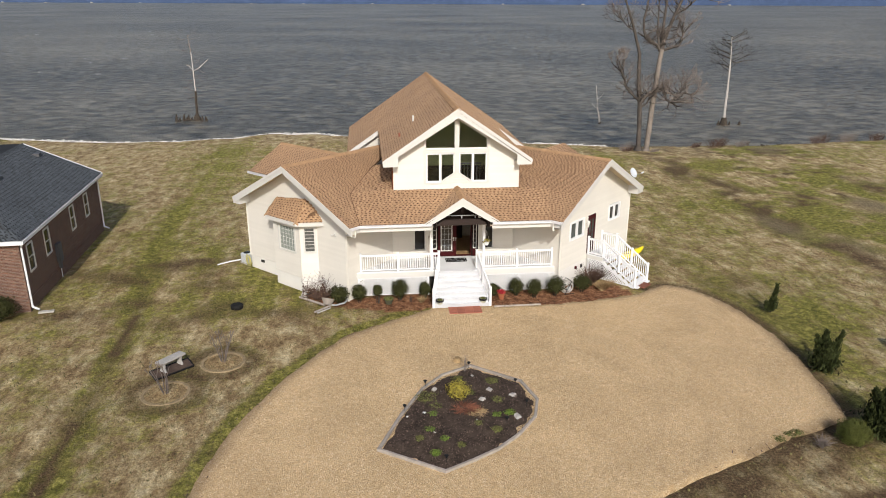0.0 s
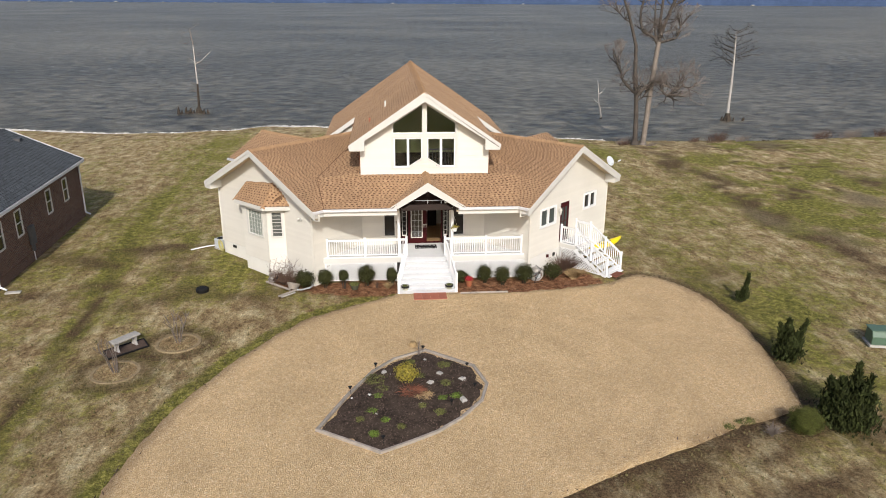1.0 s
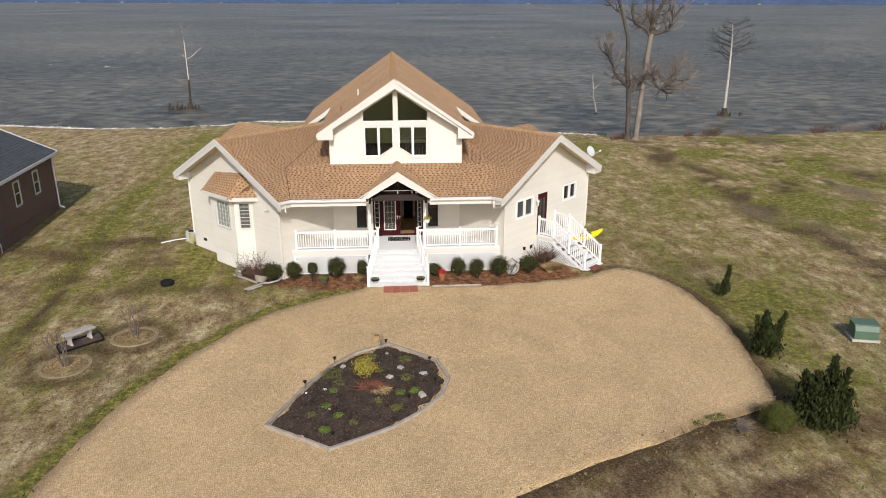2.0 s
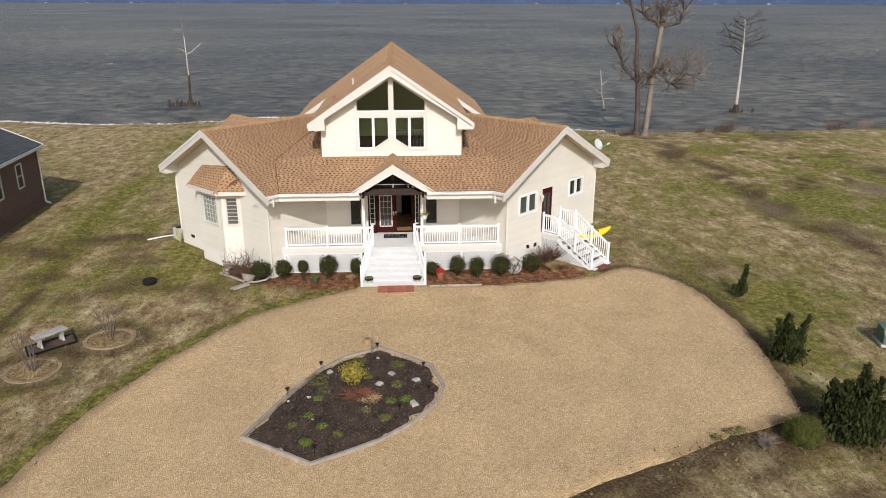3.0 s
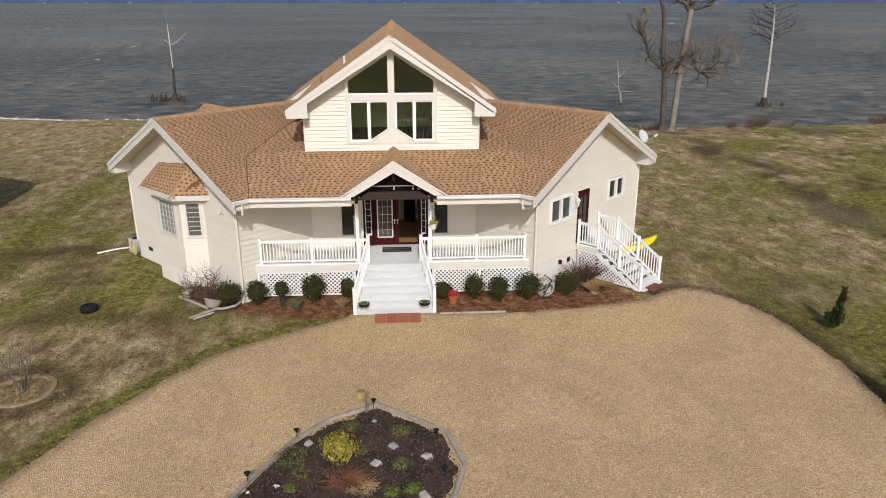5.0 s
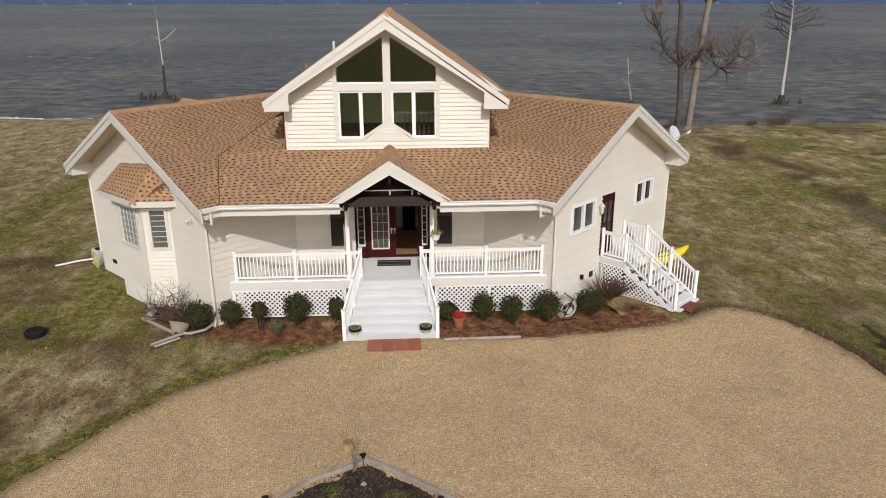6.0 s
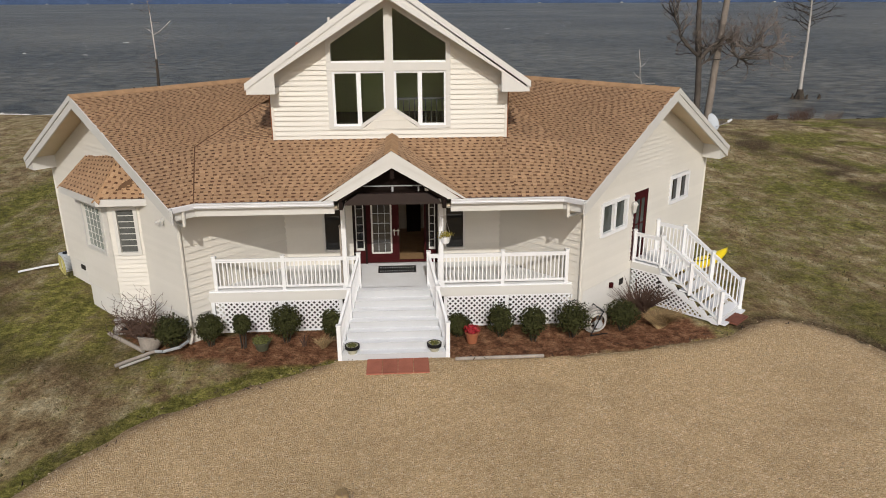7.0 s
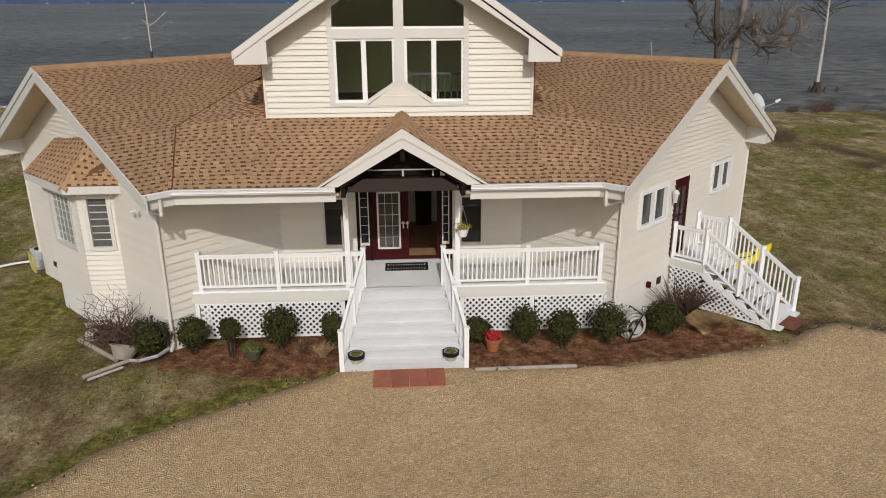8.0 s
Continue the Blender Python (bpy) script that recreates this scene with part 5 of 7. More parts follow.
def steps():
    n = 7

    def left(y):
        return -1.40 + 0.46 * y / DECK_Y

    def right(y):
        return 1.43 - 0.42 * y / DECK_Y
    st = None
    for k in range(n):
        y0, y1, z0, z1 = DECK_Y * k / n, DECK_Y * (k + 1) / n, FLOOR * k / n, FLOOR * (k + 1) / n
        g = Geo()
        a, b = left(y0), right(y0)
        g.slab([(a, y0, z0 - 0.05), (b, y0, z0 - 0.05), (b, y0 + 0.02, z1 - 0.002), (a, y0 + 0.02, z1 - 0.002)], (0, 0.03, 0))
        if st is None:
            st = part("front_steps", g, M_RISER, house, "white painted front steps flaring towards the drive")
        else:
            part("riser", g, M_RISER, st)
        g = Geo()
        g.slab([(a, y0 + 0.026, z1 - 0.03), (b, y0 + 0.026, z1 - 0.03), (right(y1), y1 + 0.03, z1 - 0.03), (left(y1), y1 + 0.03, z1 - 0.03)], (0, 0, 0.03))
        part("tread", g, M_DECK, st)
    for s in (-1, 1):
        g = Geo()
        p, q = (-1.43, -0.96) if s < 0 else (1.46, 1.04)
        g.slab([(p, 0.0, -0.05), (p, 0.0, 0.20), (q, DECK_Y, FLOOR + 0.02), (q, DECK_Y, FLOOR - 0.60), (p - s * 0.1, 0.4, -0.05)], (s * 0.03, 0, 0))
        part("stringer", g, M_RAIL, st)
        railing((p, 0.06, 0.0), (q, DECK_Y + 0.08, FLOOR), "stair_railing", posts=(0.0, 0.5, 1.0), height=0.95, post_h=1.02, pw=0.055)


steps()
# portico columns
for x in (-1.34, 1.40):
    g = Geo()
    g.box(x - 0.065, x + 0.065, 1.72 + 0.3, 1.85 + 0.3, FLOOR, 4.2)
    g.box(x - 0.09, x + 0.09, 1.70 + 0.3, 1.87 + 0.3, FLOOR, FLOOR + 0.12)
    g.box(x - 0.09, x + 0.09, 1.70 + 0.3, 1.87 + 0.3, 4.0, 4.1)
    soften(part("portico_column", g, M_RAIL, house, "slim white square portico post"), 0.008)

# ---- side landing, door and stairs on the right gable ----
def on_wall(s, o):
    """Metres along the right gable wall from its front corner, and out from it."""
    return at_r(s, 0.0, o)


def side_stairs():
    s0, s1, out, run = 2.88, 4.36, 1.02, 2.0
    a, b, c, d = on_wall(s0, 0.03), on_wall(s0, out), on_wall(s1, out), on_wall(s1, 0.03)
    z = Vector((0, 0, FLOOR))
    g = Geo()
    g.slab([a + z, b + z, c + z, d + z], (0, 0, -0.05))
    land = part("side_landing", g, M_DECK, house, "white side landing with stairs down to the drive")
    g = Geo()
    for p, q in ((a, b), (b, c), (d, c)):
        g.beam(p + z * 0.885, q + z * 0.885, 0.04, 0.20)
    part("landing_fascia", g, M_TRIM, land)
    n = 7
    for k in range(1, n):
        o0 = out + run * (n - 1 - k) / (n - 1)
        zz = Vector((0, 0, FLOOR * k / n))
        g = Geo()
        g.slab([on_wall(s0, o0) + zz, on_wall(s0, o0 + run / (n - 1) + 0.02) + zz, on_wall(s1, o0 + run / (n - 1) + 0.02) + zz, on_wall(s1, o0) + zz], (0, 0, -0.04))
        part("side_tread", g, M_RAIL, land)
    for s in (s0, s1):
        g = Geo()
        p, q = on_wall(s, out), on_wall(s, out + run)
        saw = [p + z - Vector((0, 0, 0.06))]
        for k in range(n - 1, 0, -1):
            hz = Vector((0, 0, FLOOR * k / n - 0.045))
            saw += [p.lerp(q, (n - 1 - k) / (n - 1)) + hz, p.lerp(q, (n - 1 - k + 0.55) / (n - 1)) + hz]
        saw += [q + Vector((0, 0, 0.02)), q + Vector((0, 0, -0.03)), q - (q - p) * 0.1 + Vector((0, 0, -0.03)), p + z - Vector((0, 0, 0.40))]
        g.slab(saw, on_wall(0, 0) - on_wall(0.035, 0))
        part("side_stringer", g, M_RAIL, land)
    g = Geo()
    part("landing_foot", (g.slab([on_wall(s0, out + run - 0.25), on_wall(s0, out + run + 0.2), on_wall(s1, out + run + 0.2), on_wall(s1, out + run - 0.25)], (0, 0, 0.05)), g)[1], M_RAIL, land)
    railing(a + z, b + z, posts=(0.06, 1.0))
    railing(d + z, c + z, posts=(0.06, 1.0))
    for s in (s0, s1):
        railing(on_wall(s, out) + z, on_wall(s, out + run) + Vector((0, 0, 0.02)), "stair_railing", posts=(0.5, 1.0), height=0.94, post_h=1.0)
    la, lb = on_wall(s0, 0.05), on_wall(s0, out)
    lattice(la.xy, lb.xy, 0.02, FLOOR - 0.26, house)
    lc = on_wall(s0, out + run - 0.1)
    lattice(lb.xy, lc.xy, 0.02, FLOOR - 0.32, house, tilt=(FLOOR - 0.3) / run)
    # black panel added below the landing in place of the shade there
    g = Geo()
    g.slab([on_wall(s0 + 0.3, 0.05), on_wall(s0 + 0.3, out + 0.8), on_wall(s0 + 0.3, out + 0.8) + z * 0.45, on_wall(s0 + 0.3, 0.05) + z * 0.8], on_wall(0.03, 0) - on_wall(0, 0))
    part("landing_shade_wall", g, M_BLACK, land)
    # side door
    g = Geo()

    def dbox(u0, u1, z0, z1, o0, o1, q):
        q.hexa([at_r(u0, z0, o0), at_r(u0, z0, o1), at_r(u1, z0, o1), at_r(u1, z0, o0), at_r(u0, z1, o0), at_r(u0, z1, o1), at_r(u1, z1, o1), at_r(u1, z1, o0)])
    u0, u1 = SD0, SD1
    mid = (u0 + u1) / 2
    for x0, x1, z0, z1 in ((u0, u0 + 0.07, FLOOR, 3.52), (u1 - 0.07, u1, FLOOR, 3.52), (u0 + 0.07, u1 - 0.07, 3.43, 3.52), (u0 + 0.07, u0 + 0.17, FLOOR, 3.43), (u1 - 0.17, u1 - 0.07, FLOOR, 3.43), (u0 + 0.17, u1 - 0.17, FLOOR, 1.60), (u0 + 0.17, u1 - 0.17, 3.25, 3.43), (mid - 0.04, mid + 0.04, 1.60, 3.25), (u0 + 0.17, u1 - 0.17, 2.42, 2.46)):
        dbox(x0, x1, z0, z1, -0.05, 0.025, g)
    sd = part("side_door", g, M_DOOR, house, "oxblood glazed side door")
    g = Geo()
    dbox(u0 + 0.17, u1 - 0.17, 1.60, 3.25, 0.005, 0.012, g)
    part("pane", g, M_SKYGLASS, sd)
    # coach lamp beside the door
    g = Geo()
    m = Matrix.Translation(at_r(2.60, 3.08, 0.14))
    g.lathe([(0.0, -0.16), (0.05, -0.14), (0.085, 0.10), (0.11, 0.11), (0.06, 0.19), (0.0, 0.22)], 8, m.translation)
    g.beam(at_r(2.60, 3.06, 0.0), at_r(2.60, 3.06, 0.14), 0.03, 0.03)
    part("wall_lamp", g, M_TRIM, house, "white coach lamp beside the side door")


side_stairs()
# things on the walls: vents, meter box, spotlights
for at, u, z, w, h, mt, nm in ((at_l, 0.9, 0.45, 0.32, 0.16, M_BLACK, "foundation_vent"), (at_l, 2.55, 0.45, 0.32, 0.16, M_BLACK, "foundation_vent"), (at_r, 2.24, 0.62, 0.22, 0.2, M_BLACK, "foundation_vent")):
    g = Geo()
    g.hexa([at(u, z, 0), at(u, z, 0.02), at(u + w, z, 0.02), at(u + w, z, 0), at(u, z + h, 0), at(u, z + h, 0.02), at(u + w, z + h, 0.02), at(u + w, z + h, 0)])
    part(nm, g, mt, house)
g = Geo()
g.lathe([(0, 0), (0.07, 0.0), (0.07, 0.14), (0, 0.16)], 10, at_r(1.66, 0.74, 0.07))
part("hose_tap_cover", g, M_DOOR, house, "small dark red tap cover")
g = Geo()
for o in (-0.06, 0.06):
    p = at_l(LLEN - 0.75 + o, 3.42, 0.1)
    g.tube(p, p + Vector((-0.05 + o, -0.07, -0.04)), 0.035, 0.045, 8)
g.tube(at_l(LLEN - 0.75, 3.44, 0.0), at_l(LLEN - 0.75, 3.44, 0.1), 0.05, 0.05, 8)
part("spotlight", g, M_TRIM, house, "twin floodlight under the eave")
# roof vent pipe
g = Geo()
g.tube((-1.9, 7.0, 8.1), (-1.9, 7.0, 8.62), 0.05, 0.05, 8)
part("vent_pipe", g, M_TRIM, house)
g = Geo()
for x in (-2.75,):
    g.tube(up(x, 5.5), (x, 5.5, up(x, 5.5)[2] + 0.22), 0.05, 0.05, 8)
part("vent_pipe", g, M_TERRA, house)

# ---- the brick house next door ----
def brick_house():
    nb = thing("brick_house", "red-brown brick house with dark shingle roof", "house")
    x1, x0, y0, y1, ez = -21.4, -40.0, 1.7, 15.6, 3.75
    holes = [(y - y0 - 0.42, y - y0 + 0.42, 1.75, 3.2) for y in (2.95, 5.4, 9.85, 12.7)]
    n = y1 - y0
    w, at = wall("side_wall", (x1, y0), (x1, y1), [(0, -0.3), (n, -0.3), (n, ez), (0, ez)], holes, boards=False, mat_back=M_BRICK, parent=nb, thick=0.25)
    for h in holes:
        frame_window(at, *h, fw=0.07, grid=(1, 2, 0.03), parent=nb, out=0.03)
    wall("front_wall", (x0, y0), (x1 - 0.25, y0), [(0, -0.3), (x1 - x0 - 0.25, -0.3), (x1 - x0 - 0.25, ez), (0, ez)], boards=False, mat_back=M_BRICK, parent=nb, thick=0.25)
    wall("back_wall", (x1 - 0.25, y1), (x0, y1), [(0, -0.3), (x1 - x0 - 0.25, -0.3), (x1 - x0 - 0.25, ez), (0, ez)], boards=False, mat_back=M_BRICK, parent=nb, thick=0.25)
    # water table course
    g = Geo()
    g.box(x1, x1 + 0.04, y0, y1, 0.55, 0.62)
    part("brick_ledge", g, M_BRICK, nb)
    ex, fy, by = x1 + 0.30, y0 - 0.30, y1 + 0.30
    rx, rz, hy = -25.6, 5.85, 6.2
    e = ez + 0.03
    quads = [((ex, fy, e), (ex, by, e), (rx, by, rz), (rx, hy, rz)), ((x0, fy, e), (ex, fy, e), (rx, hy, rz), (x0, hy, rz))]
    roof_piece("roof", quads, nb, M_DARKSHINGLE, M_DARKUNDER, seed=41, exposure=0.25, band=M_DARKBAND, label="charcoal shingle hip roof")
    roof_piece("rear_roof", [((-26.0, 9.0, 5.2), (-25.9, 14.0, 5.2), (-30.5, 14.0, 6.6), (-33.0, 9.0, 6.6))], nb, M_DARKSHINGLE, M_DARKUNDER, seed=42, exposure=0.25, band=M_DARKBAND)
    g = Geo()
    g.slab([(rx, by, rz), (rx, hy, rz), (x0, hy, rz), (x0, by, rz)], (0, 0, -0.1))
    part("roof_deck", g, M_DARKUNDER, nb)
    g = Geo()
    g.beam((ex, fy, ez - 0.08), (ex, by, ez - 0.08), 0.12, 0.16)
    part("side_gutter", g, M_RAIL, nb, "white gutter")
    g = Geo()
    g.beam((x0, fy, ez - 0.08), (ex, fy, ez - 0.08), 0.12, 0.18)
    part("front_gutter", g, M_RAIL, nb)
    g = Geo()
    g.slab([(x0, fy, ez - 0.14), (ex, fy, ez - 0.14), (ex, by, ez - 0.14), (x0, by, ez - 0.14)], (0, 0, 0.03))
    part("soffit", g, M_RAIL, nb)
    g = Geo()
    g.slab([(x1 - 0.02, y1, ez), (rx, y1, rz - 0.12), (x0, y1, rz - 0.12), (x0, y1, ez)], (0, -0.2, 0))
    part("end_gable", g, M_BRICK, nb)
    g = Geo()
    g.beam((ex, by, e - 0.06), (rx, by, rz - 0.06), 0.06, 0.2)
    part("bargeboard", g, M_RAIL, nb)
    for y in (y0 + 0.1, y1 - 0.1):
        g = Geo()
        for p, q in (((ex, y - 0.2, ez - 0.1), (x1 + 0.07, y, ez - 0.4)), ((x1 + 0.07, y, ez - 0.4), (x1 + 0.07, y, 0.2)), ((x1 + 0.07, y, 0.2), (x1 + 0.4, y - 0.1, 0.08))):
            g.tube(p, q, 0.05, 0.05, 8)
        part("downspout", g, M_RAIL, nb)
    g = Geo()
    g.box(x1 + 0.02, x1 + 0.22, 6.2, 6.75, 0.95, 2.0)
    g.box(x1 + 0.02, x1 + 0.16, 6.35, 6.6, 0.55, 0.95)
    soften(part("meter_box", g, M_METER, nb, "grey electricity meter box"), 0.02)
    g = Geo()
    g.tube((x1 + 0.08, 6.48, 0.0), (x1 + 0.08, 6.48, 0.6), 0.025, 0.025, 8)
    part("conduit", g, M_RAIL, nb)
    for x, y, z in ((-24.4, 14.6, 5.32), (-24.4, 8.3, 5.32)):
        g = Geo()
        g.box(x - 0.2, x + 0.2, y - 0.2, y + 0.2, z - 0.05, z + 0.14)
        part("roof_vent", g, M_METER, nb)
    ridge_caps((rx, hy, rz), (rx, by, rz), 0.3, nb, M_DARKCAP)
    nb.matrix_basis = Matrix.Translation((x1, y0, 0)) @ pose(0, 0, 0, 0, 0, 4.0) @ Matrix.Translation((-x1, -y0, 0))
    g = Geo()
    g.box(-0.35, 0.35, -0.12, 0.12, 0, 0.07)
    tagged(put(part("splash_block", g, M_CONC), pose(-20.6, 1.5, 0, 0, 0, 10)), "pale concrete splash block below a downspout", "splash block")


brick_house()

# ---- plants ----


def leaf_cloud(g, rnd, centre, radii, count, size, hollow=0.55, squash=1.0, droop=0.0):
    """Many small bent leaves spread over and inside an ellipsoid."""
    c, r = Vector(centre), Vector(radii)
    for _ in range(count):
        d = Vector((rnd.gauss(0, 1), rnd.gauss(0, 1), rnd.gauss(0, 1))).normalized()
        k = hollow + (1 - hollow) * rnd.random() ** 0.5
        lump = 1 + 0.34 * noise.noise(d * 2.3 + c)
        p = c + Vector((d.x * r.x, d.y * r.y, d.z * r.z)) * k * lump
        s = size * rnd.uniform(0.6, 1.3)
        n = (d + Vector((rnd.uniform(-0.8, 0.8), rnd.uniform(-0.8, 0.8), rnd.uniform(-0.5, 0.9)))).normalized()
        a = n.orthogonal().normalized()
        a.rotate(Matrix.Rotation(rnd.uniform(0, 6.28), 3, n))
        b = n.cross(a)
        g.add([p - a * s, p - b * s * 0.5 + n * s * 0.2, p + a * s, p + b * s * 0.5 + n * s * 0.2], [(0, 1, 2, 3)])


def bush_mesh(seed, radii, count, size, mat, stems=5, stem_h=0.3):
    rnd = random.Random(seed)
    g = Geo()
    leaf_cloud(g, rnd, (0, 0, stem_h + radii[2]), radii, count, size)
    leaf_cloud(g, rnd, (0, 0, stem_h + radii[2]), [q * 0.75 for q in radii], count // 3, size * 1.4, 0.2)
    s = Geo()
    for k in range(stems):
        a = 6.28 * k / stems + rnd.uniform(-0.3, 0.3)
        s.tube((0.06 * math.cos(a), 0.06 * math.sin(a), -0.05), (radii[0] * 0.45 * math.cos(a), radii[1] * 0.45 * math.sin(a), stem_h + radii[2] * 0.8), 0.02, 0.01, 5)
    return g, s


def bush(name, label, at, seed, radii, count=1500, size=0.04, mat=None, stem_h=0.22, group="", category="shrub"):
    t = thing(name, label, category, group, at=at)
    g, s = bush_mesh(seed, radii, count, size, mat, stem_h=stem_h)
    part("foliage", g, mat or M_LEAF, t)
    part("stem", s, M_DARKBARK, t)
    return t


GB = "clipped shrubs along the porch"
for k, (x, y, r, h, st) in enumerate(((-6.15, 1.25, 0.50, 0.42, 0.12), (-5.15, 1.35, 0.38, 0.38, 0.18), (-4.20, 1.15, 0.24, 0.28, 0.42), (-3.05, 1.45, 0.45, 0.46, 0.18), (-1.75, 1.45, 0.28, 0.36, 0.2),
                                      (3.05, 1.35, 0.38, 0.42, 0.15), (3.95, 1.00, 0.38, 0.42, 0.2), (5.10, 1.15, 0.50, 0.46, 0.18), (6.65, 1.55, 0.52, 0.38, 0.15), (1.85, 1.45, 0.36, 0.28, 0.1))):
    bush("evergreen_shrub", "rounded dark evergreen shrub in the mulch bed", (x, y, -0.05), 50 + k, (r * 1.02, r * 0.95, h), 1500, 0.042, M_LEAF, st, GB)


def vine():
    t = thing("bare_shrub", "tangled leafless reddish shrub against the house wall", "shrub", at=(-7.2, 2.05, -0.05))
    rnd = random.Random(3)
    g = Geo()
    for _ in range(115):
        a = rnd.uniform(0, 6.28)
        p = Vector((0.3 * math.cos(a), 0.25 * math.sin(a), 0))
        d = Vector((math.cos(a) * 0.5, math.sin(a) * 0.4, 1.2))
        r = 0.018
        for _ in range(9):
            d = (d + Vector((rnd.uniform(-0.8, 0.8), rnd.uniform(-0.8, 0.8), rnd.uniform(-0.55, 0.35)))).normalized()
            q = p + d * 0.2
            q.x, q.y = max(-0.85, min(0.85, q.x)), max(-0.5, min(0.42, q.y))
            q.z = max(0.05, q.z)
            g.tube(p, q, r, r * 0.85, 4, False)
            p, r = q, r * 0.85
    part("branch", g, M_REDTWIG, t)


vine()


def twig_shrub(name, label, at, seed, n, h, spread, mat, r=0.01, category="shrub", base=0.08):
    t = thing(name, label, category, at=at)
    rnd = random.Random(seed)
    g = Geo()
    for _ in range(n):
        a, k = rnd.uniform(0, 6.28), rnd.random() ** 0.6
        p = Vector((base * k * math.cos(a + 1), base * k * math.sin(a + 2), 0))
        d = Vector((math.cos(a) * spread * k, math.sin(a) * spread * k, h * rnd.uniform(0.6, 1.0)))
        m = p + d * 0.5 + Vector((rnd.uniform(-0.06, 0.06), rnd.uniform(-0.06, 0.06), 0.05))
        g.tube(p, m, r, r * 0.8, 4, False)
        g.tube(m, p + d, r * 0.8, r * 0.3, 4, False)
    part("stem", g, mat, t)
    return t


twig_shrub("dry_grass_clump", "tan dried ornamental grass clump beside the side stairs", (7.95, 1.75, -0.05), 5, 620, 0.46, 0.55, M_DRYGRASS, 0.008, "grass clump", 0.25)
twig_shrub("bare_shrub", "reddish leafless twiggy shrub by the side stair lattice", (7.65, 2.75, -0.05), 6, 210, 0.95, 1.0, M_REDTWIG, 0.011, "shrub", 0.3)
twig_shrub("bare_shrub", "small straw-coloured twiggy shrub in the mulch", (-1.95, 0.95, -0.05), 7, 110, 0.34, 0.34, M_DRYGRASS, 0.008)
twig_shrub("bare_shrub", "thin reddish leafless twigs in the mulch", (-2.5, 1.1, -0.05), 8, 12, 0.5, 0.25, M_REDTWIG, 0.01)
twig_shrub("bare_shrub", "small grey leafless twiggy shrub beside the drive", (11.0, -13.2, -0.05), 9, 90, 0.4, 0.42, M_TWIG, 0.01)

# junipers and round box at the drive's edge
def juniper(at, seed, plumes, label):
    t = thing("juniper_shrub", label, "shrub", at=at)
    rnd = random.Random(seed)
    f, s = Geo(), Geo()
    for x, y, z, h, r in plumes:
        top = Vector((x * 1.6, y * 1.6, z + h))
        base = Vector((x * 0.4, y * 0.4, z))
        s.tube((x * 0.1, y * 0.1, -0.05), base.lerp(top, 0.7), 0.035, 0.012, 5)
        n = int(200 + 900 * h * r)
        for _ in range(n):
            k = rnd.random()
            p = base.lerp(top, k) + Vector((rnd.gauss(0, 1), rnd.gauss(0, 1), rnd.gauss(0, 0.5))) * r * 0.42 * (1.05 - k)
            d = Vector((rnd.uniform(-0.7, 0.7), rnd.uniform(-0.7, 0.7), 1.0)).normalized()
            L = rnd.uniform(0.10, 0.20)
            w = d.cross(Vector((rnd.uniform(-1, 1), rnd.uniform(-1, 1), 0.1))).normalized() * L * 0.24
            f.add([p - w, p + w, p + d * L + w * 0.3, p + d * L - w * 0.3], [(0, 1, 2, 3)])
    part("foliage", f, M_JUNIPER, t)
    part("trunk", s, M_DARKBARK, t)


def plumes(seed, n, spread, h, r, extra=()):
    rnd = random.Random(seed)
    out = []
    for k in range(n):
        a = 6.28 * k / n + rnd.uniform(-0.3, 0.3)
        q = spread * rnd.uniform(0.5, 1)
        out.append((q * math.cos(a), q * math.sin(a), rnd.uniform(0, 0.25), h * rnd.uniform(0.6, 1.0), r * rnd.uniform(0.8, 1.2)))
    return out + list(extra)


juniper((14.45, -7.8, -0.08), 1, plumes(1, 15, 0.25, 1.2, 0.46, [(0.45, 0.1, 0.35, 1.25, 0.3), (-0.1, 0, 0.2, 1.55, 0.5), (-0.3, 0.05, 0.2, 1.3, 0.45)]), "dark green juniper with ragged upright plumes")
juniper((14.0, -12.6, -0.08), 2, plumes(2, 18, 0.48, 1.4, 0.75, [(0.2, 0.2, 0.4, 1.7, 0.6), (0.4, 0.0, 0.3, 1.5, 0.45)]), "dense dark juniper at the edge of the gravel")
juniper((15.35, -1.95, -0.08), 3, plumes(3, 3, 0.10, 0.4, 0.2, [(0.12, 0.02, 0.1, 1.3, 0.24), (0.08, 0, 0.3, 0.9, 0.2), (-0.22, 0, 0.1, 0.4, 0.2)]), "small leaning juniper on the lawn")
bush("boxwood_dome", "clipped green boxwood dome beside the drive", (12.25, -13.0, -0.12), 77, (0.57, 0.54, 0.46), 9000, 0.024, M_BOX, 0.02)
bush("evergreen_shrub", "dark evergreen shrub against the brick house", (-22.5, 0.7, -0.05), 78, (0.95, 0.7, 0.62), 2600, 0.05, M_LEAF, 0.1)
for k, (x, y) in enumerate(((10.2, -12.4), (9.7, -12.6), (10.6, -12.3))):
    bush("groundcover_plant", "low trailing green plant at the gravel edge", (x, y, -0.1), 90 + k, (0.28, 0.2, 0.09), 240, 0.035, M_OLIVEMOSS, 0.0, "low plants at the gravel edge", "plant")

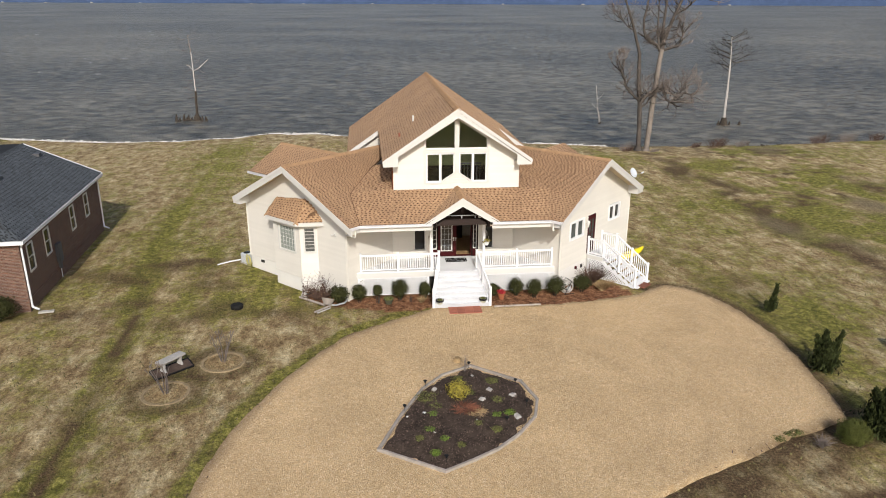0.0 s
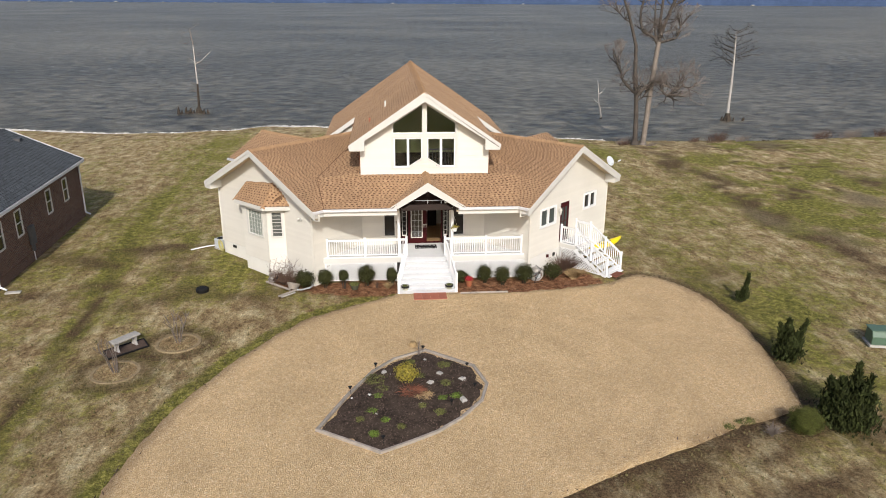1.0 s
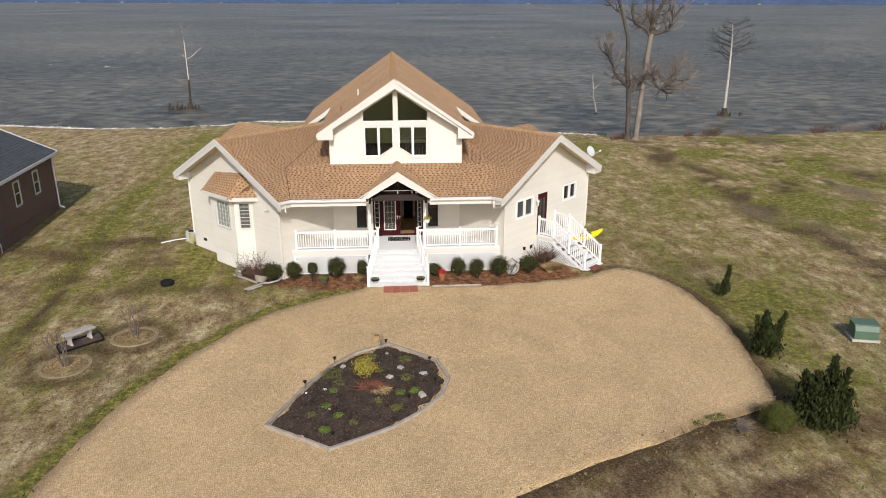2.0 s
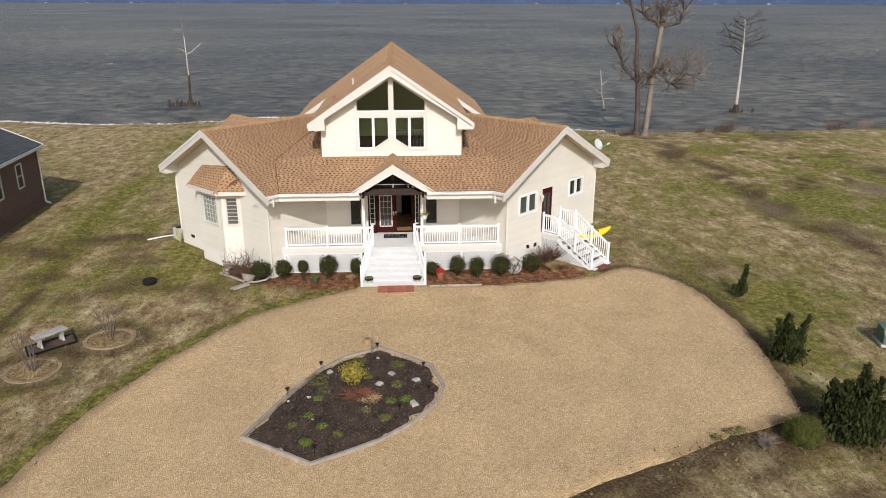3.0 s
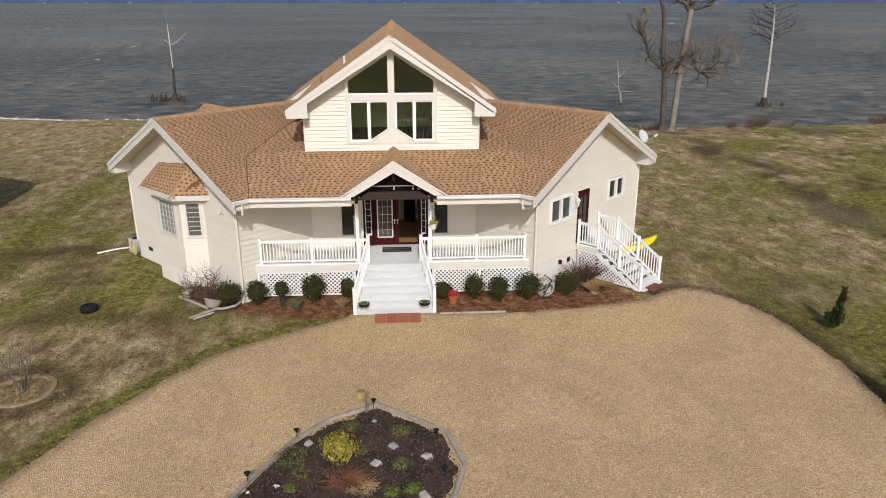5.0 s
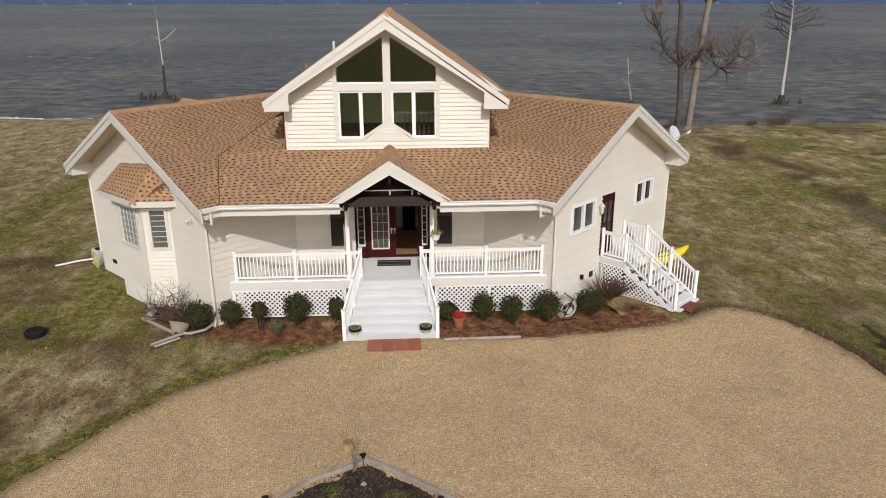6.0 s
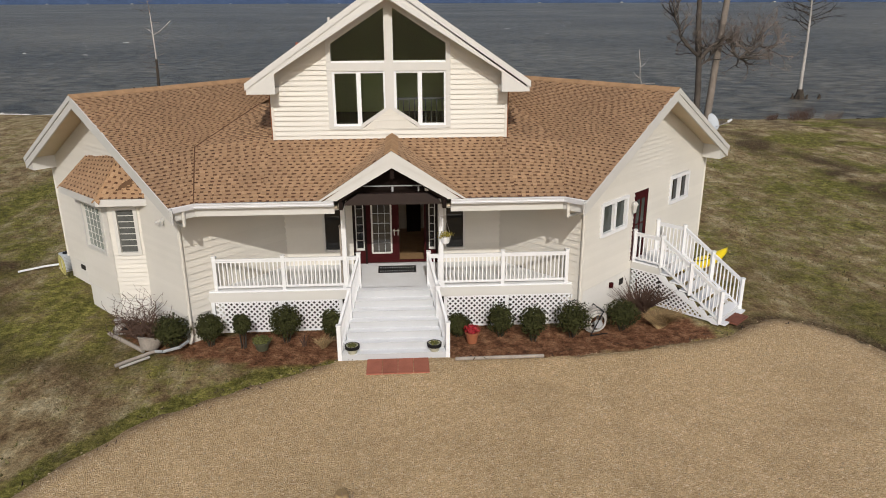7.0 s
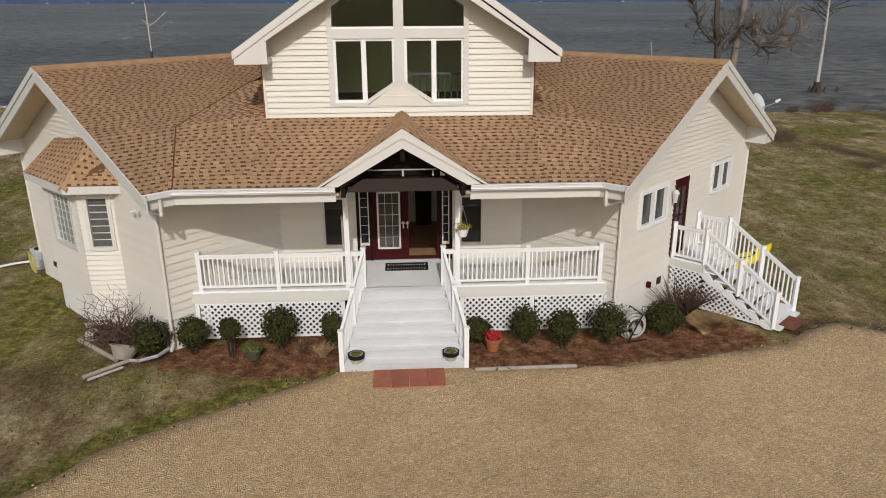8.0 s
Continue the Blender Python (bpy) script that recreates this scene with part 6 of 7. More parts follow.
# ---- bare trees ----


def grow(g, rnd, p, d, r, length, depth, bend=0.22, split=(2, 3), up_pull=0.15, tips=None, shrink=0.7, taper=0.72):
    seg = max(2, int(length / 0.5))
    for k in range(seg):
        d = (d + Vector((rnd.uniform(-bend, bend), rnd.uniform(-bend, bend), rnd.uniform(-bend, bend) + up_pull * 0.3))).normalized()
        q = p + d * length / seg
        r2 = max(0.012, r * taper ** (1 / seg))
        (g if r > 0.03 or tips is None else tips).tube(p, q, r, r2, 7 if r > 0.1 else 5 if r > 0.03 else 3, False)
        p, r = q, r2
        if depth > 0 and k and rnd.random() < 0.35:
            side = (d + Vector((rnd.uniform(-1, 1), rnd.uniform(-1, 1), rnd.uniform(-0.3, 0.7)))).normalized()
            grow(g, rnd, p, side, r * 0.5, length * 0.55, depth - 1, bend, split, up_pull, tips, shrink, taper)
    if depth > 0:
        for _ in range(rnd.randint(*split)):
            nd = (d + Vector((rnd.uniform(-0.8, 0.8), rnd.uniform(-0.8, 0.8), rnd.uniform(-0.4, 0.6) + up_pull))).normalized()
            grow(g, rnd, p, nd, r * 0.72, length * shrink * rnd.uniform(0.8, 1.15), depth - 1, bend, split, up_pull, tips, shrink, taper)


def limb(g, pts, r0, r1):
    n = len(pts) - 1
    for k in range(n):
        a, b = r0 + (r1 - r0) * k / n, r0 + (r1 - r0) * (k + 1) / n
        g.tube(pts[k], pts[k + 1], a, b, 9 if a > 0.1 else 6, False)


def big_tree():
    t = thing("bare_tree", "tall leafless twin-trunk tree at the river bank", "tree", at=(23.75, 39.2, -0.55))
    rnd = random.Random(21)
    dark, pale, tw = Geo(), Geo(), Geo()
    limb(dark, [(0.0, 0, -0.2), (-0.02, 0, 1.0), (-0.12, 0, 3.2), (-0.30, 0, 5.4), (-0.58, 0.05, 7.5), (-0.64, 0.1, 8.8), (-0.72, 0.1, 10.1), (-1.15, 0.2, 11.5), (-1.54, 0.2, 12.7), (-2.1, 0.1, 14.0), (-2.7, 0, 15.4), (-3.1, 0, 17.0)], 0.27, 0.08)
    dark.lathe([(0.62, -0.3), (0.46, 0.15), (0.36, 0.7)], 10)
    limb(pale, [(0.78, -0.1, -0.2), (0.92, -0.1, 2.2), (1.10, 0, 5.2), (1.28, 0, 7.5), (1.40, 0, 9.4), (1.54, 0, 10.5)], 0.29, 0.22)
    pale.lathe([(0.58, -0.3), (0.46, 0.1), (0.40, 0.5)], 10, (0.78, -0.1, 0))
    forks = [([(-0.32, 0, 5.4), (-0.8, -0.1, 5.75), (-1.4, 0, 6.3), (-1.92, 0.1, 6.95), (-2.0, 0.1, 7.6), (-2.45, 0.1, 8.3)], 0.15), ([(-0.22, 0, 5.2), (0.25, 0.0, 5.8), (0.8, -0.1, 6.3), (1.35, -0.2, 6.75), (2.0, -0.3, 6.5), (2.35, -0.3, 5.6), (2.7, -0.3, 5.3)], 0.19),
             ([(2.1, -0.3, 6.2), (2.9, -0.2, 6.2), (3.6, -0.2, 5.7), (4.3, 0, 6.2), (5.1, 0.1, 5.9)], 0.12), ([(2.7, -0.3, 5.3), (3.2, -0.2, 5.6), (3.9, -0.1, 6.3)], 0.09), ([(-0.2, 0, 4.7), (0.35, 0.1, 5.0), (0.7, 0.1, 5.5)], 0.09),
             ([(1.5, 0.1, 10.2), (1.75, 0.2, 11.3), (2.05, 0.1, 12.4), (2.6, 0.2, 13.8), (3.2, 0.1, 15.3), (3.5, 0.1, 17.2)], 0.22), ([(1.5, 0.1, 10.2), (1.0, 0.0, 10.9), (0.4, 0.1, 11.2), (-0.14, 0.2, 11.5), (-0.45, 0.2, 12.4), (-0.52, 0.2, 13.3), (-0.3, 0.2, 14.5), (-0.1, 0.2, 16.5)], 0.17),
             ([(1.5, 0.1, 10.4), (2.2, -0.2, 10.6), (3.1, -0.2, 10.85), (3.45, -0.1, 11.3), (3.5, -0.1, 11.9)], 0.15), ([(1.55, 0.2, 10.5), (1.5, 0.2, 12.2), (1.65, 0.2, 14.5), (1.5, 0.2, 17.0)], 0.17), ([(2.6, 0.2, 13.8), (3.6, 0, 14.4), (4.5, 0, 15.2), (5.6, 0, 15.3)], 0.11), ([(1.2, 0, 10.7), (0.9, 0, 12.4), (0.8, 0, 15.0)], 0.11), ([(-1.4, 0.2, 12.3), (-2.0, 0.3, 12.6), (-2.6, 0.3, 13.2)], 0.07)]
    for pts, r in forks:
        limb(dark, pts, r, r * 0.5)
        p, q = Vector(pts[-1]), Vector(pts[-2])
        for _ in range(7):
            nd = ((p - q).normalized() + Vector((rnd.uniform(-0.9, 0.9), rnd.uniform(-0.9, 0.9), rnd.uniform(-0.3, 0.9)))).normalized()
            grow(dark, rnd, p, nd, max(0.05, r * 0.42), 1.1, 3, 0.32, (2, 3), 0.1, tw)
        for k in range(1, len(pts)):
            for _ in range(3):
                a = Vector(pts[k - 1]).lerp(Vector(pts[k]), rnd.random())
                nd = Vector((rnd.uniform(-1, 1), rnd.uniform(-1, 1), rnd.uniform(-0.1, 1))).normalized()
                grow(dark, rnd, a, nd, max(0.05, r * 0.3), 0.9, 3, 0.32, (2, 3), 0.1, tw)
    part("trunk", dark, M_BARK, t, "dark grey furrowed trunk and limbs", True)
    part("trunk", pale, M_PALEBARK, t, "smooth pale leaning trunk", True)
    tagged(part("twig", tw, M_TWIG, t), kind="stuff")


M_PALEBARK = plain("pale_smooth_bark", (0.20, 0.172, 0.148), 0.9, 0.35, 1.2, 14, relief=0.5)
big_tree()


def cypress():
    t = thing("cypress_tree", "flat-topped bare cypress standing in the river", "tree", at=(42.4, 58.0, -1.4))
    rnd = random.Random(5)
    g, k, tw = Geo(), Geo(), Geo()
    limb(g, [(0, 0, 0.6), (-0.05, 0, 2.4), (-0.04, 0, 5.0), (-0.08, 0, 7.0), (-0.12, 0, 8.6), (-0.2, 0, 10.2), (-0.35, 0, 11.6)], 0.21, 0.06)
    for h in np.linspace(7.3, 11.6, 24):
        a = rnd.choice((0.0, 3.14)) + rnd.uniform(-0.9, 0.9)
        L = rnd.uniform(1.0, 2.0) * (1.25 - 0.10 * (h - 7.3))
        d = Vector((math.cos(a), math.sin(a) * 0.7, 0.30)).normalized()
        grow(tw, rnd, Vector((-0.02 * h, 0, h)), d, 0.05, L, 2, 0.14, (2, 3), 0.05, None, 0.5)
    for h in np.linspace(4.6, 7.2, 8):
        a = rnd.choice((0.0, 3.14)) + rnd.uniform(-0.6, 0.6)
        grow(tw, rnd, Vector((-0.06, 0, h)), Vector((math.cos(a), math.sin(a), 0.1)).normalized(), 0.022, 0.6, 1, 0.2, (1, 2), 0.05, None, 0.5)
    k.lathe([(0.75, 0.0), (0.62, 0.4), (0.36, 1.0), (0.30, 1.4)], 9)
    for x, y, s in ((-0.75, 0.1, 0.7), (0.65, -0.2, 0.55), (1.9, -0.3, 0.6), (2.2, 0, 0.35), (-0.3, -0.6, 0.5)):
        knee = Geo()
        knee.tube((x, y, 0), (x + 0.1, y, 0.5 + s * 0.7), 0.24 * s + 0.08, 0.05, 7)
        part("root_knee", knee, M_DARKBARK, t)
    part("trunk", g, M_STONE, t, smooth=True)
    part("root_flare", k, M_DARKBARK, t, "dark wet root flare and knees")
    tagged(part("branch", tw, M_DARKBARK, t), kind="stuff")


cypress()


def snag_left():
    t = thing("dead_cypress", "dead pale snag with stubby branches in the river", "tree", at=(-27.35, 68.7, -1.4))
    rnd = random.Random(8)
    g, k, tw = Geo(), Geo(), Geo()
    limb(k, [(0, 0, 0.3), (0.1, 0, 2.5), (0.16, 0, 4.3)], 0.17, 0.13)
    limb(g, [(0.16, 0, 4.3), (0.14, 0, 5.6), (0.13, 0, 7.0), (0.10, 0, 9.3)], 0.10, 0.06)
    limb(tw, [(0.10, 0, 9.3), (0.0, 0, 10.3), (-0.1, 0, 11.5)], 0.06, 0.03)
    for h in np.linspace(2.2, 11.4, 30):
        a = rnd.choice((0, 3.14)) + rnd.uniform(-0.8, 0.8)
        d = Vector((math.cos(a), math.sin(a), rnd.uniform(-0.1, 0.5))).normalized()
        grow(tw, rnd, Vector((0.12 - (0.02 * h if h > 9 else 0), 0, h)), d, 0.03, rnd.uniform(0.4, 1.1), 2, 0.3, (1, 2), 0.1, None, 0.6)
    limb(g, [(0.14, 0, 6.9), (0.9, 0, 7.3), (2.2, 0, 8.4)], 0.06, 0.03)
    limb(g, [(0.13, 0, 7.1), (-0.4, 0, 7.6), (-0.7, 0, 7.7)], 0.05, 0.025)
    k.lathe([(0.6, 0.2), (0.45, 0.7), (0.25, 1.2)], 9)
    for x in (-2.4, -2.1, -1.8, -1.5, -1.2, -0.9, -0.4, 0.4, 0.9, 1.4):
        knee = Geo()
        knee.tube((x, rnd.uniform(-1.6, 0.2), 0.1), (x + rnd.uniform(-0.3, 0.3), rnd.uniform(-0.5, 0.5), 0.55 + rnd.uniform(0.0, 0.7)), 0.30, 0.08, 6)
        part("root_knee", knee, M_DARKBARK, t)
    part("trunk", g, M_STONE, t, smooth=True)
    part("root_flare", k, M_DARKBARK, t, "dark stump roots at the waterline")
    tagged(part("branch", tw, M_TWIG, t), kind="stuff")


snag_left()


def snag_small():
    t = thing("dead_sapling", "small bleached forked snag in the river", "tree", at=(26.4, 60.5, -1.4))
    g, k = Geo(), Geo()
    limb(g, [(0, 0, 0.5), (-0.2, 0, 1.6), (-0.5, 0, 2.6), (-0.55, 0, 3.6), (-0.8, 0, 5.4)], 0.14, 0.04)
    limb(g, [(-0.5, 0, 3.6), (0.0, 0, 4.0), (0.3, 0, 4.5)], 0.06, 0.03)
    limb(g, [(-0.4, 0, 2.4), (-0.9, 0, 2.7), (-1.2, 0, 3.1)], 0.06, 0.03)
    limb(g, [(-0.1, 0, 1.9), (1.2, 0, 1.9)], 0.05, 0.03)
    k.tube((0, 0, 0.1), (0, 0, 0.7), 0.2, 0.13, 8)
    part("trunk", g, M_STONE, t, smooth=True)
    part("stump", k, M_DARKBARK, t)


snag_small()
# brush along the bank and at the tree foot
for k, (x, y, h, n) in enumerate(((23.2, 40.2, 1.1, 60), (22.6, 39.0, 0.6, 50), (25.2, 38.4, 0.5, 60), (33.5, 41.3, 1.3, 70), (36.5, 41.6, 0.9, 50), (46.5, 43.0, 1.4, 60), (50.0, 43.5, 1.6, 70), (54.0, 44.0, 1.2, 60), (57.5, 44.5, 1.3, 60), (31.0, 41.2, 0.7, 40), (61.0, 45.0, 1.0, 50))):
    twig_shrub("bank_brush", "leafless brown brush on the river bank", (x, y, ground_z(x, y) - 0.05), 200 + k, n * 2, h * 0.8, h * 0.5, M_REDTWIG if k % 2 else M_TWIG, 0.012, "shrub", h * 1.3)["group"] = "brush along the river bank"

# ---- riprap and foam along the shore ----
def rock(g, rnd, p, s):
    pts = []
    for k in range(8):
        a = 6.28 * (k % 4) / 4 + rnd.uniform(-0.35, 0.35)
        z = 0.0 if k < 4 else s * rnd.uniform(0.45, 0.8)
        q = s * rnd.uniform(0.7, 1.1) * (1 if k < 4 else 0.65)
        pts.append((p[0] + q * math.cos(a), p[1] + q * math.sin(a), p[2] + z))
    g.hexa(pts)


g, rnd = Geo(), random.Random(6)
for k in range(2600):
    x = rnd.uniform(-75, 8) if k < 2200 else rnd.uniform(8, 22)
    y = lerp_list(SHORE, x) + 0.8 * wob(x, lerp_list(SHORE, x), 0.35) + rnd.gauss(0.1, 0.32)
    rock(g, rnd, (x, y, -0.98 + 0.25 * max(0, 0.3 - abs(y - lerp_list(SHORE, x)))), rnd.uniform(0.12, 0.36))
tagged(part("riprap", g, M_RIPRAP), "pale broken stones along the waterline", "riprap", kind="stuff")
g = Geo()
for k in range(9):
    x, y = rnd.uniform(38.5, 42), rnd.uniform(42.2, 43.2)
    rock(g, rnd, (x, y, -1.0), rnd.uniform(0.25, 0.5))
tagged(part("dark_riprap", g, M_DARKBARK), "dark wet stones at the bank", "riprap", kind="stuff")
g = Geo()
for k in range(26):
    y = 62 + 300 * rnd.random() ** 1.5
    x = rnd.uniform(-0.75, 0.75) * (y + 34) + 2
    L, w = rnd.uniform(0.25, 0.9) * (1 + y / 200), rnd.uniform(0.08, 0.2)
    n = 5
    top = [(x + L * (i / n - 0.5), y + 0.5 * w * math.sin(3.1 * i / n) + rnd.uniform(-0.1, 0.1), WATER_Z + 0.03) for i in range(n + 1)]
    bot = [(p[0] + 0.1, p[1] + w * math.sin(3.1 * min(max(i, 0.3), n - 0.3) / n), WATER_Z + 0.10) for i, p in enumerate(top)]
    g.add(top + bot, [(i, i + 1, n + 2 + i, n + 1 + i) for i in range(n)])
tagged(part("whitecap", g, M_FOAM), "small white wave crests on the river", "foam", kind="stuff")

# ---- the planting bed in the gravel ----
BED = [(-4.45, -11.9), (-3.55, -9.75), (-2.62, -7.95), (-1.75, -6.95), (-0.45, -6.25), (1.40, -7.75), (1.75, -9.2), (1.40, -10.4), (0.55, -11.5), (-0.35, -12.3), (-1.3, -12.85), (-2.28, -13.35)]


def bed():
    t = thing("planting_bed", "kite-shaped dark soil bed edged with weathered timber", "flower bed")
    step, idx, v, f = 0.16, {}, [], []
    inner = [(x * 0.955 - 0.06, y * 0.96 - 0.39) for x, y in BED]
    for j in range(48):
        for i in range(42):
            x, y = -4.7 + i * step, -13.6 + j * step
            if any(inside(inner, x + a * step, y + b * step) for a, b in ((0, 0), (1, 0), (1, 1), (0, 1))):
                q = []
                for a, b in ((0, 0), (1, 0), (1, 1), (0, 1)):
                    if (i + a, j + b) not in idx:
                        X, Y = x + a * step, y + b * step
                        idx[(i + a, j + b)] = len(v)
                        if not inside(inner, X, Y):
                            X, Y = snap(inner + inner[:1], X, Y)
                        k = falloff(near_line(inner + inner[:1], X, Y), 0.0, 0.8)
                        v.append((X, Y, 0.02 + 0.14 * (1 - k) + 0.05 * wob(X, Y, 1.7) + 0.02 * wob(X, Y, 6)))
                    q.append(idx[(i + a, j + b)])
                f.append(q)
    me = bpy.data.meshes.new("soil")
    me.from_pydata(v, [], f)
    part("soil", me, M_SOIL, t, smooth=True)
    rnd = random.Random(2)
    for k, (a, b) in enumerate(zip(BED, BED[1:] + BED[:1])):
        g = Geo()
        d = (Vector(b) - Vector(a)).normalized() * 0.05
        g.beam((a[0] - d.x, a[1] - d.y, 0.055), (b[0] + d.x, b[1] + d.y, 0.05), 0.11, 0.13)
        soften(part("timber_edging", g, M_TIMBER, t), 0.02)
    g = Geo()
    for _ in range(7500):
        x, y = rnd.uniform(-4.5, 1.8), rnd.uniform(-13.4, -6.2)
        if inside(inner, x, y):
            s = rnd.uniform(0.015, 0.05)
            a = rnd.uniform(0, 3.14)
            d = Vector((math.cos(a), math.sin(a), 0)) * s
            p = Vector((x, y, 0.04 + 0.14 * (1 - falloff(near_line(inner + inner[:1], x, y), 0.0, 0.8)) + 0.05 * wob(x, y, 1.7)))
            g.add([p - d, p + Vector((d.y, -d.x, 0.01)) * 0.5, p + d + Vector((0, 0, 0.02)), p + Vector((-d.y, d.x, 0.02)) * 0.5], [(0, 1, 2, 3)])
    tagged(part("bark_chip", g, M_BARKCHIP, t), kind="stuff")
    return t


M_BARKCHIP = plain("mixed_bark_chip", (0.105, 0.073, 0.058), 0.95, 0.4, 4, 30, relief=0, island=0.8)
M_RUST = plain("rusty_dead_stalks", (0.165, 0.068, 0.042), 0.95, 0.4, 4, 20, relief=0, island=0.4)
bed()


def bed_z(x, y):
    return 0.10 + 0.05 * wob(x, y, 1.7)


twig_shrub("bare_shrub", "thin bare stems at the back of the bed", (-0.75, -6.7, 0.05), 31, 9, 0.9, 0.35, M_TWIG, 0.008)
t = thing("yellow_shrub", "small yellow-green leafy shrub in the bed", "shrub", at=(-1.30, -8.95, 0.06))
g, s = bush_mesh(61, (0.46, 0.42, 0.36), 560, 0.05, None, stem_h=0.12)
part("foliage", g, M_YELLOWLEAF, t)
part("stem", s, M_DARKBARK, t)
twig_shrub("bare_shrub", "rusty brown dead stalks in the bed", (-1.15, -9.75, 0.08), 32, 260, 0.16, 0.62, M_RUST, 0.014)
twig_shrub("bare_shrub", "flattened straw-coloured stalks in the bed", (-0.72, -10.05, 0.08), 33, 160, 0.10, 0.5, M_DRYGRASS, 0.014)
for k, (x, y, r, m) in enumerate(((-2.6, -11.0, 0.24, M_MOSS), (-2.12, -11.6, 0.2, M_MOSS), (-2.5, -12.4, 0.2, M_MOSS), (-0.03, -10.25, 0.22, M_MOSS), (0.45, -10.15, 0.24, M_MOSS), (-2.5, -8.75, 0.5, M_OLIVEMOSS), (-2.2, -9.45, 0.3, M_OLIVEMOSS), (-2.4, -10.0, 0.2, M_MOSS), (-1.16, -7.5, 0.3, M_OLIVEMOSS), (0.16, -9.2, 0.3, M_OLIVEMOSS), (-0.8, -10.75, 0.2, M_OLIVEMOSS), (-0.8, -8.55, 0.26, M_OLIVEMOSS), (0.2, -7.75, 0.3, M_OLIVEMOSS), (-1.6, -12.05, 0.18, M_OLIVEMOSS), (-0.2, -11.2, 0.22, M_OLIVEMOSS), (-3.0, -11.5, 0.2, M_OLIVEMOSS))):
    bush("groundcover_plant", "bright green low cushion plant in the bed" if m is M_MOSS else "olive low cushion plant in the bed", (x, y, bed_z(x, y) - 0.05), 300 + k, (r, r * 0.9, 0.08), 320, 0.028, m, 0.02, "cushion plants in the bed", "plant")
rnd = random.Random(12)
for x, y, s in ((-2.71, -9.9, 0.12), (-2.0, -10.36, 0.09), (-0.83, -10.55, 0.08), (-1.9, -8.4, 0.08), (-1.55, -10.9, 0.06), (-0.92, -9.2, 0.07), (-0.8, -9.35, 0.06), (-3.35, -10.0, 0.05), (0.05, -10.9, 0.04)):
    g = Geo()
    rock(g, rnd, (0, 0, 0), s)
    tagged(put(part("white_stone", g, M_FOAM), (x, y, bed_z(x, y))), "small white stone in the bed", "stone", "white stones in the bed")
for x, y, s in ((0.0, -8.45, 0.24), (-0.43, -9.2, 0.22), (0.81, -8.9, 0.22), (-0.51, -7.25, 0.14), (0.71, -10.4, 0.2), (-2.17, -8.15, 0.16), (-2.45, -11.2, 0.14)):
    g = Geo()
    rock(g, rnd, (0, 0, 0), s)
    soften(tagged(put(part("flat_stone", g, M_STONE), (x, y, bed_z(x, y) - 0.02)), "flat pale grey stone in the bed", "stone", "grey stones in the bed"), 0.03)


def solar_light(x, y):
    t = thing("path_light", "small black stake light in the bed", "garden light", "stake lights in the bed", at=(x, y, 0.08))
    g = Geo()
    g.tube((0, 0, 0), (0, 0, 0.22), 0.01, 0.01, 6)
    part("stake", g, M_RUBBER, t)
    g = Geo()
    g.lathe([(0.0, 0.32), (0.08, 0.29), (0.045, 0.27), (0.04, 0.21), (0.0, 0.2)], 10)
    part("lamp_head", g, M_RUBBER, t)


for p in ((-0.56, -6.5), (-2.50, -7.85), (-3.42, -9.6), (1.10, -8.1), (1.22, -9.7), (0.25, -10.8), (-2.2, -12.9)):
    solar_light(*p)
g = Geo()
g.lathe([(0.0, 0.2), (0.12, 0.2), (0.16, 0.1), (0.17, 0.0)], 9)
tagged(put(part("tree_stump", g, M_DRYGRASS), (-0.95, -5.75, 0.02)), "small pale cut stump beside the bed", "stump")

# ---- lawn things ----
def bench():
    t = thing("stone_bench", "pale concrete garden bench with curved legs", "bench", at=pose(-13.0, -5.05, 0.02, 0, 0, 52))
    g = Geo()
    g.box(-0.62, 0.62, -0.2, 0.2, 0.40, 0.49)
    soften(part("seat", g, M_STONE, t), 0.02)
    for x in (-0.42, 0.42):
        g = Geo()
        g.slab([(x - 0.04, -0.17, 0), (x - 0.04, 0.17, 0), (x - 0.04, 0.10, 0.16), (x - 0.04, 0.15, 0.40), (x - 0.04, -0.15, 0.40), (x - 0.04, -0.10, 0.16)], (0.08, 0, 0))
        part("leg", g, M_STONE, t)
    t2 = thing("mulch_pad", "small timber-edged mulch pad below the bench", "garden pad", at=pose(-13.0, -5.15, 0.0, 0, 0, 45))
    g = Geo()
    g.slab([(-0.9, -0.35, -0.1), (0.75, -0.45, -0.1), (0.95, 0.3, -0.1), (-0.7, 0.45, -0.1)], (0, 0, 0.115))
    part("mulch", g, M_BARKCHIP, t2)
    for a, b in (((-0.92, -0.36), (0.77, -0.47)), ((0.77, -0.47), (0.98, 0.32)), ((0.98, 0.32), (-0.72, 0.47)), ((-0.72, 0.47), (-0.92, -0.36))):
        g = Geo()
        g.beam((*a, 0.01), (*b, 0.01), 0.05, 0.07)
        part("edging", g, M_RUBBER, t2)


bench()


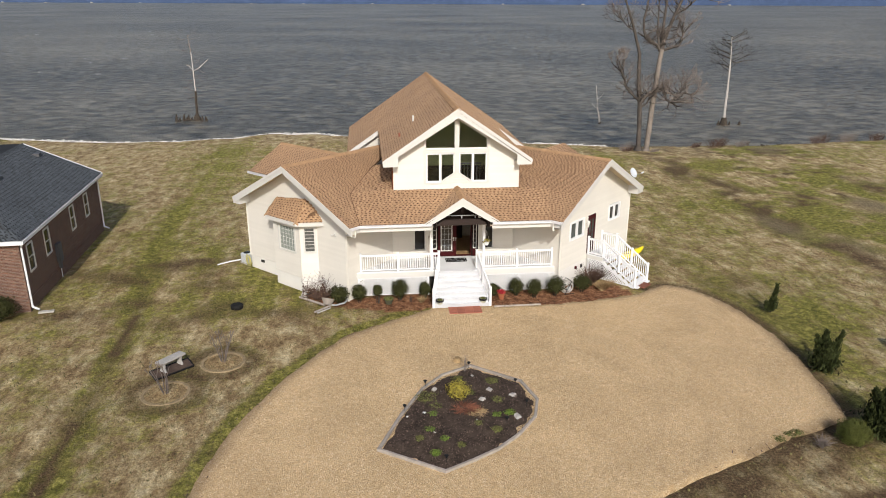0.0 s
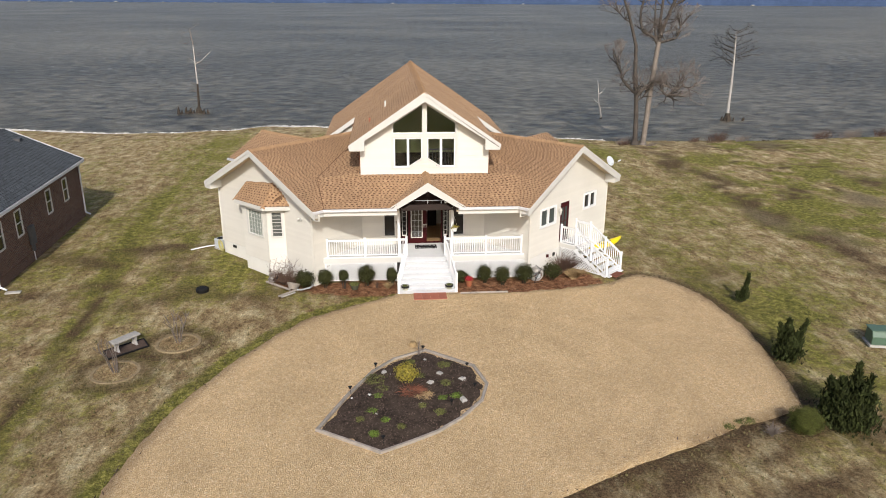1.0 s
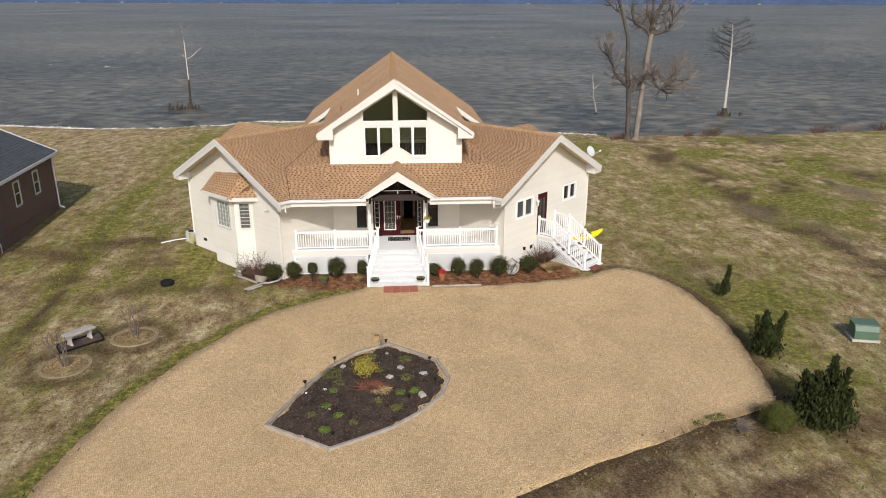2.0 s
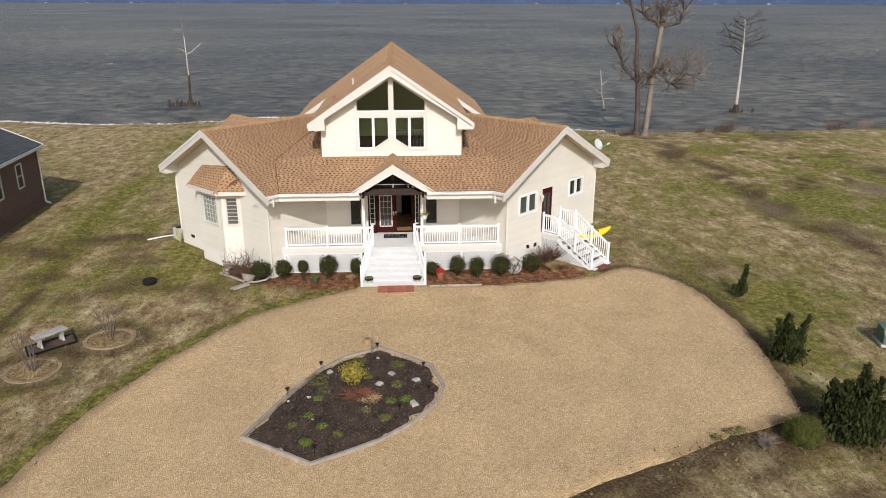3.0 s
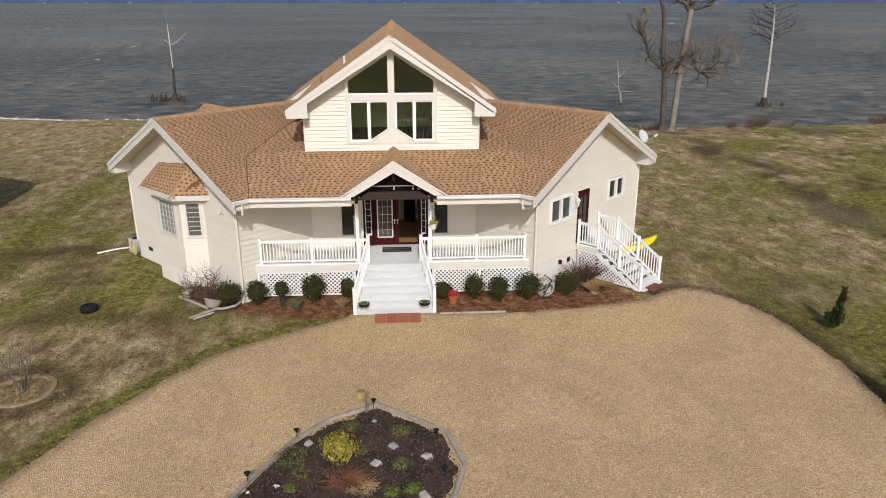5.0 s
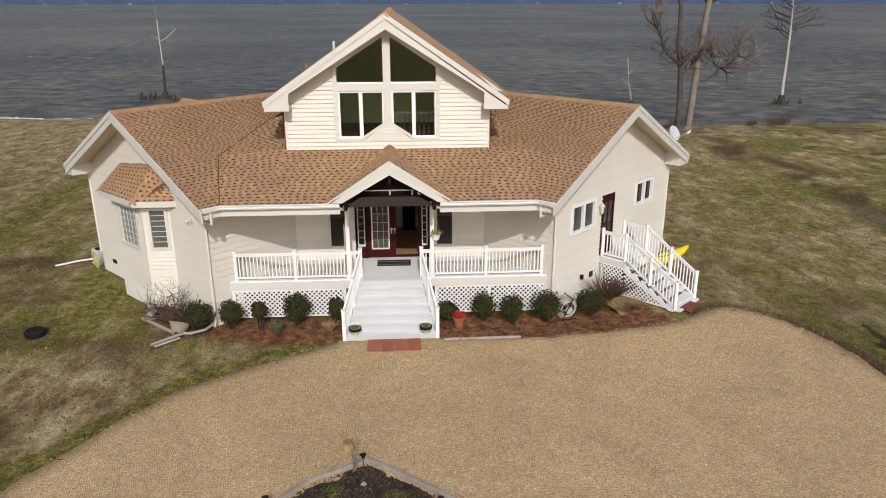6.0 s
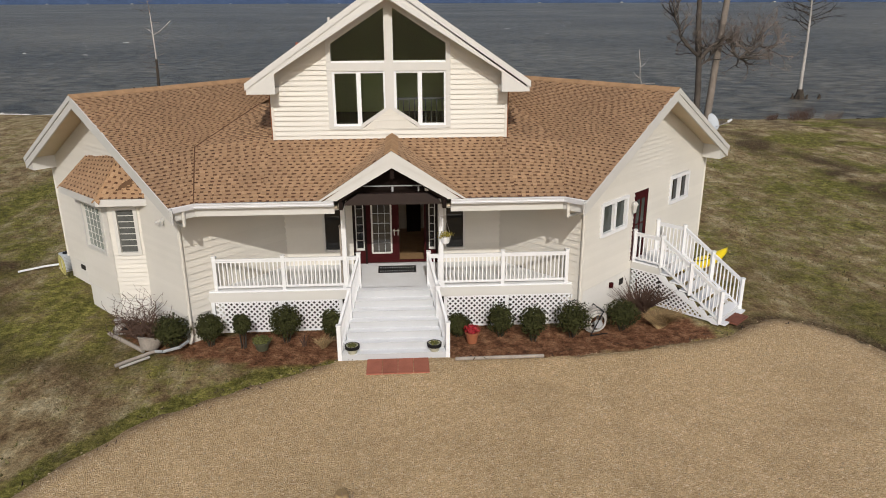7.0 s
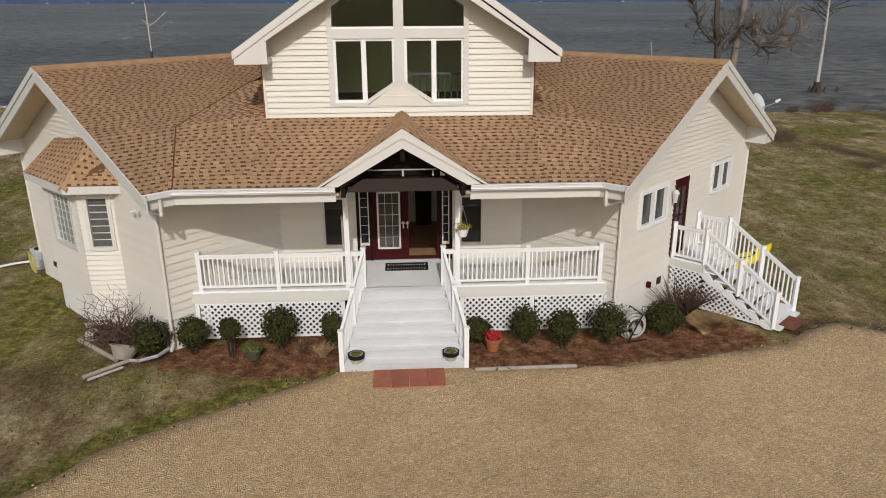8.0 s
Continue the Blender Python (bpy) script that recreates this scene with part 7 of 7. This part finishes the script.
def ring_tree(x, y, seed):
    t = thing("crape_myrtle", "small leafless multi-stem tree in a ring of mulch", "tree", "small trees in mulch rings", at=(x, y, -0.06))
    rnd = random.Random(seed)
    g = Geo()
    for k in range(6):
        a = 6.28 * k / 6 + rnd.uniform(-0.3, 0.3)
        grow(g, rnd, Vector((0.08 * math.cos(a), 0.08 * math.sin(a), 0)), Vector((0.28 * math.cos(a), 0.28 * math.sin(a), 1)).normalized(), 0.026, 0.75, 2, 0.14, (1, 2), 0.3, None, 0.6)
    part("stem", g, M_TWIG, t)
    rg = Geo()
    for k in range(420):
        a, q = rnd.uniform(0, 6.28), 0.95 * rnd.random() ** 0.5
        p = Vector((q * math.cos(a), q * math.sin(a), 0.03 + 0.05 * (1 - q)))
        s = rnd.uniform(0.03, 0.07)
        d = Vector((rnd.uniform(-1, 1), rnd.uniform(-1, 1), 0.2)).normalized() * s
        rg.add([p - d, p + Vector((d.y, -d.x, 0.02)) * 0.5, p + d, p + Vector((-d.y, d.x, 0.02)) * 0.5], [(0, 1, 2, 3)])
    m = tagged(put(part("leaf_litter", rg, M_DRYGRASS), (x, y, -0.05)), "dry leaves and straw in the mulch ring", "mulch", kind="stuff")
    tg = Geo()
    n = 26
    tg.lathe([(0.98, -0.1), (0.94, 0.025), (0.82, 0.03), (0.74, -0.1)], n)
    tagged(put(part("mulch_ring", tg, M_STRAWRING), (x, y, -0.03)), "pale straw ring edging round a small tree", "garden edging")


M_STRAWRING = plain("pale_straw_edging", (0.26, 0.20, 0.12), 0.95, 0.4, 5, 25, relief=0.8)
ring_tree(-10.95, -4.65, 3)
ring_tree(-12.75, -7.1, 4)
g = Geo()
g.lathe([(0.30, -0.08), (0.32, 0.10), (0.26, 0.16), (0.0, 0.17)], 18)
tagged(put(part("tank_lid", g, M_RUBBER), (-11.3, 1.2, 0)), "round black plastic septic lid in the lawn", "lid")


def utility_box():
    t = thing("utility_box", "green steel utility transformer cabinet on the lawn", "utility cabinet", at=pose(19.1, -6.85, -0.05, 0, 0, -14) @ Matrix.Scale(0.85, 4))
    g = Geo()
    g.box(-0.62, 0.62, -0.5, 0.5, 0.0, 0.12)
    part("pad", g, M_CONC, t)
    g = Geo()
    g.slab([(-0.55, -0.45, 0.12), (-0.55, 0.45, 0.12), (-0.55, 0.45, 0.80), (-0.55, -0.28, 0.80), (-0.55, -0.45, 0.55)], (1.1, 0, 0))
    soften(part("body", g, M_GREENBOX, t), 0.03)
    g = Geo()
    g.box(-0.6, 0.6, -0.34, 0.5, 0.80, 0.85)
    soften(part("lid", g, M_GREENBOX, t), 0.02)


utility_box()


def kayak():
    t = thing("kayak", "yellow plastic kayak leaning behind the side stairs", "kayak", at=pose(10.70, 5.75, 0.42, 0, -4, 28) @ Matrix.Scale(0.85, 4))
    g, n, m = Geo(), 15, 10
    pts = []
    for i in range(n):
        k = 2 * i / (n - 1) - 1
        w = 0.36 * (1 - abs(k) ** 2.4) + 0.012
        for j in range(m):
            a = 6.28 * j / m
            pts.append((1.55 * k, w * math.cos(a), 0.20 * (1 - 0.45 * abs(k) ** 2) * math.sin(a) + 0.16 * abs(k) ** 2.5))
    g.add(pts, [(i * m + j, i * m + (j + 1) % m, (i + 1) * m + (j + 1) % m, (i + 1) * m + j) for i in range(n - 1) for j in range(m)] + [tuple(range(m)), tuple(range((n - 1) * m, n * m))])
    part("hull", g, M_YELLOW, t, smooth=True)
    g = Geo()
    g.lathe([(0.27, 0.19), (0.30, 0.215), (0.33, 0.19)], 16)
    ob = part("cockpit_rim", g, M_RUBBER, t)
    ob.matrix_basis = Matrix.Diagonal((1.5, 0.75, 1, 1))
    for x, z in ((-0.5, -0.40), (0.5, -0.55)):
        g = Geo()
        g.box(x, x + 0.1, -0.25, 0.25, z, -0.16)
        part("cradle", g, M_TIMBER, t)


kayak()


def dish():
    t = thing("satellite_dish", "pale grey satellite dish on the roof eave", "satellite dish", at=pose(10.75, 6.85, 4.62) @ Matrix.Scale(0.72, 4))
    g = Geo()
    g.tube((0, 0, -0.45), (0.1, -0.05, 0.35), 0.025, 0.025, 8)
    g.tube((0.1, -0.05, 0.35), (0.20, -0.2, 0.62), 0.025, 0.025, 8)
    part("mast", g, M_GREY, t)
    g = Geo()
    g.lathe([(0.0, 0.0), (0.15, 0.012), (0.28, 0.045), (0.40, 0.10), (0.41, 0.095), (0.28, 0.03), (0.0, -0.02)], 22)
    ob = part("reflector", g, M_DISH, t, smooth=True)
    ob.matrix_basis = Matrix.Translation((0.20, -0.22, 0.72)) @ Vector((0.55, -0.75, 0.5)).normalized().to_track_quat("Z", "Y").to_matrix().to_4x4()
    g = Geo()
    g.beam((0.25, -0.25, 0.45), (0.85, -0.62, 0.80), 0.03, 0.03)
    part("arm", g, M_GREY, t)
    g = Geo()
    g.tube((0.80, -0.6, 0.80), (0.95, -0.68, 0.92), 0.07, 0.05, 8)
    part("receiver", g, M_RAIL, t)


dish()


def heat_pump():
    t = thing("heat_pump", "pale grey outdoor heat pump unit on the lawn", "heat pump", at=pose(-11.75, 7.95, -0.04, 0, 0, 45) @ Matrix.Scale(0.72, 4))
    g = Geo()
    g.box(-0.42, 0.42, -0.42, 0.42, 0.0, 0.08)
    part("pad", g, M_CONC, t)
    g = Geo()
    g.box(-0.37, 0.37, -0.37, 0.37, 0.08, 0.86)
    soften(part("body", g, M_DISH, t), 0.05)
    for k in range(9):
        g = Geo()
        g.box(-0.375, 0.375, -0.378, 0.378, 0.16 + 0.075 * k, 0.175 + 0.075 * k)
        part("louvre", g, M_GREY, t)
    g = Geo()
    g.lathe([(0.0, 0.865), (0.28, 0.868), (0.29, 0.85)], 18)
    part("fan_guard", g, M_RUBBER, t)


heat_pump()
g = Geo()
limb(g, [(-12.1, 8.3, 0.04), (-12.7, 8.0, 0.05), (-13.4, 7.5, 0.04)], 0.04, 0.04)
tagged(part("drain_pipe", g, M_RAIL), "white drain pipe lying on the grass", "pipe")
g = Geo()
rnd = random.Random(9)
for k in range(5):
    c = Vector((-11.55, 6.85, 0.85 - 0.02 * k))
    prev = None
    for i in range(15):
        a = 6.28 * i / 14
        p = c + Vector((0.03 * k, -0.03 * k, 0)) + Vector((0.16 * math.cos(a) * 0.7, -0.16 * math.cos(a) * 0.7, 0.30 * math.sin(a) - 0.3))
        if prev:
            g.tube(prev, p, 0.013, 0.013, 6, False)
        prev = p
tagged(part("garden_hose", g, M_HOSE), "coiled pale yellow garden hose on the house wall", "hose")

# ---- along the front of the house ----
def reel():
    t = thing("hose_reel", "grey garden hose reel cart beside the wall", "hose reel", at=pose(5.80, 1.50, -0.04, 0, 0, 15))
    g = Geo()
    for k in range(7):
        y = -0.21 + 0.07 * k
        prev = None
        for i in range(17):
            a = 6.28 * i / 16
            q = 0.26 + 0.05 * (k % 3)
            p = Vector((q * math.cos(a), y, 0.36 + q * math.sin(a)))
            if prev:
                g.tube(prev, p, 0.033, 0.033, 6, False)
            prev = p
    part("hose", g, M_STONE, t)
    for y in (-0.27, 0.27):
        g = Geo()
        g.tube((0, y - 0.015, 0.33), (0, y + 0.015, 0.33), 0.13, 0.13, 14)
        part("reel_disc", g, M_GREY, t)
    g = Geo()
    for y in (-0.3, 0.3):
        g.tube((-0.25, y, 0.02), (0.12, y, 0.72), 0.018, 0.018, 6)
        g.tube((-0.25, y, 0.02), (0.3, y, 0.02), 0.018, 0.018, 6)
    g.tube((0.12, -0.3, 0.72), (0.12, 0.3, 0.72), 0.018, 0.018, 6)
    part("cart_frame", g, M_RUBBER, t)


reel()


def flower_pot(at, r, h, mat, plant, label, name="flower_pot", group="", seed=1, plant_h=0.1, rim=False):
    t = thing(name, label, "flower pot", group, at=at)
    g = Geo()
    g.lathe([(0.0, 0.0), (r * 0.68, 0.0), (r * 0.95, h * 0.85), (r * 1.06, h * 0.86), (r * 1.06, h), (r * 0.9, h), (r * 0.86, h * 0.8), (0.0, h * 0.78)], 18)
    part("pot", g, mat, t, smooth=False)
    if rim:
        g = Geo()
        g.lathe([(r * 0.86, h * 0.6), (r * 1.07, h * 0.62), (r * 1.10, h * 1.02), (r * 0.92, h * 1.02), (r * 0.9, h * 0.85)], 18)
        part("rim", g, M_RUBBER, t, "black glazed rim band")
    g = Geo()
    leaf_cloud(g, random.Random(seed), (0, 0, h + plant_h * 0.4), (r * (0.7 if rim else 1.1), r * (0.7 if rim else 1.1), plant_h), 260 if rim else 420, 0.025 if rim else 0.04, 0.2)
    part("plant", g, plant, t)
    return t


z1 = FLOOR / 7
flower_pot((-1.10, 0.14, z1), 0.18, 0.22, M_PALEPOT, M_OLIVEMOSS, "pale pot with a black rim on the bottom step", group="pots on the bottom step", seed=1, plant_h=0.012, rim=True)
flower_pot((1.10, 0.14, z1), 0.18, 0.22, M_PALEPOT, M_OLIVEMOSS, "pale pot with a black rim on the bottom step", group="pots on the bottom step", seed=2, plant_h=0.012, rim=True)
flower_pot((2.2, 1.0, -0.04), 0.20, 0.34, M_TERRAPOT, M_REDFLOWER, "terracotta pot of bright red flowers", seed=3, plant_h=0.13)
flower_pot((-3.65, 0.95, -0.04), 0.23, 0.26, M_POT, M_OLIVEMOSS, "mossy grey-green pot in the mulch", seed=4, plant_h=0.08)


def tilted_planter():
    t = thing("planter_bowl", "pale grey planter lying tilted in the mulch", "planter", at=pose(-6.75, 1.05, 0.12, -25, 12, 0))
    g = Geo()
    g.lathe([(0.0, -0.12), (0.20, -0.12), (0.33, 0.16), (0.36, 0.17), (0.36, 0.20), (0.31, 0.20), (0.27, 0.05), (0.0, 0.04)], 20)
    part("bowl", g, M_TIMBER, t)
    g = Geo()
    leaf_cloud(g, random.Random(5), (0, 0, 0.06), (0.24, 0.24, 0.06), 140, 0.03, 0.2)
    part("plant", g, M_OLIVEMOSS, t)


tilted_planter()


def hanging_basket():
    t = thing("hanging_basket", "white hanging basket with yellow-green trailing plant", "hanging basket", at=(1.52, 1.98, 2.62))
    g = Geo()
    g.lathe([(0.0, 0.0), (0.10, 0.0), (0.16, 0.20), (0.17, 0.21), (0.13, 0.19), (0.0, 0.18)], 14)
    part("basket", g, M_RAIL, t)
    g = Geo()
    leaf_cloud(g, random.Random(6), (0, 0, 0.24), (0.24, 0.22, 0.12), 180, 0.035, 0.2)
    part("plant", g, M_YELLOWLEAF, t)
    g = Geo()
    for a in (0, 2.1, 4.2):
        g.tube((0.15 * math.cos(a), 0.15 * math.sin(a), 0.2), (0, 0, 0.75), 0.005, 0.005, 4)
    g.beam((-0.14, 0, 0.76), (0.02, 0, 0.76), 0.02, 0.02)
    part("hanger", g, M_METAL, t)


hanging_basket()
g = Geo()
g.tube((-1.46, 2.3, FLOOR), (-1.46, 2.3, FLOOR + 1.75), 0.03, 0.03, 8)
g.tube((-1.46, 2.3, FLOOR + 1.75), (-1.46, 2.3, FLOOR + 1.82), 0.05, 0.02, 8)
tagged(part("wooden_pole", g, M_TIMBER), "thin wooden flag pole standing by the porch post", "pole")


def doormat():
    t = thing("doormat", "black openwork rubber doormat before the doors", "doormat", at=(0.12, 3.45, FLOOR))
    g = Geo()
    for a, b, c, d in ((-0.58, 0.58, -0.29, -0.23), (-0.58, 0.58, 0.23, 0.29), (-0.58, -0.52, -0.23, 0.23), (0.52, 0.58, -0.23, 0.23)):
        g.box(a, b, c, d, 0, 0.015)
    for k in range(15):
        x = -0.5 + 0.07 * k
        g.beam((x - 0.06, -0.23, 0.008), (x + 0.06, 0.23, 0.008), 0.026, 0.014)
        g.beam((x + 0.06, -0.23, 0.008), (x - 0.06, 0.23, 0.008), 0.026, 0.012)
    g.box(-0.52, 0.52, -0.09, 0.09, 0.0, 0.011)
    part("mat", g, M_RUBBER, t)


doormat()
pm = Geo()
pm.box(-0.2, 0.2, -0.4, 0.4, -0.03, 0.03)
slab_mesh = pm.mesh("paver")
for k in range(4):
    ob = put(part("paver", slab_mesh, M_TERRA), pose(-0.50 + 0.41 * k, -0.42, 0.025, 0, 0, 0.7 * (k % 2) - 0.3))
    tagged(ob, "long terracotta paving slab at the foot of the steps", "paver", "paving slabs at the steps")
pm = Geo()
pm.box(-0.195, 0.195, -0.195, 0.195, -0.03, 0.03)
pm = pm.mesh("paver")
for j in range(2):
    ob = tagged(part("brick_paver", pm, M_BRICKRED), "dark red brick slab at the foot of the side stairs", "paver", "slabs at the side stairs")
    put(ob, pose(10.10 + 0.28 * j, 1.75 + 0.26 * j, 0.03, 0, 0, 43))
for a, b, r, m, lab in (((-8.25, 2.15, 0.02), (-6.9, 0.95, 0.02), 0.06, M_TIMBER, "weathered landscape timber edging the mulch"), ((-7.35, 0.1, 0.03), (-6.55, 0.85, 0.05), 0.05, M_TIMBER, "pale grey downspout drain pipe on the grass"), ((-7.2, 0.0, 0.02), (-6.6, 0.55, 0.03), 0.035, M_STONE, "pale split rail beside the mulch bed"), ((1.65, -0.08, 0.02), (4.05, -0.06, 0.02), 0.05, M_TIMBER, "weathered timber edging between mulch and gravel")):
    g = Geo()
    g.tube(a, b, r, r, 8)
    tagged(part("edging_timber", g, m), lab, "edging")
g = Geo()
limb(g, [(-5.75, 1.3, 0.12), (-5.9, 0.95, 0.10), (-6.3, 0.75, 0.08), (-6.55, 0.85, 0.05)], 0.045, 0.045)
tagged(part("drain_hose", g, M_GREY), "grey corrugated drain hose from the downspout", "drain hose")
t = thing("garden_ornament", "small grey and white garden ornament by the wall", "ornament", at=(-8.0, 2.35, -0.05))
g = Geo()
g.lathe([(0.18, 0.0), (0.2, 0.12), (0.1, 0.3), (0.14, 0.42), (0.0, 0.5)], 10)
part("body", g, M_STONE, t)
g = Geo()
g.tube((0.12, -0.1, 0.1), (0.34, -0.2, 0.3), 0.09, 0.05, 8)
part("dark_base", g, M_RUBBER, t)

# ---- loose grass tufts on the lawn ----
def tufts():
    rnd = random.Random(14)
    g = Geo()
    made = 0
    while made < 15000:
        x, y = rnd.uniform(-26, 30), rnd.uniform(-17, 30) if rnd.random() < 0.8 else rnd.uniform(30, 46)
        if inside(DRIVE, x, y) or (-12.5 < x < 12 and 1.2 < y < 19) or x < -20.8 and y < 17 or inside(MULCH_L, x, y) or inside(MULCH_R, x, y):
            continue
        made += 1
        z = ground_z(x, y) - 0.01
        for _ in range(2):
            a, h, w = rnd.uniform(0, 6.28), rnd.uniform(0.04, 0.13), rnd.uniform(0.015, 0.04)
            dx, dy, lx, ly = math.cos(a) * w, math.sin(a) * w, rnd.uniform(-0.08, 0.08), rnd.uniform(-0.08, 0.08)
            g.add([(x - dx, y - dy, z), (x + dx, y + dy, z), (x + lx, y + ly, z + h)], [(0, 1, 2)])
    tagged(part("grass_tuft", g, M_GRASS), "short straw and green grass tufts", "grass", kind="stuff")


tufts()


def drive_scatter():
    """Loose pebbles, twigs and leaf scraps on the gravel, thickest along its edges."""
    rnd = random.Random(15)
    g, h = Geo(), Geo()
    edge = DRIVE + DRIVE[:1]
    for k in range(9000):
        x, y = rnd.uniform(-10.5, 14), rnd.uniform(-17, 2)
        if inside(DRIVE, x, y) and not inside(BED, x, y):
            s = rnd.uniform(0.012, 0.030)
            a = rnd.uniform(0, 1.5)
            c, q = s * math.cos(a), s * math.sin(a)
            z = 0.025 + 0.02 * wob(x, y, 0.3)
            g.add([(x + c, y + q, z), (x - q, y + c, z), (x - c, y - q, z), (x + q, y - c, z), (x, y, z + s * 0.9)], [(0, 1, 4), (1, 2, 4), (2, 3, 4), (3, 0, 4)])
    for k in range(5000):
        x, y = rnd.uniform(-11, 15), rnd.uniform(-17, 2.5)
        if near_line(edge, x, y) < 0.5 * rnd.random() ** 2 + 0.02:
            a, L = rnd.uniform(0, 6.28), rnd.uniform(0.03, 0.10)
            d = Vector((math.cos(a) * L, math.sin(a) * L, 0.01))
            w = Vector((-d.y, d.x, 0)) * 0.25
            p = Vector((x, y, 0.05))
            h.add([p - d, p + w, p + d + Vector((0, 0, 0.03)), p - w], [(0, 1, 2, 3)])
    tagged(part("loose_pebble", g, M_PEBBLE), "loose pale pebbles on the drive", "gravel", kind="stuff")
    tagged(part("leaf_scrap", h, M_BARKCHIP), "brown leaf scraps along the gravel edge", "leaf litter", kind="stuff")


M_PEBBLE = plain("loose_pebble", (0.58, 0.45, 0.28), 0.9, 0.3, 3, 30, relief=0, island=0.5)
drive_scatter()
